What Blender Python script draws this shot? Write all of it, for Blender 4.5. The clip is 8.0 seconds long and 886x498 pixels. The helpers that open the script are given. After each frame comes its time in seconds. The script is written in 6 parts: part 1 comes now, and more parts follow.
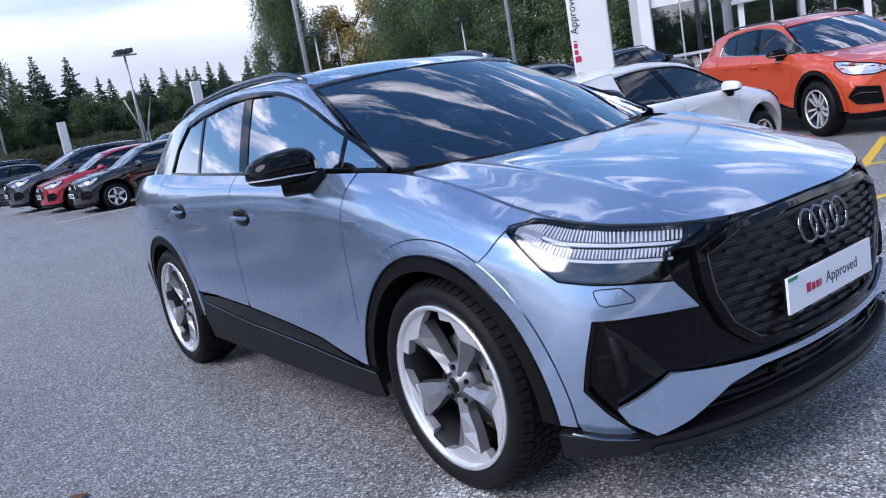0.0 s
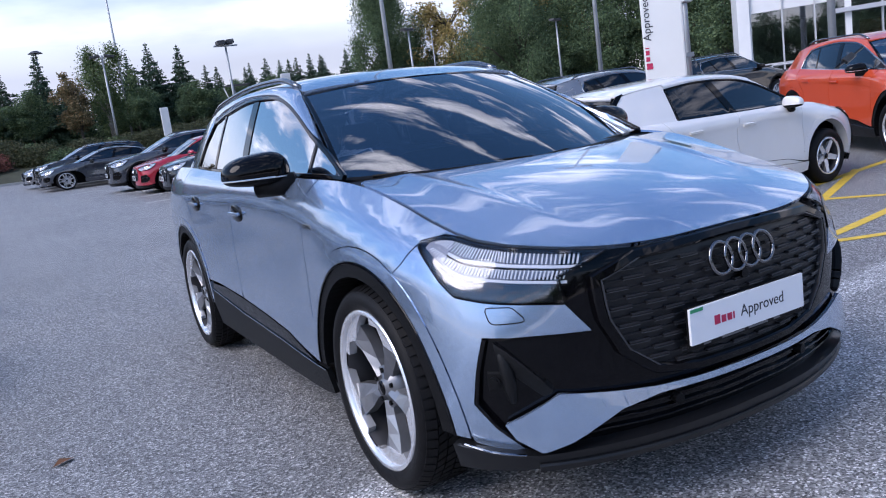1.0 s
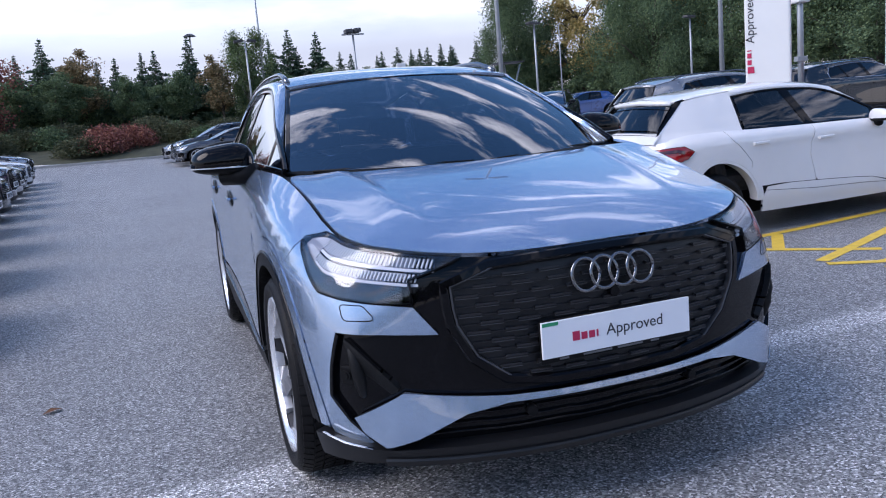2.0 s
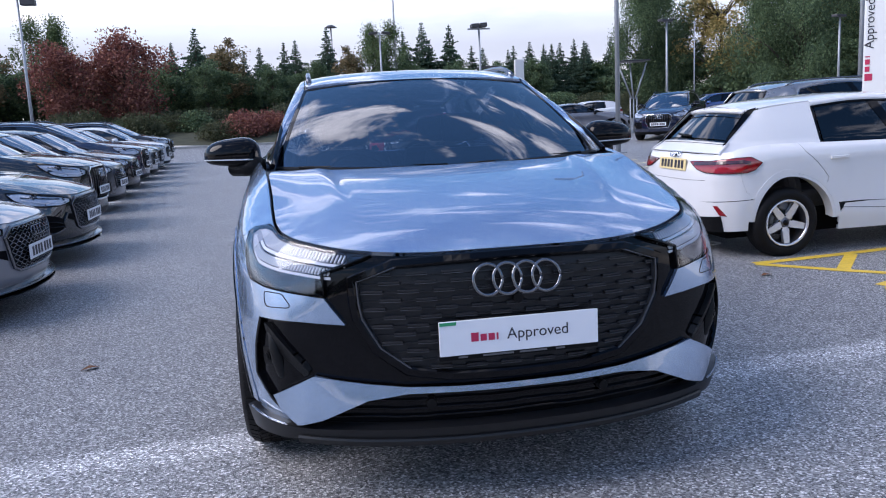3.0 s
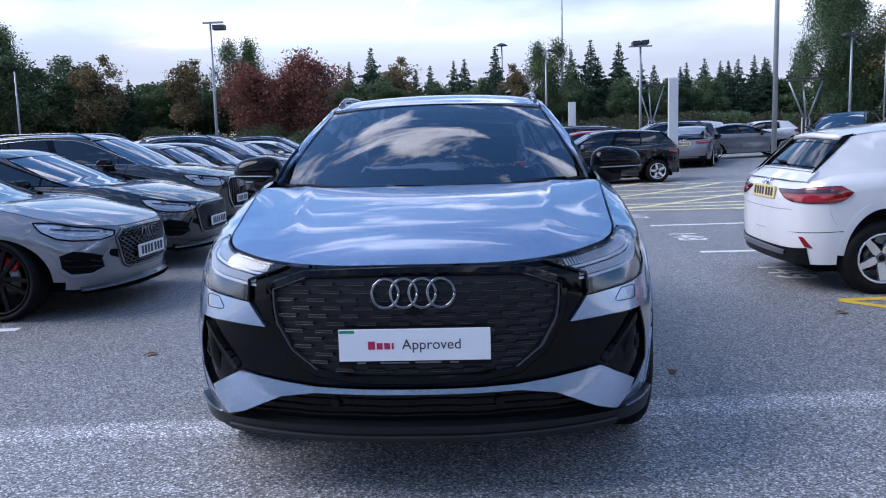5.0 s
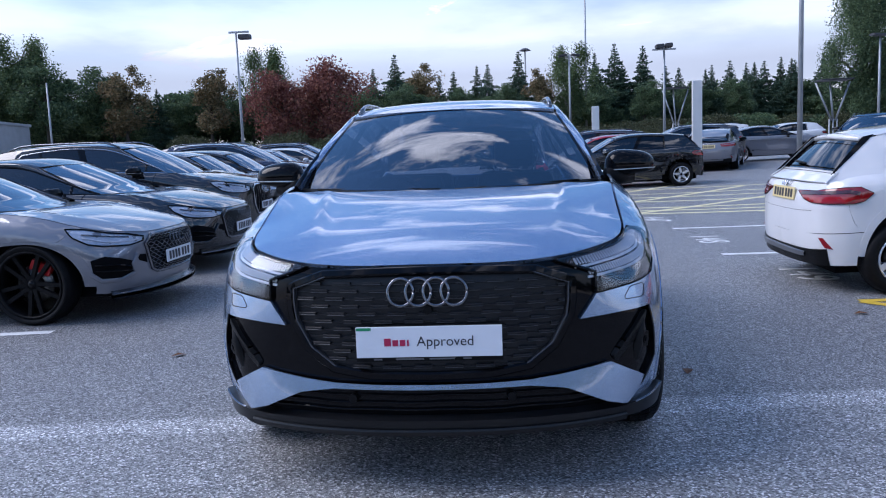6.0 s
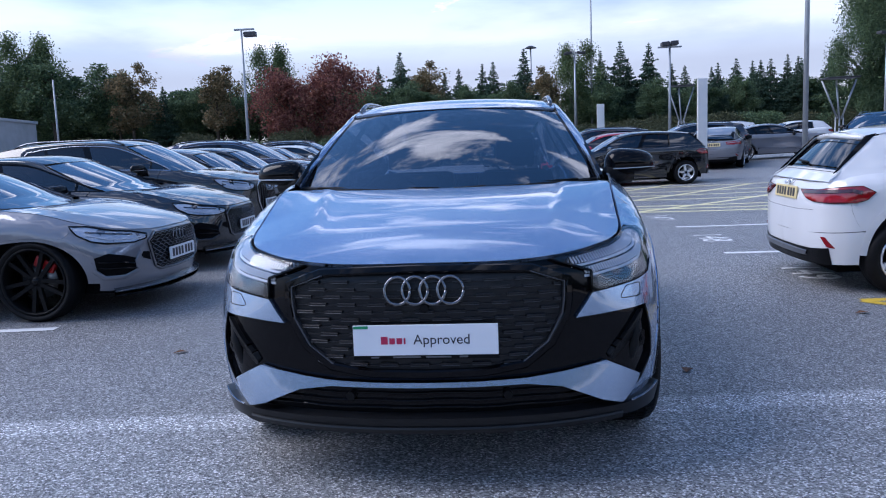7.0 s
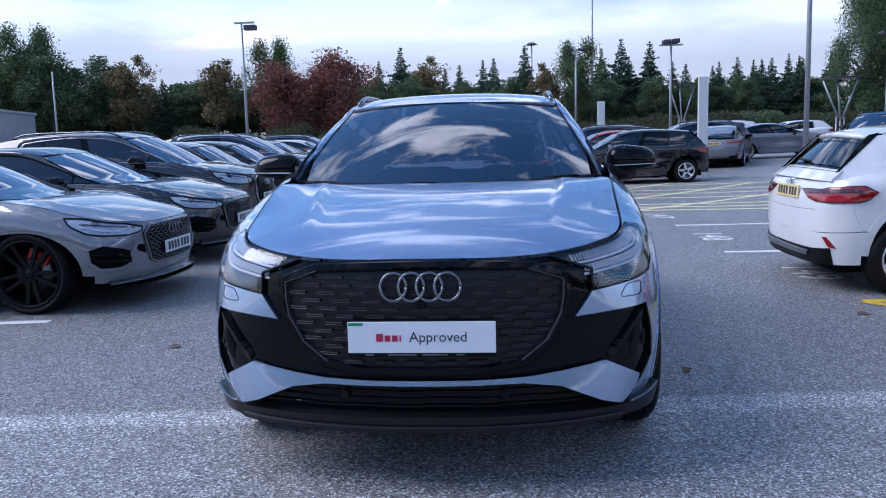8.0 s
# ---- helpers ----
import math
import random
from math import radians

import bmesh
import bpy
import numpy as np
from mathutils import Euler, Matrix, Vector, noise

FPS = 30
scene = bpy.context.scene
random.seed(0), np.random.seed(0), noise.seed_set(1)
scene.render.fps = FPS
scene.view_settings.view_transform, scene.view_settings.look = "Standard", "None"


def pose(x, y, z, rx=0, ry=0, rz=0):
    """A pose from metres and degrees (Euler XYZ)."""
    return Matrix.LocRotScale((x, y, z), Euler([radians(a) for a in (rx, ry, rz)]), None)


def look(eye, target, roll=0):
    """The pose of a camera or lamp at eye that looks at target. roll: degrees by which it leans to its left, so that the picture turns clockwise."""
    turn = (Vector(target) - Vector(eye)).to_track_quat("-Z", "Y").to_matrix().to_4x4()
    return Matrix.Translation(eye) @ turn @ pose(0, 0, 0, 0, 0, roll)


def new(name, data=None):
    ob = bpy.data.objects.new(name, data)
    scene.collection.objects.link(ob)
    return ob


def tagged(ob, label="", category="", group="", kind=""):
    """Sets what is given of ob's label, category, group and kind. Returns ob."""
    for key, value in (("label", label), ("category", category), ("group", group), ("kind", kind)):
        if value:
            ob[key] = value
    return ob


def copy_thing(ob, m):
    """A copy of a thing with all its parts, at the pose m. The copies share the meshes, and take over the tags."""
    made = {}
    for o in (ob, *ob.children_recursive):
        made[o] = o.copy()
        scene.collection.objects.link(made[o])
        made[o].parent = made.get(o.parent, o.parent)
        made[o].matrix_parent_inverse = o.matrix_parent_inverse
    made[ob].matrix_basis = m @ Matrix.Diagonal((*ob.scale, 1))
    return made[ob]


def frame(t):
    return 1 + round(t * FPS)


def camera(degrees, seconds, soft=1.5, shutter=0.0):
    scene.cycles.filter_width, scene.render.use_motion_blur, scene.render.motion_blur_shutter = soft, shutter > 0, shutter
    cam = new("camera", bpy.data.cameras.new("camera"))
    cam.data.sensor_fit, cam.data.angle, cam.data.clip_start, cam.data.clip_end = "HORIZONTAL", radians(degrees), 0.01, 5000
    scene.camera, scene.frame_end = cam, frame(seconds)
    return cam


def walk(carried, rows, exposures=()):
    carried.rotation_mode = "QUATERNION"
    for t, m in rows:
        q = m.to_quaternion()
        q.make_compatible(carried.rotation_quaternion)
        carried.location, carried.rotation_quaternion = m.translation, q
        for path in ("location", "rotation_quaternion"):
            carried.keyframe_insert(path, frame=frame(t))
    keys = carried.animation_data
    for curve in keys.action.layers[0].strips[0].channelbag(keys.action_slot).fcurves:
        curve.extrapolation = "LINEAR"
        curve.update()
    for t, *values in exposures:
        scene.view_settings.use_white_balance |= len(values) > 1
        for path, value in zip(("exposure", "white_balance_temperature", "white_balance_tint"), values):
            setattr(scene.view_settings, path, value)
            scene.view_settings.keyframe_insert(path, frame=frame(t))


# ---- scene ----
cam = camera(60.2, 8.0, soft=1.1)

PATH = [
    (0, (-2.292, -1.156, 1.28), (-1.14, 0.441, 0.929), -10.1),
    (0.5, (-2.109, -1.332, 1.255), (-1.041, 0.325, 0.923), -9.1),
    (1, (-1.9, -1.536, 1.26), (-0.942, 0.191, 0.938), -7.7),
    (1.5, (-1.597, -1.721, 1.239), (-0.77, 0.073, 0.926), -6.2),
    (2.8, (-0.725, -2.233, 1.201), (-0.331, -0.295, 0.901), -3.3),
    (3, (-0.633, -2.267, 1.214), (-0.292, -0.319, 0.915), -2.8),
    (3.5, (-0.349, -2.417, 1.2), (-0.155, -0.448, 0.911), -1.9),
    (4, (-0.097, -2.486, 1.212), (-0.026, -0.506, 0.937), -1.4),
    (4.5, (0.13, -2.499, 1.217), (0.103, -0.516, 0.96), -1.4),
    (6, (0.275, -2.626, 1.205), (0.116, -0.645, 0.981), -2.2),
    (6.5, (0.296, -2.646, 1.207), (0.126, -0.667, 0.981), -2.2),
    (7, (0.307, -2.64, 1.211), (0.134, -0.661, 0.981), -2.1),
    (7.5, (0.311, -2.614, 1.209), (0.138, -0.636, 0.974), -1.8),
    (8, (0.307, -2.583, 1.203), (0.137, -0.605, 0.963), -1.5),
]
walk(cam, [(t, look(eye, target, roll)) for t, eye, target, roll in PATH], [(0.0, 0.31, 6300, 19), (1.5, 0.24, 6200, 20), (3.5, 0.36, 6350, 19), (6.0, 0.09, 5850, 18), (8.0, 0.09, 5800, 18)])

# ---- world, sun, exposure ----
wd = bpy.data.worlds.new("world")
scene.world = wd
wd.use_nodes = True
wn, wl = wd.node_tree.nodes, wd.node_tree.links
bg = wn["Background"]
sky = wn.new("ShaderNodeTexSky")
sky.sky_type = "NISHITA"
sky.sun_disc = False
sky.sun_elevation, sky.sun_rotation = radians(43.7), radians(-91.9)
sky.air_density, sky.dust_density, sky.ozone_density = 1.3, 0.4, 3.0
wtc = wn.new("ShaderNodeTexCoord")
wmap = wn.new("ShaderNodeMapping")
wmap.inputs["Scale"].default_value = (1.3, 1.3, 5.0)
wl.new(wtc.outputs["Generated"], wmap.inputs["Vector"])
wno = wn.new("ShaderNodeTexNoise")
wno.inputs["Scale"].default_value, wno.inputs["Detail"].default_value, wno.inputs["Roughness"].default_value = 3.0, 10, 0.62
wno.inputs["Distortion"].default_value = 0.35
wl.new(wmap.outputs[0], wno.inputs["Vector"])
wr = wn.new("ShaderNodeValToRGB")
wr.color_ramp.elements[0].position, wr.color_ramp.elements[1].position = 0.525, 0.63
wl.new(wno.outputs["Fac"], wr.inputs[0])
wsep = wn.new("ShaderNodeSeparateXYZ")
wl.new(wtc.outputs["Generated"], wsep.inputs[0])
whr = wn.new("ShaderNodeMapRange")
whr.inputs["From Min"].default_value, whr.inputs["From Max"].default_value = 0.11, 0.27
whr.inputs["To Min"].default_value, whr.inputs["To Max"].default_value = 0.95, 0.0
wl.new(wsep.outputs["Z"], whr.inputs["Value"])
wmx = wn.new("ShaderNodeMath")
wmx.operation = "MAXIMUM"
wl.new(wr.outputs["Color"], wmx.inputs[0])
wl.new(whr.outputs[0], wmx.inputs[1])
wsh = wn.new("ShaderNodeTexNoise")
wsh.inputs["Scale"].default_value, wsh.inputs["Detail"].default_value = 2.6, 6
wl.new(wmap.outputs[0], wsh.inputs["Vector"])
wcr = wn.new("ShaderNodeValToRGB")
wcr.color_ramp.elements[0].position, wcr.color_ramp.elements[0].color = 0.36, (5.6, 6.0, 7.1, 1)
wcr.color_ramp.elements[1].position, wcr.color_ramp.elements[1].color = 0.60, (12.4, 12.8, 13.8, 1)
wl.new(wsh.outputs["Fac"], wcr.inputs[0])
wmix = wn.new("ShaderNodeMix")
wmix.data_type = "RGBA"
wl.new(wmx.outputs[0], wmix.inputs[0])
whs = wn.new("ShaderNodeHueSaturation")
whs.inputs["Saturation"].default_value = 1.22
wl.new(sky.outputs[0], whs.inputs["Color"])
wl.new(whs.outputs[0], wmix.inputs[6])
whz = wn.new("ShaderNodeValToRGB")
whz.color_ramp.elements[0].position, whz.color_ramp.elements[0].color = 0.40, (3.9, 3.95, 4.2, 1)
whz.color_ramp.elements[1].position, whz.color_ramp.elements[1].color = 0.56, (5.75, 5.65, 5.65, 1)
wl.new(wsh.outputs["Fac"], whz.inputs[0])
wbz = wn.new("ShaderNodeMath")
wbz.operation = "MULTIPLY_ADD"
wl.new(wno.outputs["Fac"], wbz.inputs[0])
wbz.inputs[1].default_value = 0.05
wl.new(wsep.outputs["Z"], wbz.inputs[2])
wbr = wn.new("ShaderNodeValToRGB")
wbr.color_ramp.elements[0].position, wbr.color_ramp.elements[0].color = 0.09, (0, 0, 0, 1)
wbr.color_ramp.elements[1].position, wbr.color_ramp.elements[1].color = 0.115, (1, 1, 1, 1)
for q, v in ((0.165, 1.0), (0.178, 0.0)):
    wbr.color_ramp.elements.new(q).color = (v, v, v, 1)
wl.new(wbz.outputs[0], wbr.inputs[0])
wbm = wn.new("ShaderNodeMix")
wbm.data_type = "RGBA"
wl.new(wbr.outputs[0], wbm.inputs[0])
wl.new(whz.outputs[0], wbm.inputs[6])
wbm.inputs[7].default_value = (3.6, 3.95, 4.6, 1)
wlow = wn.new("ShaderNodeMix")
wlow.data_type = "RGBA"
wl.new(whr.outputs[0], wlow.inputs[0])
wl.new(wcr.outputs[0], wlow.inputs[6])
wl.new(wbm.outputs[2], wlow.inputs[7])
wl.new(wlow.outputs[2], wmix.inputs[7])
wl.new(wmix.outputs[2], bg.inputs["Color"])
bg.inputs["Strength"].default_value = 0.15
sun = new("sun", bpy.data.lights.new("sun", "SUN"))
sun.data.energy, sun.data.angle, sun.data.color = 2.6, radians(40), (1, 0.96, 0.90)
sun.matrix_world = look((-9.0, -0.3, 8.6), (0, 0, 0))
scene.view_settings.exposure = 0.0


# ---- materials ----
def mat(name, color, rough=0.5, metal=0.0, coat=0.0, var=0.12, scale=8.0, bump=0.0, bscale=60.0, color2=None, spec=0.5):
    m = bpy.data.materials.new(name)
    m.use_nodes = True
    n, l = m.node_tree.nodes, m.node_tree.links
    b = n["Principled BSDF"]
    b.inputs["Roughness"].default_value, b.inputs["Metallic"].default_value = rough, metal
    b.inputs["Coat Weight"].default_value, b.inputs["Coat Roughness"].default_value = coat, 0.02
    b.inputs["Specular IOR Level"].default_value = spec
    tc = n.new("ShaderNodeTexCoord")
    no = n.new("ShaderNodeTexNoise")
    no.inputs["Scale"].default_value, no.inputs["Detail"].default_value = scale, 6
    l.new(tc.outputs["Object"], no.inputs["Vector"])
    mx = n.new("ShaderNodeMix")
    mx.data_type = "RGBA"
    c2 = color2 or tuple(max(0, c * (1 - var * 2)) for c in color)
    mx.inputs[6].default_value, mx.inputs[7].default_value = (*c2, 1), (*(min(1, c * (1 + (0 if color2 else var))) for c in color), 1)
    l.new(no.outputs["Fac"], mx.inputs[0])
    l.new(mx.outputs[2], b.inputs["Base Color"])
    if bump:
        bn = n.new("ShaderNodeTexNoise")
        bn.inputs["Scale"].default_value, bn.inputs["Detail"].default_value = bscale, 4
        l.new(tc.outputs["Object"], bn.inputs["Vector"])
        bp = n.new("ShaderNodeBump")
        bp.inputs["Strength"].default_value, bp.inputs["Distance"].default_value = bump, 0.01
        l.new(bn.outputs["Fac"], bp.inputs["Height"])
        l.new(bp.outputs[0], b.inputs["Normal"])
    return m


def paint_mat(name, color, metal=0.55, rough=0.28):
    """Clear-coated car paint with fine metallic flake and a faint film of dust."""
    m = mat(name, color, rough, metal, 1.0, 0.03, 3.0)
    n, l = m.node_tree.nodes, m.node_tree.links
    b = n["Principled BSDF"]
    b.inputs["Coat IOR"].default_value = 1.75
    b.inputs["Specular IOR Level"].default_value = 0.08
    fl = n.new("ShaderNodeTexNoise")
    fl.inputs["Scale"].default_value, fl.inputs["Detail"].default_value = 5.0, 8
    mr = n.new("ShaderNodeMapRange")
    mr.inputs["To Min"].default_value, mr.inputs["To Max"].default_value = rough - 0.05, rough + 0.06
    l.new(fl.outputs["Fac"], mr.inputs["Value"])
    l.new(mr.outputs[0], b.inputs["Roughness"])
    return m


def glass_mat(name, tint, gloss=0.06, rough=0.01):
    """Thin automotive glass: tinted see-through with a mirror-like sheen that grows at grazing angles."""
    m = bpy.data.materials.new(name)
    m.use_nodes = True
    n, l = m.node_tree.nodes, m.node_tree.links
    for x in list(n):
        if x.type != "OUTPUT_MATERIAL":
            n.remove(x)
    out = [x for x in n if x.type == "OUTPUT_MATERIAL"][0]
    tr, gl, mx, lw = n.new("ShaderNodeBsdfTransparent"), n.new("ShaderNodeBsdfGlossy"), n.new("ShaderNodeMixShader"), n.new("ShaderNodeLayerWeight")
    pw, fr = n.new("ShaderNodeMath"), n.new("ShaderNodeMapRange")
    lw.inputs["Blend"].default_value = 0.5
    pw.operation = "POWER"
    pw.inputs[1].default_value = 4.2
    l.new(lw.outputs["Facing"], pw.inputs[0])
    l.new(pw.outputs[0], fr.inputs["Value"])
    tr.inputs[0].default_value = (*tint, 1)
    gl.inputs["Roughness"].default_value, gl.inputs["Color"].default_value = rough, (0.95, 0.97, 1, 1)
    fr.inputs["To Min"].default_value, fr.inputs["To Max"].default_value = 0.035 + gloss * 0.6, 1.0
    l.new(fr.outputs[0], mx.inputs[0])
    l.new(tr.outputs[0], mx.inputs[1])
    l.new(gl.outputs[0], mx.inputs[2])
    l.new(mx.outputs[0], out.inputs["Surface"])
    return m


M_BLUE = paint_mat("steel_blue_paint", (0.315, 0.42, 0.585), 0.76, 0.24)
M_BLUE.node_tree.nodes["Principled BSDF"].inputs["Coat IOR"].default_value = 1.9
M_GLOSS = mat("gloss_black", (0.003, 0.003, 0.004), 0.04, 0, 0.0, 0.05, spec=0.20)
# paler than the slats: thin edge highlights of the grille put into colour
M_EDGE = mat("dark_slat_edge", (0.075, 0.077, 0.085), 0.30, 0.5, 0, 0.1)
M_SLAT = mat("dark_grey_grille_plastic", (0.017, 0.0175, 0.020), 0.36, 0, 0, 0.15, 30, spec=0.30)
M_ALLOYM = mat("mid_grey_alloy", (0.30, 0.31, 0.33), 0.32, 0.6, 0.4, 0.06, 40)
M_SATIN = mat("satin_black_plastic", (0.007, 0.0072, 0.008), 0.40, 0, 0, 0.2, 30, 0.15, 400, spec=0.12)
M_GRAIN = mat("grained_dark_plastic", (0.0065, 0.007, 0.008), 0.5, 0, 0, 0.2, 40, 0.2, 500, spec=0.25)
M_LIP = mat("dark_grey_lip", (0.008, 0.0085, 0.010), 0.38, 0.0, 0.1, 0.1, 12, spec=0.3)
M_RUBBER = mat("tyre_rubber", (0.0075, 0.0075, 0.0085), 0.55, 0, 0, 0.25, 25, 0.2, 200, spec=0.16)
M_VOID = mat("underbody_black", (0.006, 0.006, 0.007), 0.8, spec=0.05)
M_SILVER = mat("machined_alloy", (0.80, 0.81, 0.84), 0.26, 0.7, 0.4, 0.05, 60)
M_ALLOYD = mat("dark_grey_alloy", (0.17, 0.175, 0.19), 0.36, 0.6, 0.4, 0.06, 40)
M_CHROME = mat("satin_chrome", (0.62, 0.63, 0.65), 0.14, 1.0, 0, 0.04)
M_RING = mat("grey_chrome", (0.36, 0.365, 0.38), 0.16, 1.0, 0, 0.04)
M_BADGE = mat("dark_smoked_chrome", (0.20, 0.205, 0.22), 0.14, 1.0, 0, 0.04)
M_DCHROME = mat("black_chrome", (0.20, 0.21, 0.23), 0.18, 1.0, 0, 0.04)
M_BARREL = mat("dark_wheel_barrel", (0.05, 0.05, 0.055), 0.45, 0.4)
M_DISC = mat("brake_disc_steel", (0.26, 0.255, 0.25), 0.4, 0.9, 0, 0.15, 40)
M_RED = mat("red_paint_caliper", (0.5, 0.02, 0.02), 0.35)
M_WSCREEN = glass_mat("windscreen_glass", (0.23, 0.28, 0.35), 0.24)
M_PSCREEN = glass_mat("parked_windscreen_glass", (0.30, 0.34, 0.38), 0.45)
M_TINT = glass_mat("side_window_glass", (0.26, 0.29, 0.32), 0.75)
M_PRIV = glass_mat("privacy_glass", (0.03, 0.033, 0.037), 0.03)
M_PTINT = glass_mat("parked_window_glass", (0.06, 0.066, 0.078), 0.09)
M_LENS = glass_mat("lamp_lens", (0.92, 0.93, 0.96), 0.03, 0.05)
M_DRL = mat("lamp_reflector_white", (0.62, 0.64, 0.68), 0.5, 0.0, 0.0, 0.04)
M_LAMPIN = mat("lamp_housing_grey", (0.27, 0.28, 0.32), 0.5, 0.2, 0.0, 0.15, 20)
M_LAMPBLK = mat("lamp_housing_black", (0.012, 0.013, 0.016), 0.10, 0, 1.0, 0.1)
M_TRIM = mat("interior_dark", (0.03, 0.03, 0.033), 0.7, 0, 0, 0.2, 20)
M_SEAT = mat("interior_seat_cloth", (0.05, 0.05, 0.056), 0.75, 0, 0, 0.2, 30, 0.2, 200)
M_PLATE = mat("plate_white", (0.80, 0.82, 0.86), 0.3, 0, 0.3, 0.02)
M_YPLATE = mat("plate_yellow", (0.80, 0.65, 0.32), 0.35, 0, 0.2, 0.04)
M_INK = mat("dark_ink", (0.03, 0.03, 0.04), 0.5)
M_INKRED = mat("red_ink", (0.48, 0.02, 0.08), 0.5)
M_GREEN = mat("green_band", (0.02, 0.30, 0.13), 0.4)
M_TAIL = mat("red_lamp_lens", (0.27, 0.005, 0.010), 0.08, 0, 1.0, 0.25, 25)
M_TAILD = mat("dark_red_lamp_lens", (0.06, 0.003, 0.005), 0.08, 0, 1.0, 0.2, 30)
M_PLAMP = mat("clear_lamp_bowl", (0.60, 0.66, 0.78), 0.3, 0.0, 1.0, 0.35, 9)
M_TAILP = mat("pale_red_lamp_lens", (0.36, 0.010, 0.016), 0.08, 0, 1.0, 0.2, 40)
M_PAINT = {
    "white": paint_mat("white_paint", (0.74, 0.74, 0.75), 0.0, 0.35),
    "orange": paint_mat("orange_paint", (0.66, 0.085, 0.030), 0.25, 0.3),
    "black": paint_mat("black_paint", (0.006, 0.007, 0.009), 0.0, 0.3),
    "grey": paint_mat("plain_grey_paint", (0.20, 0.205, 0.23), 0.25, 0.3),
    "dark grey": paint_mat("dark_grey_paint", (0.05, 0.055, 0.068), 0.5, 0.28),
    "silver": paint_mat("silver_paint", (0.30, 0.31, 0.33), 0.7, 0.28),
    "navy": paint_mat("navy_paint", (0.012, 0.02, 0.05), 0.4, 0.25),
    "red": paint_mat("red_paint", (0.42, 0.012, 0.03), 0.3, 0.28),
    "blue": paint_mat("blue_paint", (0.03, 0.08, 0.25), 0.5, 0.28),
}


# ---- mesh helpers ----
def herm(xs, ys, q):
    """Smooth curve through (xs, ys) at q; ys may hold a row of values for each q."""
    xs, ys, q = np.asarray(xs, float), np.asarray(ys, float), np.asarray(q, float)
    i = np.clip(np.searchsorted(xs, q) - 1, 0, len(xs) - 2)
    g = np.gradient(ys, xs, axis=0)
    h = xs[i + 1] - xs[i]
    t = np.clip((q - xs[i]) / h, 0, 1)
    if ys.ndim == 1:
        y0, y1, m0, m1 = ys[i], ys[i + 1], g[i], g[i + 1]
    else:
        k = np.arange(len(q))
        y0, y1, m0, m1 = ys[i, k], ys[i + 1, k], g[i, k], g[i + 1, k]
    t2, t3 = t * t, t * t * t
    return y0 * (2 * t3 - 3 * t2 + 1) + m0 * h * (t3 - 2 * t2 + t) + y1 * (3 * t2 - 2 * t3) + m1 * h * (t3 - t2)


def link_mesh(name, me, material, parent=None, label=""):
    ob = new(name, me)
    if material:
        me.materials.append(material)
    ob.parent = parent
    if label:
        tagged(ob, label)
    return ob


def part(name, bm, material, parent=None, label="", smooth=False):
    me = bpy.data.meshes.new(name)
    bmesh.ops.recalc_face_normals(bm, faces=bm.faces)
    bm.to_mesh(me)
    bm.free()
    if smooth:
        me.shade_smooth()
    return link_mesh(name, me, material, parent, label)


def raw(name, verts, faces, material, parent=None, label="", smooth=False):
    me = bpy.data.meshes.new(name)
    me.from_pydata([tuple(v) for v in verts], [], [tuple(f) for f in faces])
    if smooth:
        me.shade_smooth()
    return link_mesh(name, me, material, parent, label)


def empty(name, m=None, label="", category="", group="", kind=""):
    ob = new(name)
    ob.empty_display_size = 0.2
    if m is not None:
        ob.matrix_world = m
    return tagged(ob, label, category, group, kind)


def box_bm(bm, x0, y0, z0, x1, y1, z1, bevel=0.0, m=None, seg=2):
    r = bmesh.ops.create_cube(bm, size=1)
    mm = Matrix.LocRotScale(((x0 + x1) / 2, (y0 + y1) / 2, (z0 + z1) / 2), None, (abs(x1 - x0), abs(y1 - y0), abs(z1 - z0)))
    bmesh.ops.transform(bm, matrix=(m @ mm) if m is not None else mm, verts=r["verts"])
    if bevel:
        ed = list({e for v in r["verts"] for e in v.link_edges})
        bmesh.ops.bevel(bm, geom=ed, offset=bevel, segments=seg, affect="EDGES", profile=0.6)
    return bm


def box(name, x0, y0, z0, x1, y1, z1, material, parent=None, label="", bevel=0.0, m=None):
    return part(name, box_bm(bmesh.new(), x0, y0, z0, x1, y1, z1, bevel, m), material, parent, label, False)


def inside(px, py, loops):
    """Even-odd test of points against closed loops."""
    r = np.zeros(len(px), bool)
    for lp in loops:
        a = np.asarray(lp, float)
        b = np.roll(a, -1, axis=0)
        for (x0, y0), (x1, y1) in zip(a, b):
            if y0 != y1:
                r ^= ((y0 > py) != (y1 > py)) & (px < (x1 - x0) * (py - y0) / (y1 - y0) + x0)
    return r


def dense(lp, step):
    out = []
    for i, a in enumerate(lp):
        b = lp[(i + 1) % len(lp)]
        d = math.dist(a, b)
        k = max(1, int(math.ceil(d / step)))
        out += [(a[0] + (b[0] - a[0]) * j / k, a[1] + (b[1] - a[1]) * j / k) for j in range(k)]
    return out


def normals_of(f, a, b, e=0.004):
    da = f(a + e, b) - f(a - e, b)
    db = f(a, b + e) - f(a, b - e)
    n = np.cross(da, db)
    return n / np.maximum(np.linalg.norm(n, axis=1), 1e-9)[:, None]


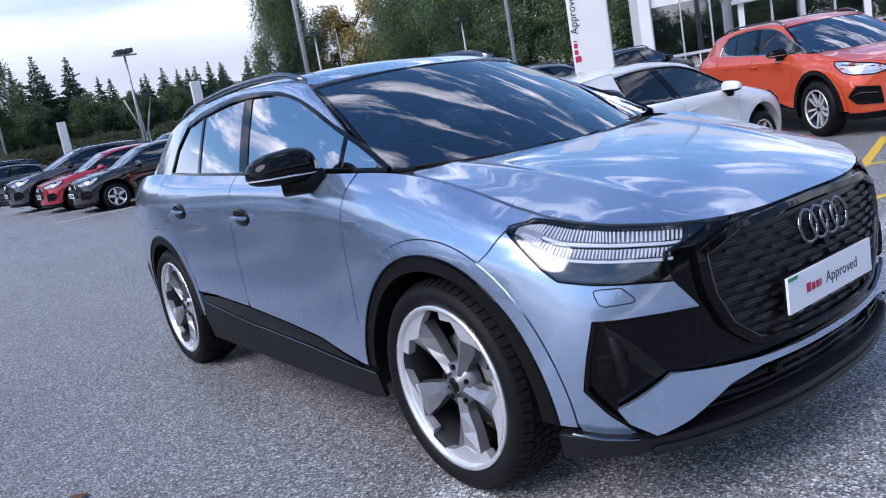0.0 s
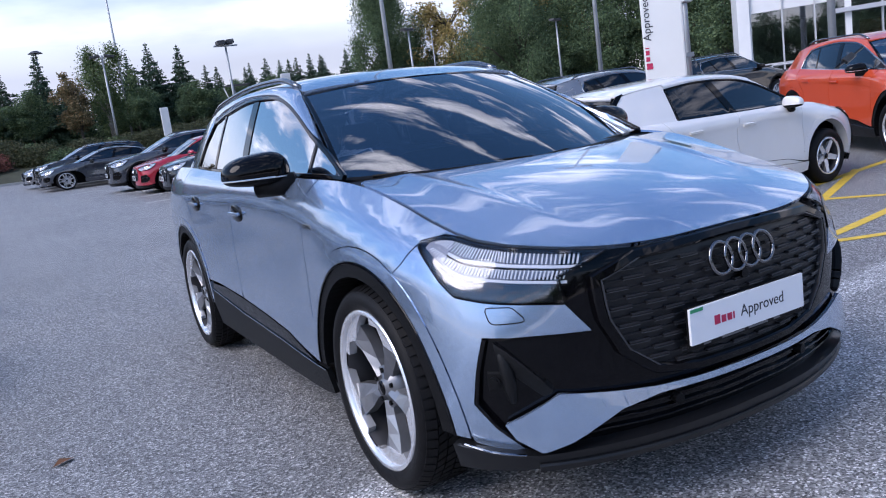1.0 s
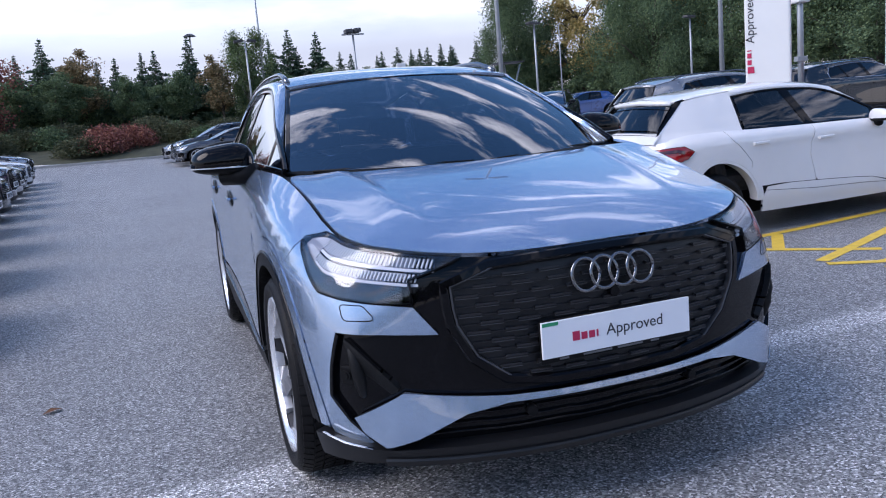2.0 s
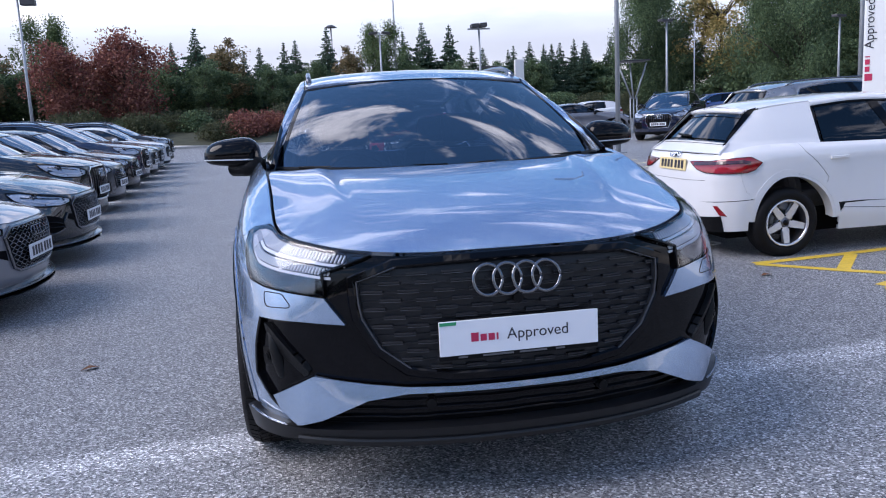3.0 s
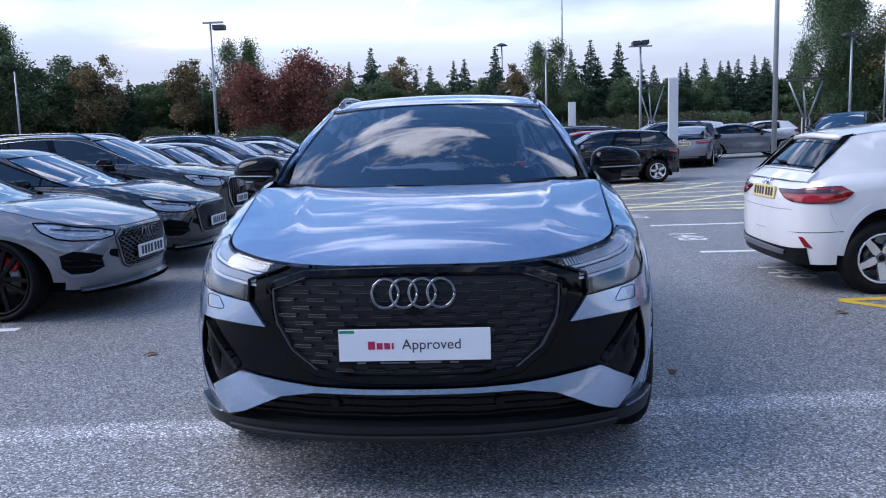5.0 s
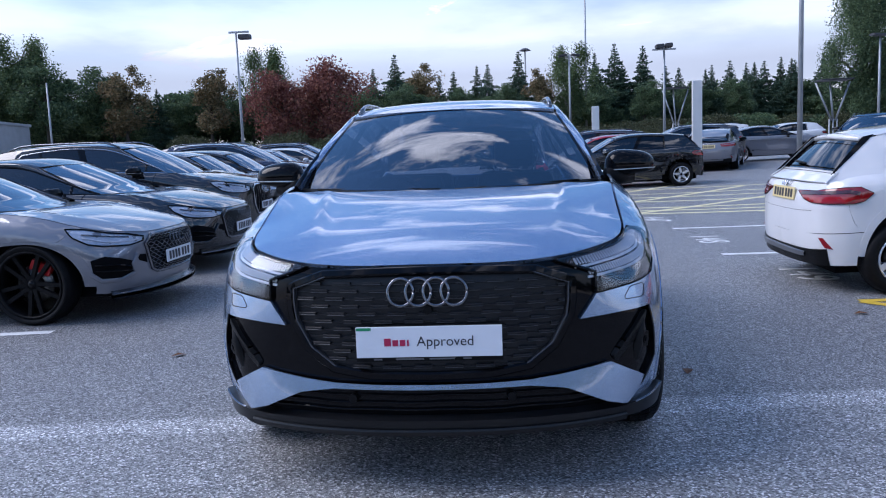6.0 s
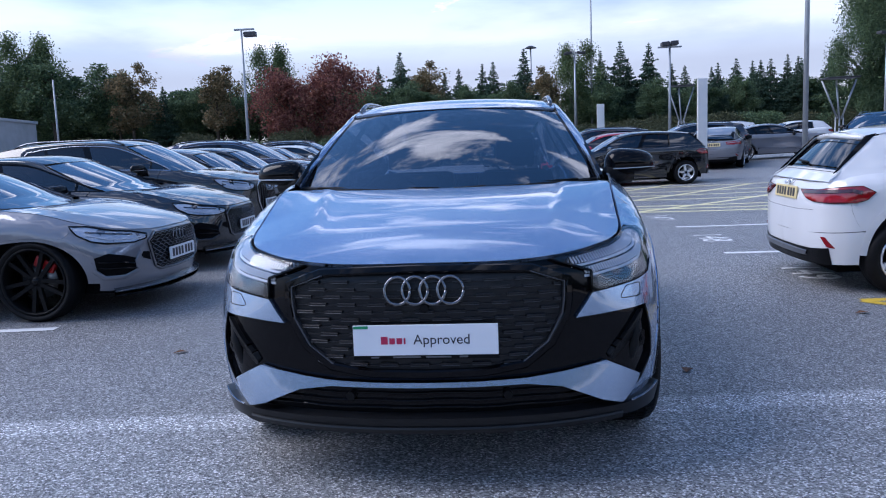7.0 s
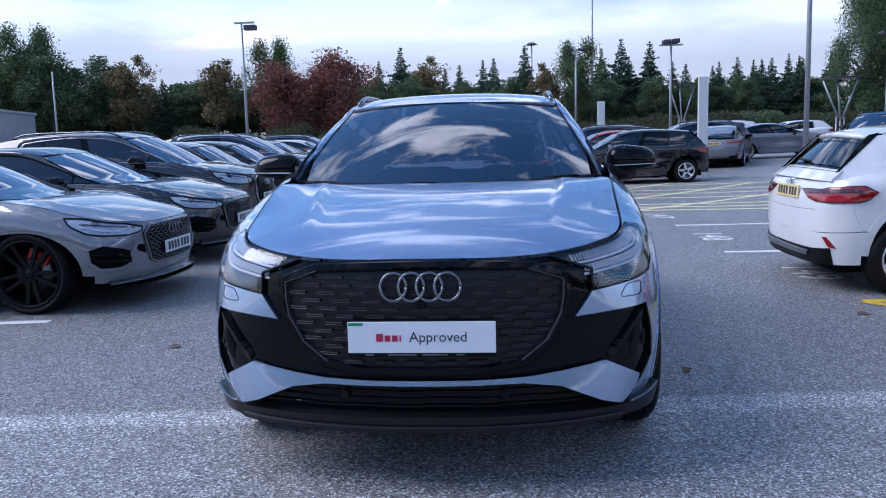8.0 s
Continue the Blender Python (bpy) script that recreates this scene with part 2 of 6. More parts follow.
def patch(name, f, loops, step, thick, material, parent, label="", off=0.0, flip=1, mirror=False):
    """A panel: the stretch of the surface f(a, b) inside the loops, with its edge turned in by thick. Returns one or, mirrored in x, two objects."""
    from mathutils.geometry import delaunay_2d_cdt
    lps = [dense(lp, step) for lp in loops]
    pts, edges = [], []
    for lp in lps:
        s = len(pts)
        pts += lp
        edges += [(s + i, s + (i + 1) % len(lp)) for i in range(len(lp))]
    bd = np.array(pts)
    lo, hi = bd.min(0), bd.max(0)
    ga, gb = np.meshgrid(np.arange(lo[0] + step / 2, hi[0], step), np.arange(lo[1] + step / 2, hi[1], step))
    ga, gb = ga.ravel(), gb.ravel()
    if len(ga):
        k = inside(ga, gb, lps)
        ga, gb = ga[k], gb[k]
    if len(ga):
        keep = np.ones(len(ga), bool)
        for c in range(0, len(ga), 4000):
            d = np.hypot(ga[c:c + 4000, None] - bd[None, :, 0], gb[c:c + 4000, None] - bd[None, :, 1])
            keep[c:c + 4000] = d.min(1) > step * 0.45
        ga, gb = ga[keep], gb[keep]
    allp = [Vector(p) for p in pts] + [Vector(p) for p in zip(ga, gb)]
    v2, _, fc, *_ = delaunay_2d_cdt(allp, edges, [], 0, 1e-7)
    v2 = np.array([tuple(v) for v in v2])
    tri = np.array([tuple(t) for t in fc if len(t) == 3])
    cen = v2[tri].mean(1)
    tri = tri[inside(cen[:, 0], cen[:, 1], lps)]
    used = np.unique(tri)
    remap = -np.ones(len(v2), int)
    remap[used] = np.arange(len(used))
    tri, v2 = remap[tri], v2[used]
    p3 = f(v2[:, 0], v2[:, 1])
    n3 = normals_of(f, v2[:, 0], v2[:, 1]) * flip
    p3 = p3 + n3 * off
    fn = np.cross(p3[tri[:, 1]] - p3[tri[:, 0]], p3[tri[:, 2]] - p3[tri[:, 0]])
    bad = (fn * n3[tri[:, 0]]).sum(1) < 0
    tri[bad] = tri[bad][:, ::-1]
    count = {}
    for t in tri:
        for i in range(3):
            a, b = int(t[i]), int(t[(i + 1) % 3])
            key = (min(a, b), max(a, b))
            count[key] = None if key in count else (a, b)
    rim = [e for e in count.values() if e]
    nv = len(p3)
    made = []
    for side in ((1, -1) if mirror else (1,)):
        q, n = p3 * (side, 1, 1), n3 * (side, 1, 1)
        verts = np.vstack([q, q - n * thick]) if thick else q
        faces = [tuple(t if side == 1 else t[::-1]) for t in tri.tolist()]
        nt = len(faces)
        if thick:
            for a, b in rim:
                w = (b, a, a + nv, b + nv)
                faces.append(w if side == 1 else w[::-1])
        me = bpy.data.meshes.new(name)
        me.from_pydata(verts.tolist(), [], faces)
        me.shade_smooth()
        ln = []
        for poly in me.polygons:
            if poly.index < nt:
                ln += [tuple(n[v]) for v in poly.vertices]
            else:
                ln += [tuple(poly.normal)] * len(poly.vertices)
        me.normals_split_custom_set(ln)
        made.append(link_mesh(name, me, material, parent, label))
    return made if mirror else made[0]


def ribbon(name, f, path, width, material, parent, off0, off1, step=0.03, flip=1, mirror=False, label="", closed=False, build=True):
    """A bar that follows the surface f along a path of (a, b), from off0 to off1 above it."""
    pp = dense(path, step)
    if not closed:
        back = max(1, int(math.ceil(math.dist(path[-1], path[0]) / step)))
        pp = pp[:len(pp) - back + 1]
    a = np.array(pp)
    c, n = f(a[:, 0], a[:, 1]), normals_of(f, a[:, 0], a[:, 1]) * flip
    if closed:
        t = np.roll(c, -1, 0) - np.roll(c, 1, 0)
    else:
        t = np.gradient(c, axis=0)
    t /= np.maximum(np.linalg.norm(t, axis=1), 1e-9)[:, None]
    s = np.cross(n, t)
    s /= np.maximum(np.linalg.norm(s, axis=1), 1e-9)[:, None]
    w = np.broadcast_to(np.asarray(width, float), (len(a),))[:, None] / 2
    ch = np.minimum(w * 0.35, abs(off1 - off0) * 0.35)
    rings = [c + n * off0 - s * w, c + n * (off1 - ch) - s * w, c + n * off1 - s * (w - ch), c + n * off1 + s * (w - ch), c + n * (off1 - ch) + s * w, c + n * off0 + s * w]
    k, m = len(a), 6
    verts = np.stack(rings, 1).reshape(-1, 3)
    faces = []
    for i in range(k if closed else k - 1):
        j = (i + 1) % k
        for r in range(m - 1):
            faces.append((i * m + r, i * m + r + 1, j * m + r + 1, j * m + r))
    if not closed:
        faces += [tuple(range(m)), tuple((k - 1) * m + r for r in range(m - 1, -1, -1))]
    if not build:
        return verts, faces
    out = []
    for side in ((1, -1) if mirror else (1,)):
        out.append(raw(name, verts * (side, 1, 1), faces if side == 1 else [q[::-1] for q in faces], material, parent, label))
    return out if mirror else out[0]


def merged(name, pieces, material, parent, label="", mirror=False):
    """One mesh from several (verts, faces)."""
    vs, fs, o = [], [], 0
    for v, f in pieces:
        vs.append(np.asarray(v, float))
        fs += [tuple(i + o for i in q) for q in f]
        o += len(v)
    vs = np.vstack(vs)
    out = [raw(name, vs, fs, material, parent, label)]
    if mirror:
        out.append(raw(name, vs * (-1, 1, 1), [q[::-1] for q in fs], material, parent, label))
    return out


def lathe(profile, seg, axis="x", tread=None):
    """Verts and faces of a ring profile of (along the axis, radius) turned round x."""
    vs, fs, k = [], [], len(profile)
    for i in range(seg):
        c, s = math.cos(2 * math.pi * i / seg), math.sin(2 * math.pi * i / seg)
        for j, (x, r) in enumerate(profile):
            if tread and tread(i, j):
                r -= 0.009
            vs.append((x, r * c, r * s))
    for i in range(seg):
        n = (i + 1) % seg
        fs += [(i * k + j, i * k + j + 1, n * k + j + 1, n * k + j) for j in range(k - 1)]
    return vs, fs


def tube(name, pts, radii, material, parent=None, label="", seg=10, bm=None):
    """A round bar through points, with a radius at each."""
    own = bm is None
    bm = bm or bmesh.new()
    prev = None
    for i, p in enumerate(pts):
        p = Vector(p)
        d = (Vector(pts[min(i + 1, len(pts) - 1)]) - Vector(pts[max(i - 1, 0)])).normalized()
        q = d.to_track_quat("Z", "Y")
        r = radii[i] if hasattr(radii, "__len__") else radii
        ring = [bm.verts.new(p + q @ Vector((r * math.cos(2 * math.pi * k / seg), r * math.sin(2 * math.pi * k / seg), 0))) for k in range(seg)]
        if prev:
            for k in range(seg):
                bm.faces.new((prev[k], prev[(k + 1) % seg], ring[(k + 1) % seg], ring[k]))
        else:
            bm.faces.new(ring[::-1])
        prev = ring
    bm.faces.new(prev)
    return part(name, bm, material, parent, label, True) if own else bm


def text_mesh(name, s, size, material, parent, m, label="", depth=0.001):
    cu = bpy.data.curves.new(name, "FONT")
    cu.body, cu.size, cu.extrude, cu.align_x, cu.align_y = s, size, depth, "LEFT", "CENTER"
    tmp = bpy.data.objects.new(name, cu)
    scene.collection.objects.link(tmp)
    me = bpy.data.meshes.new_from_object(tmp.evaluated_get(bpy.context.evaluated_depsgraph_get()))
    bpy.data.objects.remove(tmp)
    me.transform(m)
    return link_mesh(name, me, material, parent, label)


# ---- car shell: a wrap-round body surface, warped to each model's proportions ----
PLAN = [(0, .03), (.2, .038), (.4, .072), (.55, .115), (.68, .168), (.77, .222), (.835, .30), (.88, .40), (.91, .55), (.925, .75), (.932, 1.0),
        (.93, 1.5), (.925, 2.3), (.93, 3.1), (.932, 3.6), (.915, 4.0), (.86, 4.33), (.74, 4.5), (.5, 4.59), (0, 4.62)]
TOPS = {0: .843, 2: .849, 3: .863, 4: .882, 5: .897, 6: .909, 7: .928, 8: .962, 9: 1.02, 10: 1.08, 11: 1.12, 12: 1.145, 13: 1.175, 14: 1.2, 15: 1.2, 16: 1.15, 17: 1.1, 19: 1.1}
LEVELS = [0, .2, .35, .5, .65, .78, .88, .95, 1]
INSETS = {0: (.10, .06, .01, 0, 0, 0, .005, .02, .04), 3: (.10, .06, .012, 0, 0, 0, .008, .022, .043), 5: (.1, .06, .02, -.005, -.01, .008, .035, .066, .105),
          8: (.08, .04, .01, 0, 0, .005, .025, .068, .155), 10: (.06, .04, .01, 0, 0, .005, .025, .07, .147), 11: (.075, .030, 0, .006, .016, .020, .021, .044, .092),
          12: (.075, .030, .002, .010, .020, .023, .019, .038, .085), 14: (.07, .04, .01, 0, 0, 0, .01, .045, .10), 16: (.1, .06, .03, .01, .01, .01, .03, .06, .1),
          19: (.15, .08, .02, 0, 0, .02, .05, .08, .12)}
half = np.array(PLAN)
full = np.vstack([half[:0:-1] * (-1, 1), half])
cum = np.r_[0, np.cumsum(np.linalg.norm(np.diff(full, axis=0), axis=1))]
cum -= cum[len(half) - 1]
US = cum[len(half) - 1:]


def plan_at(u):
    return herm(cum, full[:, 0], u), herm(cum, full[:, 1], u)


def top_at(u):
    return herm(US[list(TOPS)], list(TOPS.values()), abs(u))


def wrap(u, z):
    """The body's outer skin at arc length u round the plan, from the nose, and height z."""
    u = np.atleast_1d(np.asarray(u, float))
    z = np.broadcast_to(np.asarray(z, float), u.shape)
    v = np.clip(z / top_at(u), 0, 1)
    rows = np.array([herm(LEVELS, r, v) for r in INSETS.values()])
    ins = herm(US[list(INSETS)], rows, abs(u))
    x, y = plan_at(u)
    e = 1e-3
    xa, ya = plan_at(u - e)
    xb, yb = plan_at(u + e)
    tx, ty = xb - xa, yb - ya
    l = np.hypot(tx, ty)
    return np.stack([x - ty / l * ins, y + tx / l * ins, z], -1)


U_GRID = np.arange(0, US[-1], 0.004)


def FX(x, z):
    """(u, z) of the point of the nose at that distance from the middle."""
    p = wrap(U_GRID, z)
    k = p[:, 1] < 0.85
    return (float(np.interp(x, p[k, 0], U_GRID[k])), z)


def FY(y, z):
    """(u, z) of the point of the flank at that distance from the nose."""
    p = wrap(U_GRID, z)
    k = (U_GRID > US[3]) & (U_GRID < US[17])
    return (float(np.interp(y, p[k, 1], U_GRID[k])), z)


def RX(x, z):
    """(u, z) of the point of the tail at that distance from the middle."""
    p = wrap(U_GRID, z)
    k = p[:, 1] > 4.0
    return (float(np.interp(-x, -p[k, 0], U_GRID[k])), z)


MID_Y = [.335, .55, .75, 1.0, 1.2]
MID_Z = [.956, 1.006, 1.045, 1.082, 1.10]
DROP_Z = [.050, .042, .027, .006, .0]
MID_FIT, DROP_FIT = np.polyfit(MID_Y, MID_Z, 2), np.polyfit(MID_Y, DROP_Z, 2)
EDGE = wrap(U_GRID, top_at(U_GRID))
EDGE = EDGE[EDGE[:, 1] < 1.32][::2]
EDGE = np.vstack([EDGE * (-1, 1, 1), EDGE])


def crown(x, y):
    """The plain crown of the bonnet, before its edges roll down."""
    return np.polyval(MID_FIT, y) - np.polyval(DROP_FIT, y) * (x / .78) ** 2


def bonnet(x, y):
    """The bonnet's height field: a crown that rolls down to the shut line, with a crease along each side of its middle."""
    x, y = np.broadcast_arrays(np.atleast_1d(np.asarray(x, float)), np.atleast_1d(np.asarray(y, float)))
    miss = EDGE[:, 2] - crown(EDGE[:, 0], EDGE[:, 1])
    d2 = (x[:, None] - EDGE[None, :, 0]) ** 2 + (y[:, None] - EDGE[None, :, 1]) ** 2
    d = np.sqrt(d2.min(1))
    w = 1 / (d2 + .0004) ** 3
    c = (w * miss).sum(1) / w.sum(1)
    z = crown(x, y) + c * np.clip(1 - d / .30, 0, 1) ** 2.2
    ridge = herm([.1, .3, .6, 1.0, 1.2], [.40, .45, .50, .55, .57], y)
    s = 1 / (1 + np.exp(-np.clip((np.abs(x) - ridge) / .013, -40, 40)))
    up = .013 * s * np.clip(1 - (np.abs(x) - ridge) / .16, 0, 1) ** 2 * np.clip((y - .22) / .5, 0, 1) * np.clip(d / .06, 0, 1)
    return np.stack([x, y, z + up], -1)


def flank(y, z):
    """Glasshouse side, right-hand (+x) half."""
    y = np.atleast_1d(np.asarray(y, float))
    z = np.broadcast_to(np.asarray(z, float), y.shape)
    d = z - 1.12
    return np.stack([herm([1, 1.2, 1.5, 1.9, 2.3, 3.2, 3.8, 4.3], [.755, .770, .803, .826, .835, .82, .78, .70], y) - .45 * d - .2 * d * d, y, z], -1)


DLO_Y = [1.195, 1.375, 1.585, 1.83, 2.02, 2.17, 2.45, 2.8, 3.135, 3.455, 3.60, 3.655]
DLO_Z = [1.11, 1.20, 1.285, 1.385, 1.45, 1.485, 1.512, 1.522, 1.502, 1.465, 1.42, 1.325]


def make_model(ymap, zmap, xs, roof, tail, roof_hw=.60, dlo_drop=0.0, back_hw=.66):
    """The surfaces of one model. ymap, zmap: pairs (base, own). roof: (y, z) of its middle line. tail: y, z of the rear window's foot."""
    yb, yo = zip(*ymap)
    zb, zo = zip(*zmap)

    def own(p):
        q = np.array(p, float)
        q[:, 0] *= xs
        q[:, 1] = np.interp(p[:, 1], yb, yo) if len(yb) > 1 else q[:, 1]
        q[:, 2] = np.interp(p[:, 2], zb, zo) if len(zb) > 1 else q[:, 2]
        return q
    ry, rz = zip(*roof)

    def roof_z(x, y):
        r = x / roof_hw
        return herm(ry, rz, y) - .030 * r ** 2 - .012 * r ** 6

    def roof_f(x, y):
        return own(np.stack([x, y, roof_z(np.asarray(x, float), np.asarray(y, float))], -1))

    def roof_edge(y):
        return np.minimum(roof_hw, herm([1.9, 3.0, 3.6, 4.2], [roof_hw, roof_hw, roof_hw - .02, roof_hw - .08], y))

    def screen(a, b):
        a, b = np.asarray(a, float), np.asarray(b, float)
        x = a * (.762 * (1 - b) + (roof_hw + .004) * b)
        y = (1.0 + .26 * a * a) * (1 - b) + (ry[0] + .095 * a * a) * b
        z = (1.068 + .024 * a * a) * (1 - b) + (rz[0] - .034 * a * a) * b + .05 * b * (1 - b)
        return own(np.stack([x, y - .06 * b * (1 - b), z], -1))

    def back(a, b):
        a, b = np.asarray(a, float), np.asarray(b, float)
        ye = ry[-1]
        x = a * (back_hw * (1 - b) + (float(roof_edge(ye)) - .02) * b)
        y = (tail[0] - .07 * a * a) * (1 - b) + (ye + .005 - .05 * a * a) * b
        z = (tail[1] - .01 * a * a) * (1 - b) + (rz[-1] - .012 - .03 * a * a) * b + .04 * b * (1 - b)
        return own(np.stack([x, y, z], -1))

    def dlo_z(y):
        return np.minimum(herm(DLO_Y, DLO_Z, y) - dlo_drop, roof_z(roof_edge(y) * .98, y) - .035)

    def cant(y, w):
        """The pillar and roof rail between the side windows and the windscreen or roof; w from 0 to .1."""
        y, w = np.asarray(y, float), np.asarray(w, float) * 10
        lo = flank(y, dlo_z(y))
        b = np.clip((y - 1.195) / (ry[0] + .095 - 1.195), 0, 1)
        x1 = .767 * (1 - b) + (roof_hw + .006) * b
        y1 = (1.265 * (1 - b) + (ry[0] + .10) * b)
        z1 = (1.092 * (1 - b) + (rz[0] - .036) * b) + .05 * b * (1 - b)
        on = y > ry[0] + .095
        xe = roof_edge(y)
        x1, y1, z1 = np.where(on, xe, x1), np.where(on, y, y1), np.where(on, roof_z(xe, y), z1)
        hi = np.stack([x1, y1, z1], -1)
        mid = (lo + hi) / 2 + np.stack([.012 + .012 * b, -.02 * (1 - b), np.full_like(y, .014)], -1)
        w = w[:, None]
        return own(lo * (1 - w) ** 2 + 2 * mid * w * (1 - w) + hi * w * w)
    return dict(own=own, wrap=lambda u, z: own(wrap(u, z)), bonnet=lambda x, y: own(bonnet(x, y)), flank=lambda y, z: own(flank(y, z)),
                roof=roof_f, roof_z=roof_z, roof_edge=roof_edge, screen=screen, back=back, dlo_z=dlo_z, cant=cant, ry=ry, rz=rz, tail=tail, xs=xs,
                axle=(float(np.interp(.87, yb, yo)), float(np.interp(3.634, yb, yo))))


def arc(cy, cz, r, a0, a1, n=28):
    """(y, z) points on a circle, degrees from the rear over the top to the front."""
    return [(cy + r * math.cos(radians(a0 + (a1 - a0) * i / n)), cz + r * math.sin(radians(a0 + (a1 - a0) * i / n))) for i in range(n + 1)]


FGAP = [(1.33, 1.105), (1.351, 1.04), (1.375, .93), (1.384, .83), (1.37, .60), (1.36, .49), (1.375, .38)]
RGAP = [(2.44, 1.145), (2.45, 1.04), (2.495, .92), (2.51, .78), (2.475, .62), (2.46, .53), (2.43, .50)]
HL_LOW = [("x", .606, .720), ("x", .70, .733), ("x", .79, .748), ("y", .35, .766), ("y", .40, .805), ("y", .465, .862), ("y", .525, .908)]


def uz(lst):
    return [FX(a, b) if k == "x" else FY(a, b) for k, a, b in lst]


def sides(lst):
    return [FY(a, b) for a, b in lst]


def tops(y0, y1, n=10, drop=0.004):
    """(u, z) along the shoulder from one distance from the nose to another."""
    p = wrap(U_GRID, top_at(U_GRID))
    k = (U_GRID > US[2]) & (U_GRID < US[16])
    u = np.interp(np.linspace(y0, y1, n), p[k, 1], U_GRID[k])
    return [(float(q), float(top_at(q)) - drop) for q in u]


def body_panels(S, car, paint, fine, sill_mat, clad=True, trim=None):
    """Wings, doors, quarters, sills and arches of both flanks."""
    th = 0.012
    fr, rr = .525, .520
    fa = arc(.87, .365, fr, 16, 142)
    ra = arc(3.634, .365, rr, -8, 160)
    loops = {
        "front_wing": [tops(.43, 1.325, 14) + [(u, z) for u, z in sides([(y - .003, z) for y, z in FGAP])] + sides(fa) + sides([(.643, .762), (.618, .814), (.576, .846), (.532, .908), (.48, .930)])],
        "front_door": [tops(1.337, 2.434, 12) + sides([(y - .003, z) for y, z in RGAP]) + sides([(2.0, .472), (1.70, .446), (1.5, .402)]) + sides([(y + .003, z) for y, z in FGAP[::-1][:-1]])],
        "rear_door": [tops(2.446, 3.50, 12) + sides([(3.47, 1.08), (3.36, .95), (3.24, .78)]) + sides(arc(3.634, .365, rr, 137, 162, 8)) + sides([(2.9, .526), (2.46, .503)]) + sides([(y + .003, z) for y, z in RGAP[::-1][1:-1]])],
        "rear_quarter": [tops(3.507, 4.27, 8) + sides([(4.27, .95), (4.25, .80), (4.2, .70), (4.12, .62)]) + sides(arc(3.634, .365, rr, 29, 136, 20)) + sides([(3.245, .776), (3.365, .945), (3.475, 1.075)])],
    }
    for nm, lp in loops.items():
        patch(nm, S["wrap"], lp, fine, th, paint, car, mirror=True)
    patch("sill", S["wrap"], [sides([(1.30, .36), (1.40, .360), (1.8, .388), (2.45, .415), (3.07, .470), (3.13, .40), (3.12, .25), (2.3, .235), (1.4, .235), (1.30, .25)])], .05, .02, sill_mat, car, mirror=True, off=.004)
    patch("sill_trim", S["wrap"], [sides([(1.40, .366), (1.70, .440), (2.0, .466), (2.45, .496), (2.77, .514), (3.06, .51), (3.08, .476), (2.45, .421), (1.8, .394)])], .05, .012, trim or M_GLOSS, car, mirror=True, off=.002, label="" if trim else "gloss black sill trim")
    if clad:
        ribbon("sill_strip", S["wrap"], sides([(1.30, .357), (1.40, .360), (1.8, .388), (2.45, .415), (3.07, .470)]), .006, M_DCHROME, car, 0, .009, .1, mirror=True, label="dark chrome trim strip")
    for cy, a0, a1, nm in ((.87, 2, 184, "front_arch"), (3.634, 4, 178, "rear_arch")):
        patch(nm, S["wrap"], [sides(arc(cy, .365, (.5215 if cy < 1 else .517) + (0 if clad else .005), a0, a1, 36)) + sides(arc(cy, .365, .474, a1, a0, 36))], .04, .02, paint, car, mirror=True, off=.003)
        patch(nm + "_lip", S["wrap"], [sides(arc(cy, .365, .473, a0, a1, 36)) + sides(arc(cy, .365, .418 if clad else .445, a1, a0, 36))], .05, .10, M_SATIN if clad else paint, car, mirror=True, off=.001, label="black wheel arch lip" if clad else "")
        if clad:
            ribbon(nm + "_edge", S["wrap"], sides(arc(cy, .365, .468, a0, a1, 36)), .010, M_GLOSS, car, -.01, .0065, .05, mirror=True, label="gloss black arch edge")


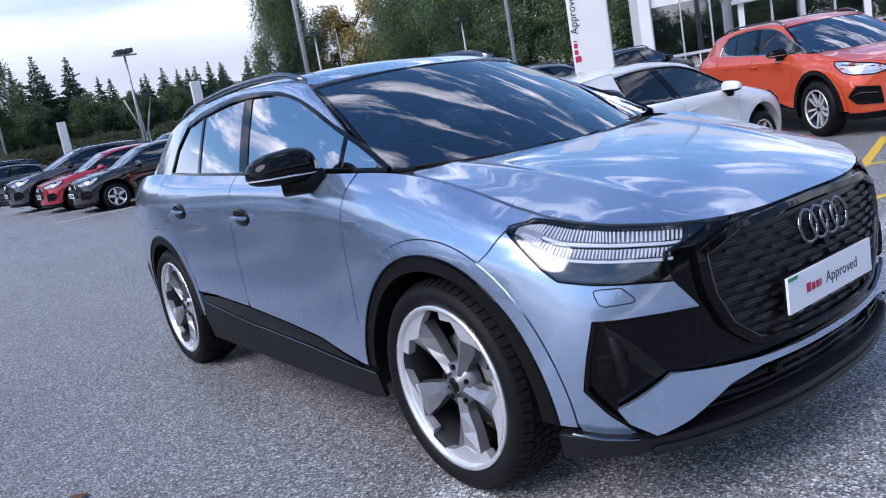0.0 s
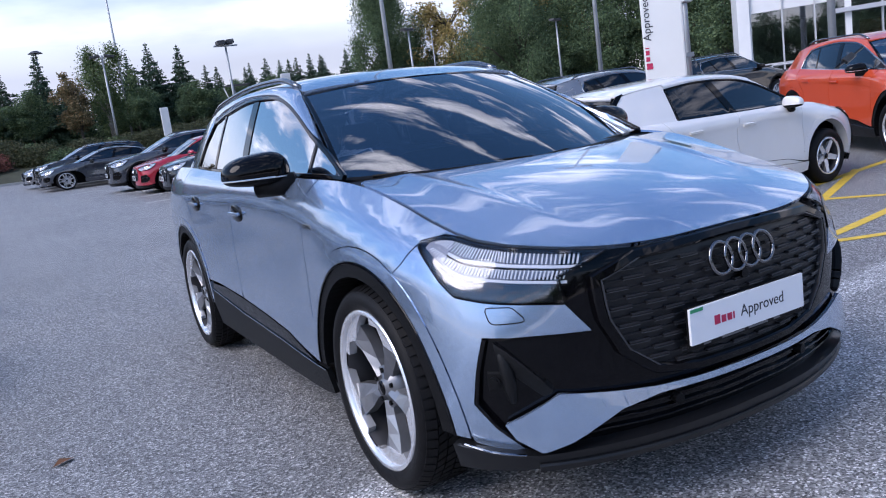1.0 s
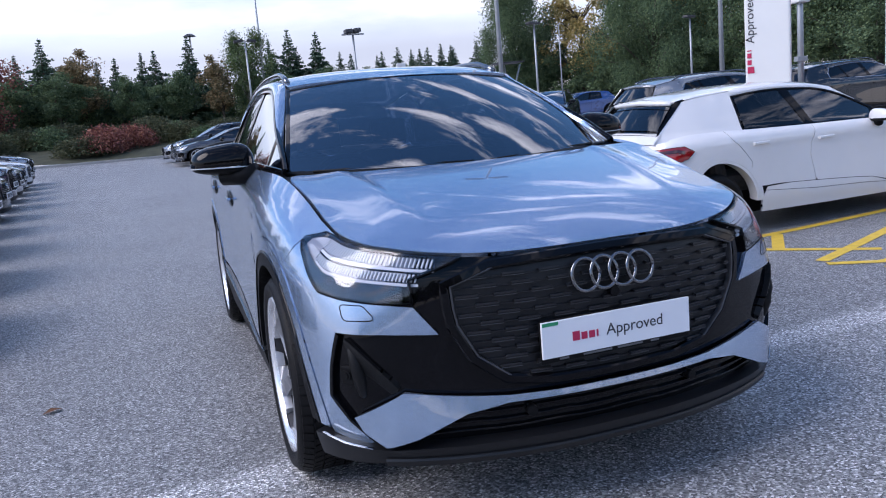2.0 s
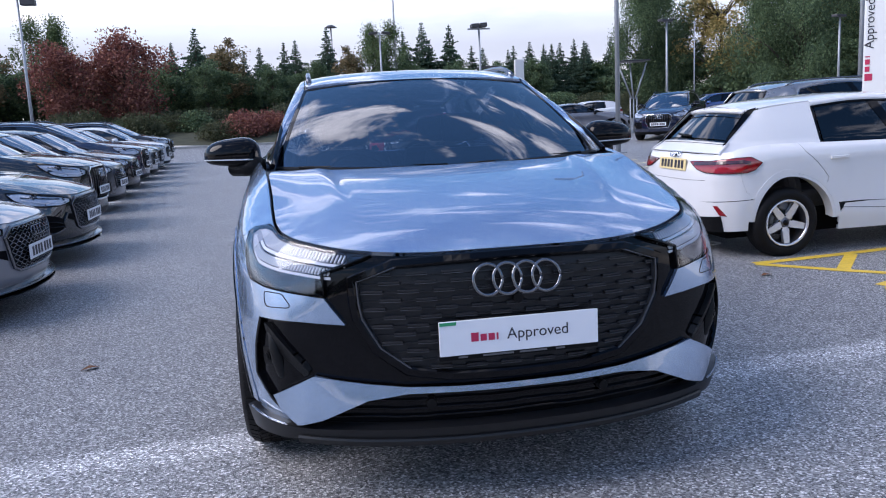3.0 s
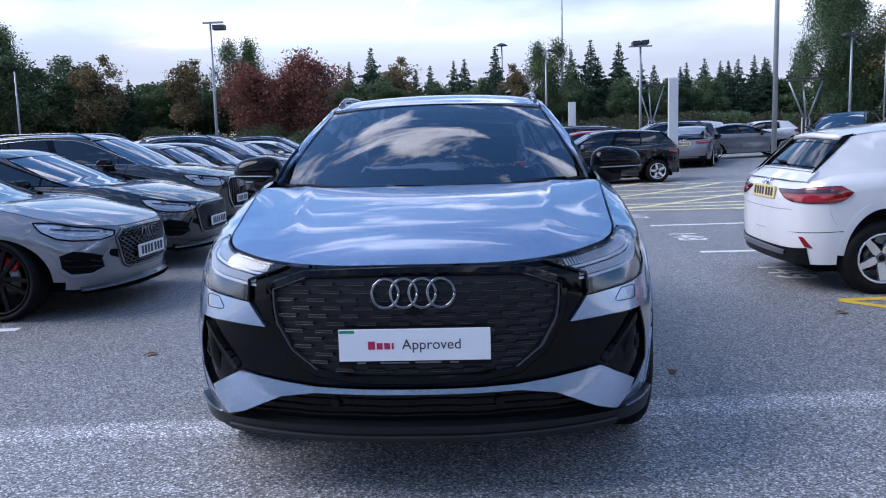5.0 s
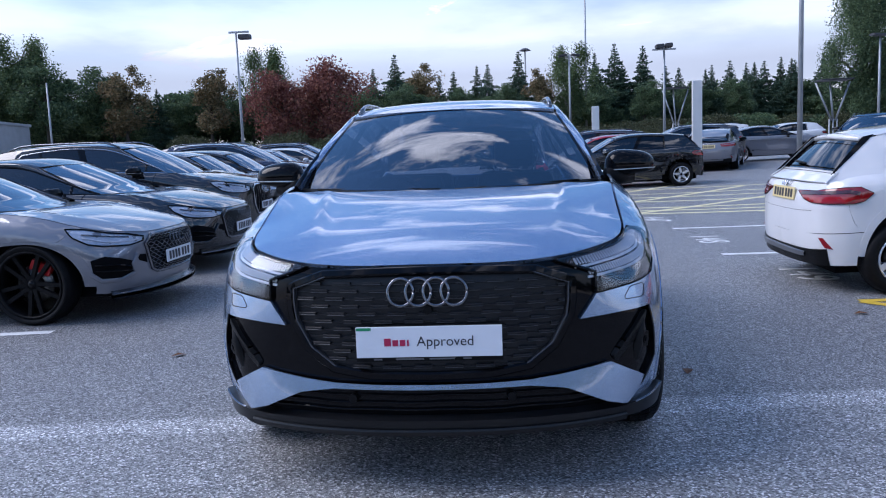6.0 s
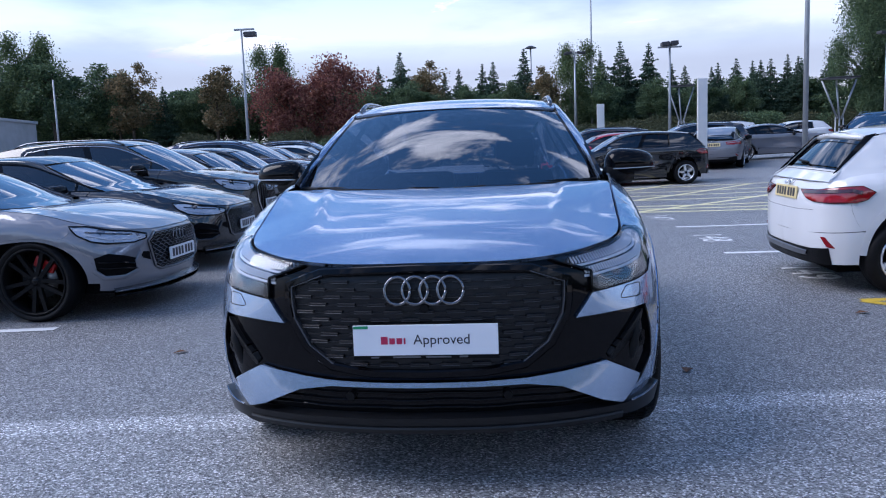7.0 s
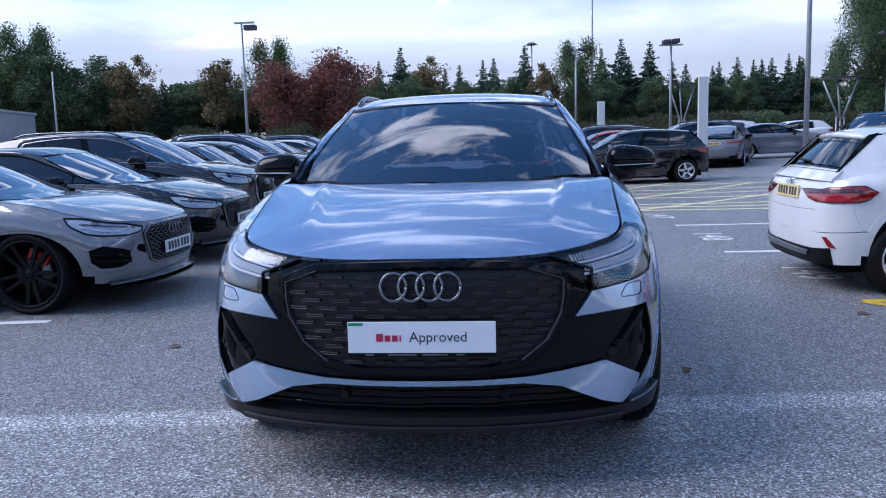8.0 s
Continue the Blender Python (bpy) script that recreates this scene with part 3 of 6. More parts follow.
def glasshouse(S, car, paint, fine, privacy, wscreen, trim=None, tint=None, quarter=True):
    own = S["own"]
    ye = S["ry"][-1]
    trim = trim or M_GLOSS
    tint = tint or M_TINT
    hw = S["roof_edge"]
    ys = np.linspace(S["ry"][0], ye, 16)
    lp = [(-float(hw(y)) + .004, float(y)) for y in ys] + [(float(hw(y)) - .004, float(y)) for y in ys[::-1]]
    front = [(float(x), float(S["ry"][0] + .095 * (x / .6) ** 2)) for x in np.linspace(.59, -.59, 13)]
    lp = [p for p in lp if p[1] > S["ry"][0] + .1] + front
    patch("roof", S["roof"], [lp], max(fine, .05), .015, paint, car, flip=1)
    patch("windscreen", S["screen"], [[(-1, .0), (1, .0), (1, 1), (-1, 1)]], .06, .004, wscreen, car)
    ribbon("windscreen_frame", S["screen"], [(-.985, .0), (-.985, .985), (0, .99), (.985, .985), (.985, 0)], .022, M_GLOSS, car, -.008, .002, .06)
    box_lip = [(-.99, .006), (0, .008), (.99, .006)]
    ribbon("cowl_panel", S["screen"], box_lip, .026, M_SATIN, car, -.02, .004, .06)
    b0 = 0 if quarter else .26
    patch("rear_window", S["back"], [[(-1, b0), (-1, 1), (1, 1), (1, b0)]], .08, .004, privacy, car, flip=1)
    if not quarter:
        patch("tailgate_top", S["back"], [[(-1.02, -.06), (-1.02, b0 - .01), (1.02, b0 - .01), (1.02, -.06)]], .06, .01, paint, car, flip=1)
    y1 = float(min(3.655, ye - .12)) if quarter else 3.24
    patch("pillar_rail", S["cant"], [[(1.2, 0), (y1, 0), (y1, .1), (1.2, .1)]], .05, .0, paint, car, mirror=True, flip=1)
    dz = S["dlo_z"]

    def low(y):
        return float(herm([1.1, 1.5, 2.3, 3.2, 3.7], [1.105, 1.128, 1.150, 1.178, 1.197], y))

    def pane(nm, y0, y1b, y2, m, yt0=None):
        a = np.linspace(y0, y1b, 8)
        b = np.linspace(y2, yt0 if yt0 is not None else y0, 14)
        lo = [(float(y), low(y)) for y in a]
        hi = [(float(y), max(low(y) + .004, float(dz(y)) - .008)) for y in b]
        return patch(nm, S["flank"], [lo + hi], .06, .004, m, car, mirror=True, off=-.008, flip=1)
    ye3 = min(3.64, y1) if quarter else 3.22
    pane("quarter_light", 1.28, 1.50, 1.50, tint)
    pane("front_window", 1.53, 2.375, 2.555, tint, 1.53)
    pane("rear_window_pane", 2.465, 3.06 if quarter else 3.20, min(3.25, ye3 - .2) if quarter else 3.20, privacy, 2.655)
    if quarter:
        pane("rear_quarter_window", 3.12, ye3, ye3, privacy, min(3.29, ye3 - .15))
    ring = [(float(y), low(y) - .006) for y in np.linspace(1.2, ye3 + .012, 12)] + [(float(y), float(dz(y)) - .002) for y in np.linspace(ye3 + .012, 1.2, 26)]
    ribbon("window_trim", S["flank"], ring, .020, trim, car, -.014, .003, .06, flip=1, mirror=True, closed=True)
    for nm, path, w in (("mirror_post", [(1.515, low(1.515)), (1.515, float(dz(1.515)))], .028), ("door_post", [(3.09, low(3.09)), (3.27, float(dz(3.27)))], .04)):
        if path[1][0] < ye3 - .02 and (quarter or nm != 'door_post'):
            ribbon(nm, S["flank"], path, w, M_GLOSS, car, -.016, -.003, .1, flip=1, mirror=True)
    patch("centre_pillar", S["flank"], [[(2.37, low(2.37)), (2.47, low(2.47)), (2.66, float(dz(2.66)) - .004), (2.55, float(dz(2.55)) - .004)]], .06, .01, M_GLOSS, car, mirror=True, off=-.004, flip=1, label="gloss black centre pillar")

    def scuttle(x, y):
        q = bonnet(x, np.minimum(y, 1.2))
        q[:, 1] = y
        q[:, 2] -= .016 + .03 * np.clip(np.asarray(y) - 1.05, 0, 1)
        return own(q)
    patch("scuttle", scuttle, [[(-.79, .97), (.79, .97), (.822, 1.15), (.835, 1.33), (.70, 1.33), (.5, 1.16), (0, 1.10), (-.5, 1.16), (-.70, 1.33), (-.835, 1.33), (-.822, 1.15)]], .06, .01, M_SATIN, car, label="black scuttle panel")
    zt = [(float(y), float(S["roof_z"](hw(y), y)) - .01) for y in np.linspace(y1 - .01, ye + .02, 5)]
    foot = S["tail"]
    patch("rear_pillar", S["flank"], [[(ye3 + .008, low(3.65) - .03), (foot[0] - .06, min(low(3.65), foot[1]) - .02), (foot[0] - .05, foot[1])] + zt[::-1] + [(ye3 + .008, min(zt[0][1], float(dz(ye3)) + .01))]], .05, .01, paint, car, mirror=True, flip=1)
    bm = bmesh.new()
    for x0, y0, y1c, z1 in ((.64, .34, 1.25, .80), (.64, 1.25, 4.28, .62)):
        p = own(np.array([(x0, y0, .20), (x0, y1c, z1)]))
        box_bm(bm, -p[0, 0], p[0, 1], p[0, 2], p[1, 0], p[1, 1], p[1, 2])
    part("underbody", bm, M_VOID, car)
    for sx in (-1, 1):
        p = own(np.array([(.80, 1.40, .26), (.86, 3.05, .95)]))
        box("door_lining", sx * p[0, 0], p[0, 1], p[0, 2], sx * p[1, 0], p[1, 1], p[1, 2], M_TRIM, car)


def interior(S, car, rhd=True):
    own = S["own"]
    p = own(np.array([(.70, 1.05, .80), (.70, 1.62, 1.06), (0, 2.05, .55), (0, 3.05, .55), (0, 2.55, 1.05), (0, 1.62, 1.0)]))
    box("dashboard", -p[0, 0], p[0, 1], p[0, 2], p[1, 0], p[1, 1], p[1, 2] - .03, M_TRIM, car, "dark interior dashboard", .05)
    for nm, sx, y in (("front_seat", -.36, p[2, 1]), ("front_seat", .36, p[2, 1]), ("rear_seat", -.36, p[3, 1]), ("rear_seat", .36, p[3, 1])):
        bm = bmesh.new()
        z = p[2, 2]
        box_bm(bm, sx - .25, y - .25, z - .1, sx + .25, y + .3, z + .08, .06)
        box_bm(bm, sx - .25, -.07, 0, sx + .25, .07, .56 * p[4, 2] / 1.05, .06, pose(0, y + .3, z + .03, -14))
        box_bm(bm, sx - .13, -.04, .60 * p[4, 2] / 1.05, sx + .13, .05, .78 * p[4, 2] / 1.05, .04, pose(0, y + .3, z + .03, -14))
        part(nm, bm, M_SEAT, car, "dark cloth car seat with headrest")
    bm = bmesh.new()
    sx = -.36 if rhd else .36
    n = 28
    ring = [(sx + .185 * math.cos(2 * math.pi * i / n), .185 * math.sin(2 * math.pi * i / n)) for i in range(n + 1)]
    tube("", [pose(0, p[5, 1] + .16, p[5, 2] - .03, 62) @ Vector((a, b, 0)) for a, b in ring], .016, None, bm=bm, seg=6)
    box_bm(bm, sx - .17, p[5, 1] + .14, p[5, 2] - .06, sx + .17, p[5, 1] + .18, p[5, 2], .015)
    part("steering_wheel", bm, M_TRIM, car, smooth=True)


def wheel(S, car, r, rim, w=.235, style="star", fine=True, black=False):
    """Four wheels: tyre, rim, spokes, brake disc."""
    seg = 180 if fine else 44
    tw = w / 2
    prof = [(tw - .03, rim - .004), (tw - .008, rim + .006), (tw + .004, rim + .03), (tw + .004, (r + rim) / 2 + .01), (tw - .012, r - .018), (tw - .03, r - .005)]
    inner = [(tw - .05, r), (tw - .075, r), (tw - .078, r - .008), (tw - .086, r - .008), (tw - .089, r), (.012, r), (.008, r - .008), (-.008, r - .008), (-.012, r)]
    prof = prof + inner + [(-a, b) for a, b in inner[::-1][4:]] + [(-a, b) for a, b in prof[::-1]]
    if not fine:
        prof = prof[:7] + [(-x, q) for x, q in prof[:7][::-1]]
    if fine:
        prof = [(x, q - .006 if q > r - .007 else q) for x, q in prof]
    tv, tf = lathe(prof, seg)
    blocks = []
    if fine:
        # tread blocks in six rows round the tyre
        for row, (xa, xb) in enumerate(((-tw + .012, -tw + .045), (-tw + .050, -.043), (-.038, -.003), (.003, .038), (.043, tw - .050), (tw - .045, tw - .012))):
            k = 66
            for q in range(k):
                t0 = 2 * math.pi * (q + (.35 if row % 2 else 0)) / k
                t1 = t0 + 2 * math.pi / k * .80
                sk = .035 if row in (1, 2) else (-.035 if row in (3, 4) else 0)
                ra, rb = (r - .014 if row == 0 else r, r - .014 if row == 5 else r)
                vs = []
                for x, tt, rr in ((xa, 0, ra), (xb, sk, rb)):
                    for t in (t0 + tt, t1 + tt):
                        vs += [(x, rr * math.cos(t), rr * math.sin(t)), (x, (rr - .012) * math.cos(t), (rr - .012) * math.sin(t))]
                blocks.append((vs, [(0, 2, 6, 4), (0, 4, 5, 1), (2, 3, 7, 6), (0, 1, 3, 2), (4, 6, 7, 5)]))
    rp = [(tw - .012, rim + .004), (tw - .002, rim + .002), (tw - .004, rim - .012), (tw - .02, rim - .017)]
    rv, rf = lathe(rp, seg // 2)
    dv, df = lathe([(tw - .11, .0), (tw - .11, rim * .56), (tw - .13, rim * .56), (tw - .13, .0)], 40)
    hv, hf = lathe([(tw - .035, 0), (tw - .035, .028), (tw - .045, .032), (tw - .05, .075), (tw - .10, .08)], 32)
    n5 = 5
    light, mid, dark, bolts = [], [], [], []
    x0 = tw - .022

    def prism(poly, xf, xb):
        k = len(poly)
        vs = [(xf(a, b), a, b) for a, b in poly] + [(xb, a, b) for a, b in poly]
        return vs, [tuple(range(k)), tuple(range(2 * k - 1, k - 1, -1))] + [(i, i + k, (i + 1) % k + k, (i + 1) % k) for i in range(k)]

    for i in range(n5):
        th = 2 * math.pi * i / n5 + math.pi / 2

        def rot(a, b):
            return (a * math.cos(th) - b * math.sin(th), a * math.sin(th) + b * math.cos(th))
        if style == "star":
            L = rim - .02
            ridge = [(.045, 0, x0 - .014), (.10, .002, x0 - .010), (L - .10, .006, x0 - .004), (L - .055, .008, x0 + .003)]
            # two facets along each spoke's ridge, one mid grey and one dark grey
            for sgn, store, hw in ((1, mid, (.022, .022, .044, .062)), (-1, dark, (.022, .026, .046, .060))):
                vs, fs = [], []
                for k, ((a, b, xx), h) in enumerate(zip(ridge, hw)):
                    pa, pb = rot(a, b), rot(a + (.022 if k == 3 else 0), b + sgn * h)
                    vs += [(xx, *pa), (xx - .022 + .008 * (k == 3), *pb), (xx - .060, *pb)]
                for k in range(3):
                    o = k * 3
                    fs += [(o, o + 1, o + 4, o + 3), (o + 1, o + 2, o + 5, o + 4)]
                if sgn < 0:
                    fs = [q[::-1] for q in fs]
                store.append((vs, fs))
            pad = [(L - .032, -.055), (L - .026, -.115), (L - .004, -.135), (L + .006, -.095), (L + .014, -.04), (L + .014, .04), (L + .004, .095), (L - .022, .150), (L - .060, .120), (L - .034, .075), (L - .032, .068), (L - .058, .008)]
            light.append(prism([rot(a, b) for a, b in pad], lambda a, b: x0 + .003, x0 - .028))
        else:
            for o in ((-.028, .028) if style == "twin" else (0,)):
                wd = .016 if style == "twin" else .034
                L = rim - .01
                poly = [rot(.04, o * .6 - wd), rot(L, o * 2.0 - wd * (1.0 if style == "twin" else .75)), rot(L, o * 2.0 + wd * (1.0 if style == "twin" else .75)), rot(.04, o * .6 + wd)]
                (light).append(prism(poly, lambda a, b: x0 - .006 - .02 * (1 - min(1, math.hypot(a, b) / L)), x0 - .05))
        c = rot(.052, .034)
        bolts.append(prism([(c[0] + .009 * math.cos(q * math.pi / 3), c[1] + .009 * math.sin(q * math.pi / 3)) for q in range(6)], lambda a, b: x0 - .018, x0 - .04))
    ml = M_SATIN if black else M_SILVER
    md = M_SATIN if black else M_ALLOYD
    first = empty("wheel")
    first.parent = car
    raw("tyre", tv, tf, M_RUBBER, first, "black rubber tyre", True)
    if blocks:
        merged("tread", blocks, M_RUBBER, first, "tread blocks of the tyre")
    raw("rim", rv, rf, ml, first, "", True)
    bv, bf = lathe([(tw - .024, rim - .018), (tw - .05, rim - .026), (-tw + .03, rim - .033), (-tw + .02, rim)], 60)
    raw("barrel", bv, bf, M_SATIN if black else M_BARREL, first, "dark wheel barrel", True)
    for a, b in light[:]:
        raw("spoke", a, b, ml, first, "machined silver spoke" if not black else "black spoke")
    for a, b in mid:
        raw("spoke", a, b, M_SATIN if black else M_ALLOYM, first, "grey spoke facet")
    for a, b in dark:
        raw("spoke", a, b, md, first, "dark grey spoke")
    for a, b in bolts:
        raw("wheel_bolt", a, b, M_SATIN, first)
    raw("hub", hv, hf, md, first, "", True)
    cv, cf = lathe([(tw - .030, 0), (tw - .030, .024), (tw - .036, .028)], 24)
    raw("hub_cap", cv, cf, M_GLOSS, first, "gloss black hub cap", True)
    raw("brake_disc", dv, df, M_DISC, first, "steel brake disc", True)
    bm = bmesh.new()
    box_bm(bm, tw - .15, .10, -.09, tw - .085, .19, .09, .012, pose(0, 0, 0, 25))
    part("brake_caliper", bm, M_RED if black else M_ALLOYD, first)
    tr = .932 * S["xs"] - w / 2 - .012
    for sx, y in ((1, S["axle"][0]), (1, S["axle"][1]), (-1, S["axle"][0]), (-1, S["axle"][1])):
        m = pose(sx * tr, y, r, 11 if sx > 0 else 40, 0, 0 if sx > 0 else 180)
        if (sx, y) == (1, S["axle"][0]):
            first.matrix_basis = m
        else:
            copy_thing(first, m)


def door_mirror(S, car, cap, at=(.975, 1.66, 1.155), k=1.0):
    own = S["own"]
    c = own(np.array([at]))[0]

    def shell_f(a, b):
        ca, sa, cb, sb = np.cos(a), np.sin(a), np.cos(b), np.sin(b)

        def pw(v, e):
            return np.sign(v) * np.abs(v) ** e
        x = .138 * k * pw(ca, .66) * pw(cb, .62)
        y = np.where(sa < 0, .105, .055) * k * pw(sa, .8) * pw(cb, .7)
        z = .084 * k * (1 - .16 * x / .138) * np.where(sb < 0, .62 * np.abs(sb) ** .6 * np.sign(sb), pw(sb, .9))
        return np.stack([c[0] + x, c[1] + y + .02 * (x / .125), c[2] + z], -1)
    A = np.linspace(-math.pi, math.pi, 33)
    for nm, b0, b1, m, o, lab in (("mirror_cap", -.13, 1.57, cap, 0, ""), ("mirror_base", -1.57, -.26, M_SATIN, -.002, "black mirror base"), ("indicator_strip", -.225, -.150, M_DRL, .002, "bright indicator strip")):
        Bs = np.linspace(b0, b1, 12 if nm == "mirror_cap" else (8 if nm == "mirror_base" else 3))
        aa, bb = np.meshgrid(A, Bs)
        if nm == "indicator_strip":
            aa, bb = np.meshgrid(np.linspace(-2.3, -.05, 20), Bs)
        v = shell_f(aa.ravel(), bb.ravel())
        ctr = np.array([c[0], c[1], c[2]])
        v = ctr + (v - ctr) * (1 + o / .1)
        w = aa.shape[1]
        f = [(i * w + j, i * w + j + 1, (i + 1) * w + j + 1, (i + 1) * w + j) for i in range(aa.shape[0] - 1) for j in range(w - 1)]
        raw(nm, v, f, m, car, lab, True)
        raw(nm, v * (-1, 1, 1), [q[::-1] for q in f], m, car, lab, True)
    foot = own(np.array([(.835, 1.56, 1.118)]))[0]
    for sx in (1, -1):
        bm = bmesh.new()
        tube("", [(sx * foot[0], foot[1], foot[2] - .01), (sx * (foot[0] + c[0]) / 2, (foot[1] + c[1]) / 2 - .01, c[2] - .062 * k), (sx * c[0], c[1], c[2] - .062 * k)], [.040 * k, .042 * k, .040 * k], None, bm=bm, seg=10)
        part("mirror_arm", bm, M_SATIN, car, smooth=True)


def disc_bm(bm, c, n, r, h, seg=20):
    m = Matrix.Translation(c) @ Vector(n).to_track_quat("Z", "Y").to_matrix().to_4x4()
    bmesh.ops.create_cone(bm, cap_ends=True, segments=seg, radius1=r, radius2=r * .96, depth=h, matrix=m)
    return bm


def rings_badge(f, u0, z, r, tube_r, material, car, flip=1, off=.012, sq=.70, n=32):
    """A badge of four plain interlocked rings."""
    for i in range(4):
        bm = bmesh.new()
        uc = u0 + (i - 1.5) * r * 2 * sq
        pts = []
        for k in range(n + 1):
            a = 2 * math.pi * k / n
            q = np.array([uc + r * math.cos(a)]), np.array([z + r * math.sin(a)])
            pts.append(Vector((f(*q) + normals_of(f, *q) * flip * off)[0]))
        tube("", pts, tube_r, None, bm=bm, seg=8 if n > 20 else 5)
        part("badge_ring", bm, material, car, "", True)


def number_plate(f, u0, z, w, h, car, white=True, off=.02, flip=1, bars=True):
    q = np.array([u0]), np.array([z])
    c, n = Vector(f(*q)[0]), Vector((normals_of(f, *q) * flip)[0])
    n.z *= .4
    n.normalize()
    x = Vector((0, 0, 1)).cross(n).normalized()
    m = Matrix.Translation(c + n * off) @ Matrix((x, n.cross(x), n)).transposed().to_4x4()
    bm = box_bm(bmesh.new(), -w / 2, -h / 2, -.006, w / 2, h / 2, .003, .002, m)
    pl = part("number_plate", bm, M_PLATE if white else M_YPLATE, car, "white front number plate" if white else "yellow rear number plate")
    if bars:
        for i in range(7):
            bm = bmesh.new()
            a = -w * .42 + w * .84 * (i + .5) / 7 + (.012 if i > 3 else -.006)
            box_bm(bm, a - w * .042, -h * .33, .0035, a + w * .042, h * .33, .0045, 0, m)
            part("plate_bar", bm, M_INK, pl)
    return pl, m


# ---- the blue car ----
BASE = make_model([(-1, -1), (6, 6)], [(-1, -1), (3, 3)], 1.0, [(1.86, 1.510), (2.1, 1.566), (2.6, 1.606), (3.2, 1.60), (3.8, 1.545), (4.12, 1.485)], (4.42, 1.16))


def blue_suv():
    S = BASE
    W = S["wrap"]
    car = empty("electric_suv", None, "steel blue electric SUV with black grille and alloy wheels", "car")
    body_panels(S, car, M_BLUE, .03, M_GRAIN)
    glasshouse(S, car, M_BLUE, .04, M_TINT, M_WSCREEN, M_GLOSS)
    interior(S, car)
    wheel(S, car, .372, .286, .245, "star", True)
    door_mirror(S, car, M_GLOSS)
    # bonnet
    p = wrap(U_GRID, top_at(U_GRID))
    k = p[:, 1] < 1.0
    e = p[k][::6]
    right = [(float(a) - .004, float(b) + .006) for a, b, _ in e]
    rear = [(.772, 1.045), (.74, 1.075), (.6, 1.055), (.4, 1.02), (.2, 1.0), (0, .99)]
    lp = right + rear
    lp = lp + [(-a, b) for a, b in lp[::-1][1:-1]]
    patch("bonnet", S["bonnet"], [lp], .018, .02, M_BLUE, car)
    # nose base
    base_lp = [FX(x, z) for x, z in ((0.0, .25), (.3, .25), (.55, .25), (.72, .26))] + [FY(.30, .27), FY(.36, .40), FY(.36, .70), FX(.80, .78)] + [FX(.62, .80)] + [(float(u), float(top_at(u)) - .004) for u in np.linspace(FX(.56, .86)[0], 0, 10)]
    base_lp = base_lp + [(-u, z) for u, z in base_lp[::-1] if u > 1e-3]
    patch("bumper_core", W, [base_lp], .04, .03, M_GLOSS, car, off=-.016, label="gloss black bumper core")
    # cheeks and wings of the bumper
    arch_f = [("y", a, b) for a, b in arc(.87, .365, .525, 144, 183, 10)]
    cheek = [("x", .606, .716), ("x", .542, .628), ("x", .70, .640), ("x", .815, .648), ("y", .284, .55), ("y", .308, .446), ("x", .80, .366), ("x", .735, .298), ("x", .77, .293), ("y", .30, .306), ("y", .34, .316)] + arch_f[::-1] + \
            [("y", .637, .762), ("y", .612, .814), ("y", .570, .846), ("y", .528, .902)] + [(a, b, c - .006) for a, b, c in HL_LOW[::-1][1:]]
    patch("bumper_cheek", W, [uz(cheek)], .022, .014, M_BLUE, car, mirror=True)
    blade = [(0, .419), (.2, .420), (.356, .424), (.481, .436), (.58, .449), (.652, .460), (.785, .384), (.76, .34), (.70, .302), (.62, .325), (.48, .385), (.356, .403), (.2, .402), (0, .401)]
    bl = [FX(a, b) for a, b in blade]
    bl = bl + [(-u, z) for u, z in bl[::-1] if u > 1e-3]

    def ledge(u, z):
        """The blade leans out towards its lower edge, so that it faces up to the sky."""
        u, z = np.asarray(u, float), np.asarray(z, float)
        return W(u, z) + normals_of(W, u, z) * (.004 + .036 * np.clip((.455 - z) / .15, 0, 1) * np.clip((.80 - np.abs(W(u, z)[:, 0])) / .12, 0, 1))[:, None]
    patch("bumper_blade", ledge, [bl], .022, .014, M_BLUE, car, label="steel blue lower bumper blade")
    # washers
    wl4 = [FX(.782, .683), FX(.789, .686), FX(.793, .694), FX(.794, .720), FX(.791, .728), FX(.783, .730), FX(.742, .727), FX(.733, .722), FX(.714, .694), FX(.714, .686), FX(.722, .682)]
    ribbon("washer_cover_gap", W, wl4, .003, M_SATIN, car, -.002, .0012, .01, mirror=True, closed=True)
    # headlights
    hl_top = [(float(u), float(top_at(u)) - .007) for u in np.linspace(FX(.455, .848)[0], FY(.525, .915)[0], 14)]
    hz = [(u, min(z, float(top_at(u)) - .007)) for u, z in hl_top]
    corner = FY(.530, .915)
    hz = [(u, z if u < corner[0] - .12 else z + (corner[1] - z) * ((u - corner[0] + .12) / .12)) for u, z in hz]
    low = uz(HL_LOW)
    lamp = [FX(.606, .793)] + hz + [corner] + low[::-1]
    for sgn in (1, -1):
        L = [(sgn * u, z) for u, z in lamp]
        unit = empty("headlight")
        unit.parent = car
        tagged(unit, "clear matrix headlight with two rows of light bars")
        patch("lamp_housing", W, [L], .025, .0, M_LAMPBLK, unit, off=-.03)
        patch("lamp_lens", W, [L], .02, .012, M_LENS, unit, off=.001)
        ribbon("lamp_rim", W, L, .010, M_GLOSS, unit, -.03, .0008, .02, closed=True)

        def band(frac0, frac1, ua, ub):
            us = np.linspace(ua, ub, 24)
            lowu, lowz = np.array([q[0] for q in low]), np.array([q[1] for q in low])
            topu, topz = np.array([q[0] for q in hz]), np.array([q[1] for q in hz])
            o = np.argsort(lowu)
            zl, zh = np.interp(us, lowu[o], lowz[o]), np.interp(us, topu, topz)
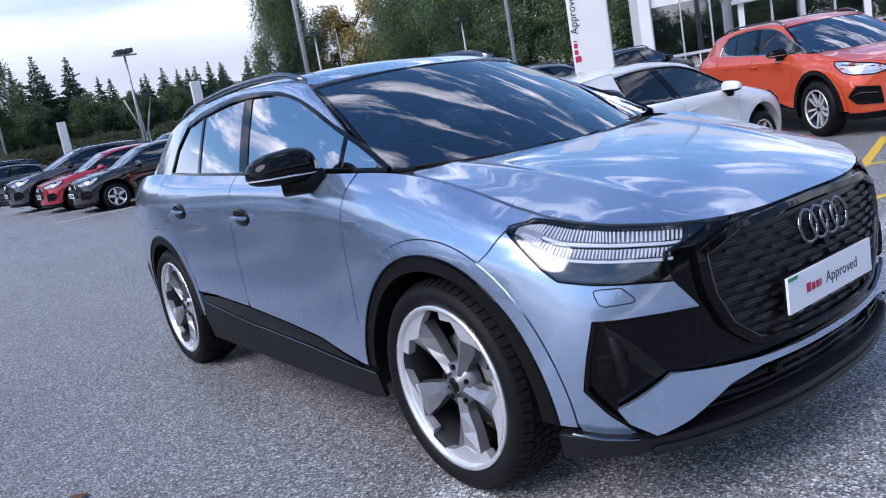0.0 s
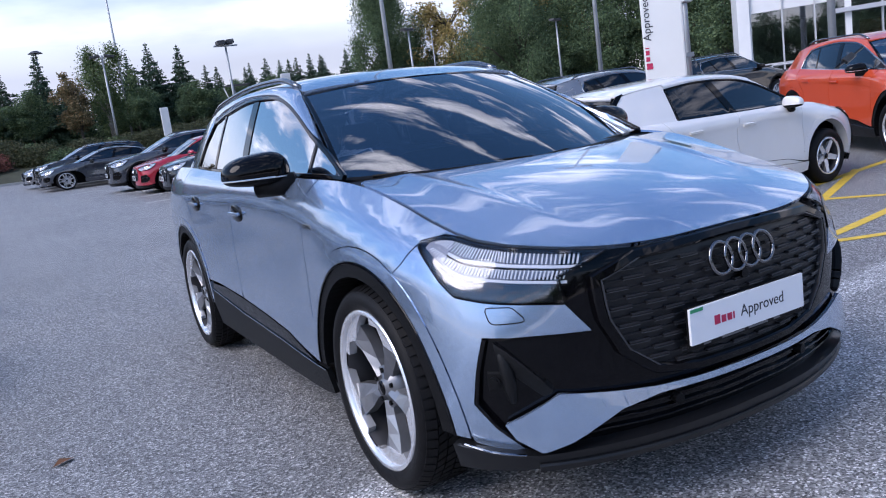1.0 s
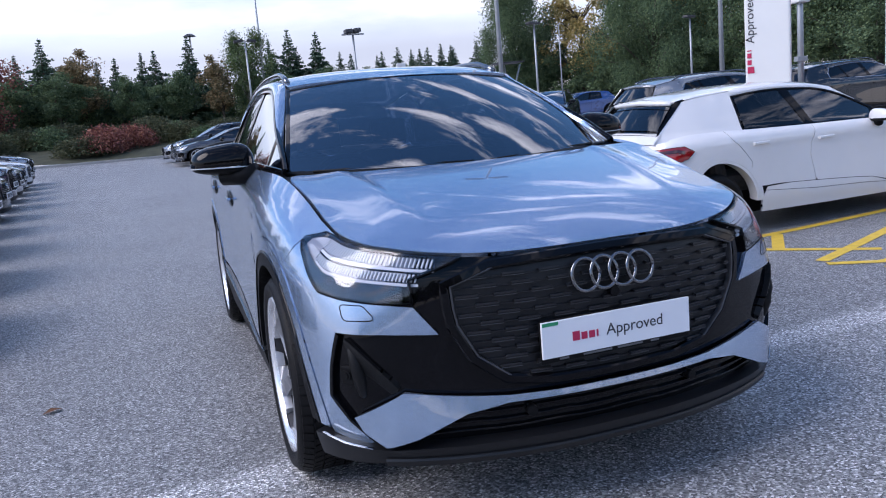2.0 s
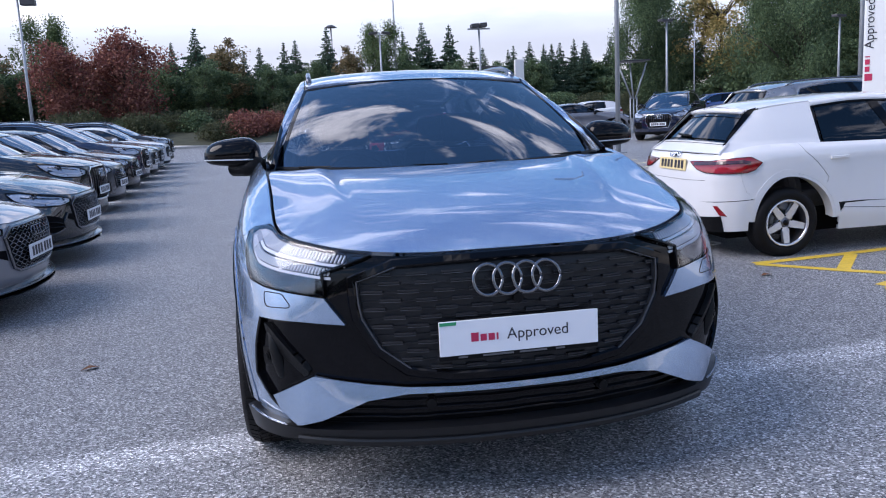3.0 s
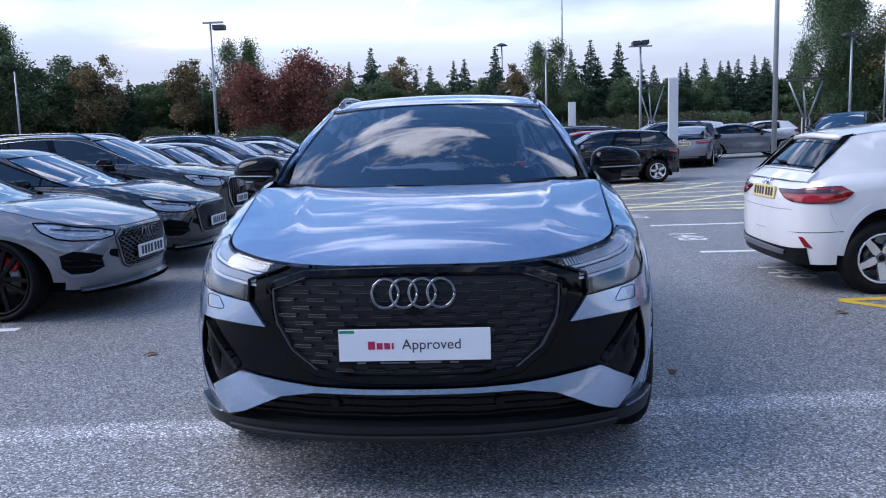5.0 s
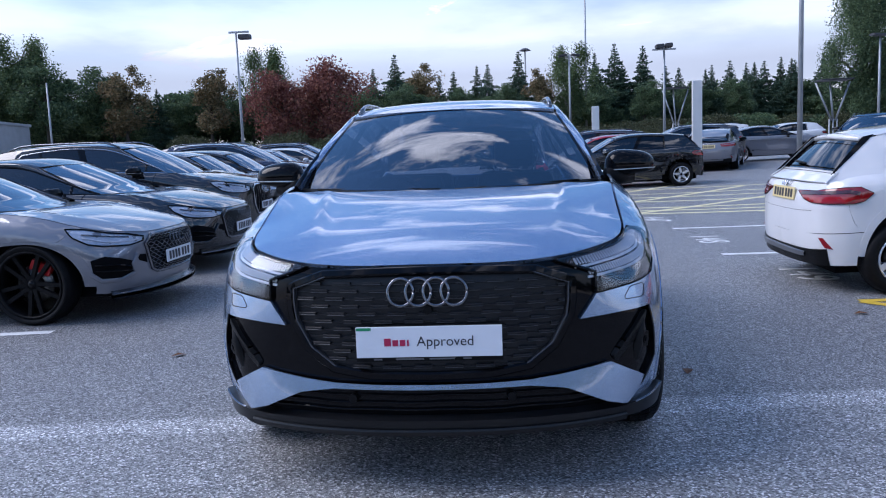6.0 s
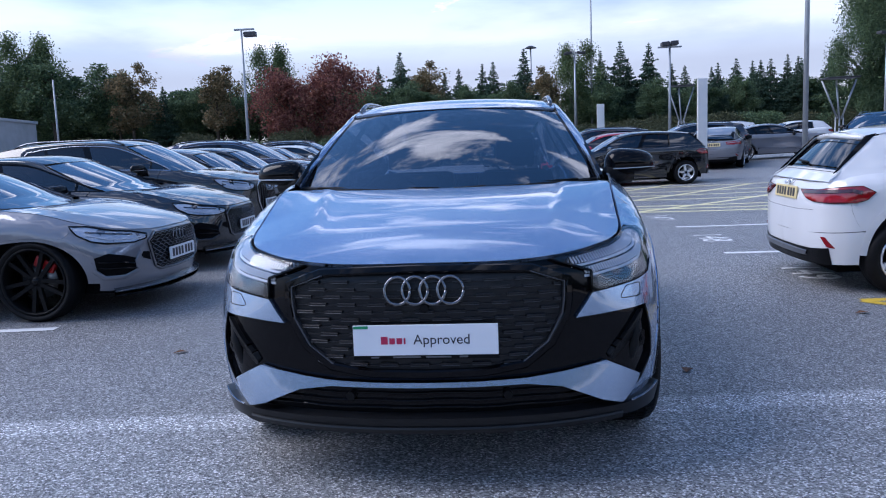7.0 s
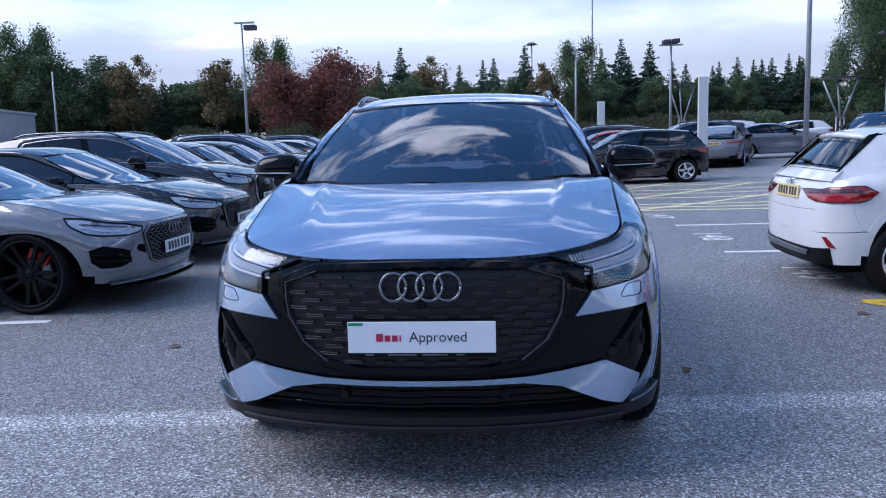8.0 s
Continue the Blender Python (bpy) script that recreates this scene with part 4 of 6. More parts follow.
            return us, zh - (zh - zl) * frac0, zh - (zh - zl) * frac1
        uin, uout = FX(.53, .85)[0], corner[0] - .015
        for f0, f1, ua, ub, nm in ((.03, .25, uin, uout - .03, "light_bar"), (.36, .56, uin + .05, uout - .03, "light_bar")):
            us, za, zb = band(f0, f1, ua, ub)
            strip = [(sgn * u, z) for u, z in zip(us, za)] + [(sgn * u, z) for u, z in zip(us[::-1], zb[::-1])]
            patch(nm, W, [strip], .03, .004, M_LAMPIN, unit, off=-.018)
            for k in range(42):
                t = (k + .5) / 42
                u = ua + (ub - ua) * t
                z0, z1 = float(np.interp(u, us, zb)), float(np.interp(u, us, za))
                ribbon("light_slat", W, [(sgn * (u + .004), z0 + .003), (sgn * (u - .007), z1 - .003)], .0048, M_DRL, unit, -.020, -.009, .05)
            us2, zc, zd = band(f1 + .01, f1 + .07, ua, ub)
            patch("daytime_strip", W, [[(sgn * u, z) for u, z in zip(us2, zc)] + [(sgn * u, z) for u, z in zip(us2[::-1], zd[::-1])]], .03, .006, M_DRL, unit, off=-.012, label="white daytime running strip")
        us, za, zb = band(.06, .62, uout - .11, uout - .01)
        patch("reflector", W, [[(sgn * u, z) for u, z in zip(us, za)] + [(sgn * u, z) for u, z in zip(us[::-1], zb[::-1])]], .02, .004, M_LAMPIN, unit, off=-.010)
        us, za, zb = band(.63, .985, uin + .10, uout - .02)
        patch("lower_reflector", W, [[(sgn * u, z) for u, z in zip(us, za)] + [(sgn * u, z) for u, z in zip(us[::-1], zb[::-1])]], .03, .004, M_LAMPBLK, unit, off=-.004, label="dark lower reflector")
    # grille
    oct_ = [(0, .826), (.2, .824), (.384, .818), (.515, .772), (.513, .70), (.505, .650), (.45, .546), (.356, .474), (.214, .452), (0, .448)]
    go = [FX(a, b) for a, b in oct_]
    go = go + [(-u, z) for u, z in go[::-1] if u > 1e-3]
    gr = empty("grille")
    gr.parent = car
    tagged(gr, "black single-frame grille with staggered bars")
    patch("grille_back", W, [go], .05, .0, M_SLAT, gr, off=-.012)
    ribbon("grille_frame", W, go, .030, M_GLOSS, gr, -.014, .012, .03, closed=True)
    ribbon("grille_inner_edge", W, [(u * .965, .637 + (z - .637) * .955) for u, z in go], .006, M_EDGE, gr, -.01, .010, .03, closed=True)

    def half_w(z):
        zs = [b for a, b in oct_[2:-1]][::-1]
        xs = [a for a, b in oct_[2:-1]][::-1]
        return float(np.interp(z, zs, xs)) - .026
    row = 0
    z = .480
    while z < .806:
        hw = half_w(z)
        ribbon("grille_slat", W, [FX(hw, z)] + [(u, z) for u in np.linspace(FX(hw, z)[0], -FX(hw, z)[0], 16)[1:-1]] + [(-FX(hw, z)[0], z)], .005, M_SLAT, gr, -.014, -.006, .06)
        x = -hw + (.0 if row % 2 else .055)
        while x < hw - .02:
            x1 = min(x + .066, hw)
            ends = (math.copysign(FX(abs(x), z)[0], x), math.copysign(FX(abs(x1), z)[0], x1))
            ribbon("grille_dash", W, [(ends[0], z + .005), (ends[1], z + .005)], .0075, M_SLAT, gr, -.012, .003, .03)
            # paler strip along the dash's lower edge draws its thin highlight
            ribbon("grille_dash_edge", W, [(ends[0], z - .0012), (ends[1], z - .0012)], .0026, M_EDGE, gr, -.002, .0035, .03)
            x += .112
        z += .0275
        row += 1
    rings_badge(W, 0, .752, .0458, .0062, M_BADGE, car, off=.016, sq=.69)
    bm = bmesh.new()
    q = np.array([0.0]), np.array([.69])
    disc_bm(bm, Vector((W(*q) + normals_of(W, *q) * .004)[0]), Vector(normals_of(W, *q)[0]), .016, .02)
    part("front_camera", bm, M_GLOSS, car)
    pl, pm = number_plate(W, 0, .579, .52, .111, car, True, .018, bars=False)
    pl.name = "plate_cover"
    tagged(pl, "white plate cover with red bar and dark lettering")
    box("green_edge", -.258, .043, .0032, -.205, .0535, .0042, M_GREEN, pl, m=pm)
    box("plate_holder", -.262, -.072, -.012, .262, .058, -.007, M_SATIN, pl, m=pm)
    for a, b in ((-.159, -.135), (-.129, -.109), (-.103, -.083), (-.077, -.071)):
        box("word_bar", a, -.014, .0034, b, .014 if a < -.14 else .008, .0044, M_INKRED, pl, "red bar of a brand word", 0, pm)
    text_mesh("lettering", "Approved", .0505, M_INK, pl, pm @ pose(-.043, 0, .0034), "dark lettering", .0005)
    for a, b in ((-.20, -.17), (-.12, -.02), (.0, .09), (.12, .15)):
        box("small_print_bar", a, -.067, -.0068, b, -.061, -.0058, M_ALLOYD, pl, "pale bar of small print", 0, pm)
    # fog pods
    for sgn in (1, -1):
        pod = empty("air_intake")
        pod.parent = car
        tagged(pod, "black side air intake with fin and sensor")
        tri_lp = [FX(.800, .640), FX(.735, .560), FX(.662, .468), FX(.780, .392), FX(.815, .41), FY(.284, .50), FX(.822, .60)]
        patch("intake_recess", W, [[(sgn * u, z) for u, z in tri_lp]], .03, .0, M_VOID, pod, off=-.05)

        def sunk(u, z):
            """The deflector's face: proud at its inner edge, sinking towards the outer side."""
            u, z = np.asarray(u, float), np.asarray(z, float)
            q = W(u, z)
            t = np.clip((np.abs(q[:, 0]) - (.655 + .155 * (z - .47) / .16)) / .13, 0, 1)
            return q + normals_of(W, u, z) * (.004 - .050 * t)[:, None]
        fin = [FX(.796, .632), FX(.772, .606), FX(.735, .560), FX(.690, .505), FX(.668, .474), FX(.672, .462), FX(.70, .445), FX(.765, .400), FX(.778, .44), FX(.788, .52)]
        patch("intake_deflector", sunk, [[(sgn * u, z) for u, z in fin]], .015, .03, M_GRAIN, pod, "grained black triangular deflector")
        bm = bmesh.new()
        pts = []
        for x, z, o in ((.792, .625, -.022), (.786, .60, -.014), (.780, .55, -.014), (.775, .50, -.018), (.770, .45, -.028), (.762, .42, -.040)):
            u, zz = FX(x, z)
            q = np.array([sgn * u]), np.array([zz])
            pts.append(Vector((W(*q) + normals_of(W, *q) * o)[0]))
        tube("", pts, [.006, .016, .020, .021, .017, .005], None, bm=bm, seg=12)
        part("intake_fin", bm, M_GRAIN, pod, smooth=True)
        ribbon("outer_trim", W, [(sgn * u, z) for u, z in uz([("x", .812, .642), ("y", .278, .55), ("y", .300, .446), ("x", .795, .366), ("x", .735, .302)])], .012, M_GLOSS, pod, -.03, .002, .03)
        bm = bmesh.new()
        u, z = FX(.806, .515)
        q = np.array([sgn * u]), np.array([z])
        c, nn = Vector(W(*q)[0]), Vector(normals_of(W, *q)[0])
        m = Matrix.Translation(c - nn * .03) @ nn.to_track_quat("Z", "Y").to_matrix().to_4x4()
        box_bm(bm, -.024, -.030, -.02, .024, .030, .018, .006, m)
        disc_bm(bm, c - nn * .010, nn, .017, .006)
        disc_bm(bm, c - nn * .006, nn, .010, .006)
        part("parking_sensor", bm, M_SATIN, pod)
    # lower grille, sensors and lip
    for z, amp in ((.374, .002), (.346, .0025), (.318, .002)):
        hw = float(np.interp(z, [.30, .38], [.70, .50]))
        uu = np.linspace(-FX(hw, z)[0], FX(hw, z)[0], 61)
        ribbon("lower_slat", W, [(float(u), z + amp * max(-.7, min(.7, 2 * math.sin(u * 22)))) for u in uu], .007, M_GLOSS, car, -.02, -.006, .03)
    for sgn in (1, -1):
        bm = bmesh.new()
        u, z = FX(.288, .364)
        q = np.array([sgn * u]), np.array([z])
        disc_bm(bm, Vector((W(*q) - normals_of(W, *q) * .004)[0]), Vector(normals_of(W, *q)[0]), .017, .024)
        part("parking_sensor", bm, M_SATIN, car)
    lip_top = [(0, .292), (.3, .292), (.55, .290), (.70, .288)]
    lt = [FX(a, b) for a, b in lip_top] + [FY(.27, .300), FY(.33, .310), FY(.40, .316)]
    lb = [FY(.405, .240), FY(.33, .240)] + [FX(a, .243) for a in (.70, .55, .3, 0)]
    lp = lt + lb
    lp = lp + [(-u, z) for u, z in lp[::-1] if u > 1e-3]
    patch("front_lip", W, [lp], .03, .05, M_LIP, car, off=.026, label="dark grey front lip")
    under = [FX(a, .248) for a in (0, .3, .55, .70)]
    ribbon("lip_edge", W, [(-u, z) for u, z in under[::-1][:-1]] + under, .03, M_LIP, car, -.02, .036, .05)
    ribbon("lip_strip", W, uz([("x", .735, .294), ("y", .29, .304), ("y", .36, .322)]), .005, M_DCHROME, car, .022, .0285, .03, mirror=True, label="dark chrome trim strip")
    # tail
    tailgate = [RX(0, 1.09), RX(.4, 1.09), RX(.66, 1.09), FY(4.30, 1.14), FY(4.29, .95), FY(4.27, .80), FY(4.22, .70), FY(4.15, .62), RX(.7, .62), RX(.4, .60), RX(0, .60)]
    tailgate = tailgate + [(2 * US[-1] - u, z) for u, z in tailgate[::-1]]

    def round_tail(u, z):
        u = np.asarray(u, float)
        over = u > US[-1]
        q = W(np.where(over, 2 * US[-1] - u, u), z)
        q[:, 0] = np.where(over, -q[:, 0], q[:, 0])
        return q
    patch("tailgate", round_tail, [tailgate], .06, .01, M_BLUE, car)
    bump = [RX(0, .595), RX(.7, .612), FY(4.14, .612)] + sides(arc(3.634, .365, .52, 28, -12, 8)) + [RX(.7, .26), RX(0, .26)]
    bump = bump + [(2 * US[-1] - u, z) for u, z in bump[::-1]]
    patch("rear_bumper", round_tail, [bump], .06, .01, M_GRAIN, car)
    # roof rails, handles, badge, wipers
    for sgn in (1, -1):
        pts = [(sgn * (.575 - .012 * t), 2.06 + 1.75 * t, float(BASE["roof_z"](.575, 2.06 + 1.75 * t)) + .002 + .024 * min(1, 9 * t, 9 * (1 - t))) for t in np.linspace(0, 1, 24)]
        tube("roof_rail", pts, .014, M_DCHROME, car, "dark satin roof rail", 8)
        for yh, zh in ((2.345, .952), (3.17, .985)):
            q = [np.array([v]) for v in FY(yh, zh)]
            c, n = Vector(W(sgn * q[0], q[1])[0]), Vector(normals_of(W, sgn * q[0], q[1])[0])
            m = Matrix.Translation(c) @ Matrix((Vector((0, 1, 0)), n.cross(Vector((0, 1, 0))), n)).transposed().to_4x4()
            h = empty("door_handle")
            h.parent = car
            bm = bmesh.new()
            # black oval puts in the dark of the dished, body-coloured recess
            bmesh.ops.create_uvsphere(bm, u_segments=20, v_segments=10, radius=1, matrix=m @ Matrix.Diagonal((.098, .046, .014, 1)))
            part("handle_recess", bm, M_GLOSS, h, smooth=True)
            box("handle_bar", -.088, -.009, .004, .088, .009, .026, M_BLUE, h, "steel blue handle bar", .008, m)
        q = [np.array([v]) for v in FY(1.295, .937)]
        c, n = Vector(W(sgn * q[0], q[1])[0]), Vector(normals_of(W, sgn * q[0], q[1])[0])
        m = Matrix.Translation(c) @ Matrix((Vector((0, 1, 0)), n.cross(Vector((0, 1, 0))), n)).transposed().to_4x4()
        box("wing_badge", -.045, -.010, 0, .045, .010, .003, M_CHROME, car, "small bright wing badge", .002, m)
    for x0, x1 in ((-.62, -.02), (.05, .62)):
        a = BASE["screen"](np.array([x0 / .72, x1 / .72]), np.array([.012, .018]))
        tube("wiper", [Vector(a[0]) + Vector((0, -.012, .003)), Vector(a[1]) + Vector((0, -.012, .003))], .006, M_SATIN, car, seg=6)
    return car


blue_suv()


# ---- ground ----
def soft(v):
    v = np.asarray(v, float)
    return v / (1 + np.exp(-np.clip(v * 1.2, -30, 30)))


def ground_z(x, y):
    """The car park is level under the blue car and climbs gently away from it."""
    x, y = np.asarray(x, float), np.asarray(y, float)
    return .0262 * soft(np.minimum(y, 47.0) - 3.6) * (y > -2) + .024 * soft(np.minimum(x, 25.0) - 4.2) * (x > -2)


def on_ground(x, y, rz=0.0, lift=0.0):
    """A pose on the ground at (x, y), turned by rz and leaning with the slope."""
    e = .8
    n = Vector((float(ground_z(x - e, y) - ground_z(x + e, y)), float(ground_z(x, y - e) - ground_z(x, y + e)), 2 * e)).normalized()
    q = Vector((0, 0, 1)).rotation_difference(n).to_matrix().to_4x4()
    return Matrix.Translation((x, y, float(ground_z(x, y)) + lift)) @ q @ pose(0, 0, 0, 0, 0, rz)


def asphalt_mat(name="tarmac", k=1.0):
    m = bpy.data.materials.new(name)
    m.use_nodes = True
    n, l = m.node_tree.nodes, m.node_tree.links
    b = n["Principled BSDF"]
    tc = n.new("ShaderNodeTexCoord")
    v = n.new("ShaderNodeTexVoronoi")
    v.inputs["Scale"].default_value = 135
    l.new(tc.outputs["Object"], v.inputs["Vector"])
    sp = n.new("ShaderNodeSeparateColor")
    l.new(v.outputs["Color"], sp.inputs[0])
    r = n.new("ShaderNodeValToRGB")
    el = r.color_ramp.elements
    el[0].position, el[0].color = 0.0, (.032, .033, .036, 1)
    el[1].position, el[1].color = 1.0, (.78, .78, .79, 1)
    for p, c in ((.45, (.19, .192, .198, 1)), (.8, (.35, .353, .36, 1))):
        e = el.new(p)
        e.color = c
    l.new(sp.outputs[0], r.inputs[0])
    big = n.new("ShaderNodeTexNoise")
    big.inputs["Scale"].default_value, big.inputs["Detail"].default_value, big.inputs["Roughness"].default_value = .55, 8, .6
    l.new(tc.outputs["Object"], big.inputs["Vector"])
    mr = n.new("ShaderNodeMapRange")
    mr.inputs["To Min"].default_value, mr.inputs["To Max"].default_value = .82 * k, 1.42 * k
    l.new(big.outputs["Fac"], mr.inputs["Value"])
    vm = n.new("ShaderNodeVectorMath")
    vm.operation = "SCALE"
    l.new(r.outputs[0], vm.inputs[0])
    l.new(mr.outputs[0], vm.inputs["Scale"])
    # the nearer bay was resurfaced: coarser and paler than the tarmac past the joint
    sx = n.new("ShaderNodeSeparateXYZ")
    l.new(tc.outputs["Object"], sx.inputs[0])
    jn = n.new("ShaderNodeMath")
    jn.operation = "MULTIPLY_ADD"
    l.new(sx.outputs["X"], jn.inputs[0])
    jn.inputs[1].default_value = -.093
    l.new(sx.outputs["Y"], jn.inputs[2])
    wob = n.new("ShaderNodeTexNoise")
    wob.inputs["Scale"].default_value, wob.inputs["Detail"].default_value = 1.6, 8
    l.new(tc.outputs["Object"], wob.inputs["Vector"])
    jw = n.new("ShaderNodeMath")
    jw.operation = "MULTIPLY_ADD"
    l.new(wob.outputs["Fac"], jw.inputs[0])
    jw.inputs[1].default_value = .16
    l.new(jn.outputs[0], jw.inputs[2])
    jm = n.new("ShaderNodeMapRange")
    jm.inputs["From Min"].default_value, jm.inputs["From Max"].default_value = .70, 1.50
    l.new(jw.outputs[0], jm.inputs["Value"])
    jr = n.new("ShaderNodeValToRGB")
    je = jr.color_ramp.elements
    je[0].position, je[0].color = .25, (.53, .53, .53, 1)
    je[1].position, je[1].color = .60, (.41, .41, .41, 1)
    for q, g in ((.30, .78), (.50, .72)):
        je.new(q).color = (g, g, g, 1)
    l.new(jm.outputs[0], jr.inputs[0])
    jd = n.new("ShaderNodeMath")
    jd.operation = "MULTIPLY"
    l.new(jr.outputs[0], jd.inputs[0])
    jd.inputs[1].default_value = 2.0
    vj = n.new("ShaderNodeVectorMath")
    vj.operation = "SCALE"
    l.new(vm.outputs[0], vj.inputs[0])
    l.new(jd.outputs[0], vj.inputs["Scale"])
    l.new(vj.outputs[0], b.inputs["Base Color"])
    rr = n.new("ShaderNodeMapRange")
    rr.inputs["To Min"].default_value, rr.inputs["To Max"].default_value = .34, .60
    l.new(sp.outputs[1], rr.inputs["Value"])
    l.new(rr.outputs[0], b.inputs["Roughness"])
    fine = n.new("ShaderNodeTexNoise")
    fine.inputs["Scale"].default_value, fine.inputs["Detail"].default_value = 260, 3
    l.new(tc.outputs["Object"], fine.inputs["Vector"])
    ad = n.new("ShaderNodeMath")
    l.new(v.outputs["Distance"], ad.inputs[0])
    l.new(fine.outputs["Fac"], ad.inputs[1])
    bp = n.new("ShaderNodeBump")
    bp.inputs["Strength"].default_value, bp.inputs["Distance"].default_value = .85, .006
    l.new(ad.outputs[0], bp.inputs["Height"])
    l.new(bp.outputs[0], b.inputs["Normal"])
    return m


M_TARMAC = asphalt_mat()
M_WLINE = mat("white_road_paint", (.86, .86, .85), .6, 0, 0, .12, 14, .3, 150)
M_YLINE = mat("yellow_road_paint", (.74, .50, .05), .6, 0, 0, .2, 14, .3, 150)
M_EARTH = mat("bank_earth", (.05, .055, .03), .9, 0, 0, .4, 2, .5, 20)
M_KERB = mat("concrete_kerb", (.34, .34, .33), .8, 0, 0, .2, 6, .4, 60)


def sheet(xs, ys):
    return ([(x, y, float(ground_z(x, y))) for y in ys for x in xs],
            [(j * len(xs) + i, j * len(xs) + i + 1, (j + 1) * len(xs) + i + 1, (j + 1) * len(xs) + i) for j in range(len(ys) - 1) for i in range(len(xs) - 1)])


ground = raw("ground", *sheet([-900, -200, -60, -30, -15, -8] + list(np.arange(-6, 14.1, .5)) + [16, 18, 20, 22, 24, 25, 26, 40, 60, 200, 900],
                              [-900, -200, -60, -20, -8] + list(np.arange(-6, 14.1, .5)) + list(range(15, 49)) + [60, 100, 300, 900]), M_TARMAC, None, "worn grey tarmac of a car park", True)
tagged(ground, "", "ground", "", "structure")


def strip(name, pts, w, m, lift=.004, label="", cat="road marking"):
    """A painted line along points on the ground."""
    vs, fs = [], []
    pp = []
    for (x0, y0), (x1, y1) in zip(pts, pts[1:]):
        k = max(1, int(math.dist((x0, y0), (x1, y1)) / .4))
        pp += [(x0 + (x1 - x0) * i / k, y0 + (y1 - y0) * i / k) for i in range(k)]
    pp.append(pts[-1])
    for i, p in enumerate(pp):
        a, b = pp[max(0, i - 1)], pp[min(len(pp) - 1, i + 1)]
        d = Vector((b[0] - a[0], b[1] - a[1])).normalized()
        for s in (-1, 1):
            x, y = p[0] - d.y * w / 2 * s, p[1] + d.x * w / 2 * s
            vs.append((x, y, float(ground_z(x, y)) + lift))
    for i in range(len(pp) - 1):
        fs.append((i * 2, i * 2 + 1, i * 2 + 3, i * 2 + 2))
    ob = raw(name, vs, [q[::-1] for q in fs], m)
    return tagged(ob, label, cat, "", "structure")


for k in range(11):
    y = 3.03 + 2.44 * k
    x1 = -3.29 - .075 * (y - 3.05)
    strip("bay_line", [(x1 - 4.6, y - .55), (x1, y)], .11, M_WLINE, label="worn white parking bay line")
for y in (6.15, 8.66):
    strip("bay_line", [(2.72, y - .01), (6.8, y + .05)], .11, M_WLINE, label="worn white parking bay line")
strip("bay_line", [(-.2, 26.0), (6.0, 26.6)], .09, M_WLINE, label="worn white parking bay line")
for y in (17.2, 19.7, 22.2, 24.7, 28.6, 31.1):
    strip("bay_line", [(.9, y + .1), (5.4, y)], .09, M_WLINE, label="worn white parking bay line")
for a, b in (((2.5, 10.9), (6.4, 10.6)), ((2.5, 12.0), (6.6, 11.7)), ((2.6, 13.35), (6.9, 13.0)), ((2.65, 15.4), (7.2, 15.0)), ((2.8, 16.9), (7.4, 16.4)), ((2.5, 10.9), (5.7, 13.46)), ((2.75, 13.2), (6.1, 16.4)), ((2.7, 15.5), (4.9, 18.1)), ((4.6, 10.6), (7, 12.4)), ((2.5, 11.45), (6.5, 11.1)), ((2.6, 14.4), (7.0, 14.0))):
    strip("hatch_line", [a, b], .14, mat("faded_yellow_paint", (.86, .78, .45), .6, 0, 0, .15, 12) if "faded_yellow_paint" not in bpy.data.materials else bpy.data.materials["faded_yellow_paint"], label="faded yellow hatched no-parking line")
for pts in ([(3.06, 3.55), (6.0, 3.80), (7.6, 3.95)], [(3.06, 3.53), (3.47, 3.05), (4.0, 2.48)], [(4.0, 3.58), (3.52, 3.06)], [(3.35, 2.45), (5.1, 3.20), (6.9, 3.95)], [(3.3, 2.35), (3.62, 2.14), (5.6, 2.45), (7.4, 3.0)], [(3.45, 1.98), (3.95, 1.72), (6.2, 1.0)], [(5.1, 3.2), (5.4, 2.74), (5.73, 2.3)]):
    strip("yellow_line", pts, .10, M_YLINE, label="yellow hatched no-parking line")


def ground_number(s, x, y):
    ob = text_mesh("bay_number", s, .62, M_WLINE, None, Matrix.Identity(4), "", .001)
    ob.matrix_world = on_ground(x, y, -90, .004) @ Matrix.Diagonal((.80, .85, 1, 1))
    tagged(ob, "white painted parking bay number on tarmac", "road marking", "", "structure")


ground_number("148", 2.90, 7.80)
ground_number("149", 3.14, 5.22)
ground_number("147", 2.72, 10.35)

# kerb and planted bank beyond the car park
for i in range(60):
    x = -40 + i * 1.5
    y = 44.0 + .02 * x
    kb = box("kerb_stone", -.745, -.08, -.1, .745, .08, .13, M_KERB, None, "pale concrete kerb stone at the planted bank", .015, None)
    kb.matrix_world = on_ground(x, y, 1.1)
    tagged(kb, "", "kerb", "kerb stones", "structure")
bank_y = [44.2, 46, 49, 54, 60, 70, 90]
bank_z = [.10, .45, 1.0, 1.5, 1.8, 2.0, 2.0]
bank_x = list(np.arange(-60, 61, 4.0))
bank = raw("planted_bank", [(x, y + .02 * x, float(ground_z(0, y)) + .0 + z + .12 * math.sin(x * .7 + y)) for y, z in zip(bank_y, bank_z) for x in bank_x],
           [(j * len(bank_x) + i, j * len(bank_x) + i + 1, (j + 1) * len(bank_x) + i + 1, (j + 1) * len(bank_x) + i) for j in range(len(bank_y) - 1) for i in range(len(bank_x) - 1)], M_EARTH, None, "dark planted bank behind the kerb", True)
tagged(bank, "", "bank", "", "structure")


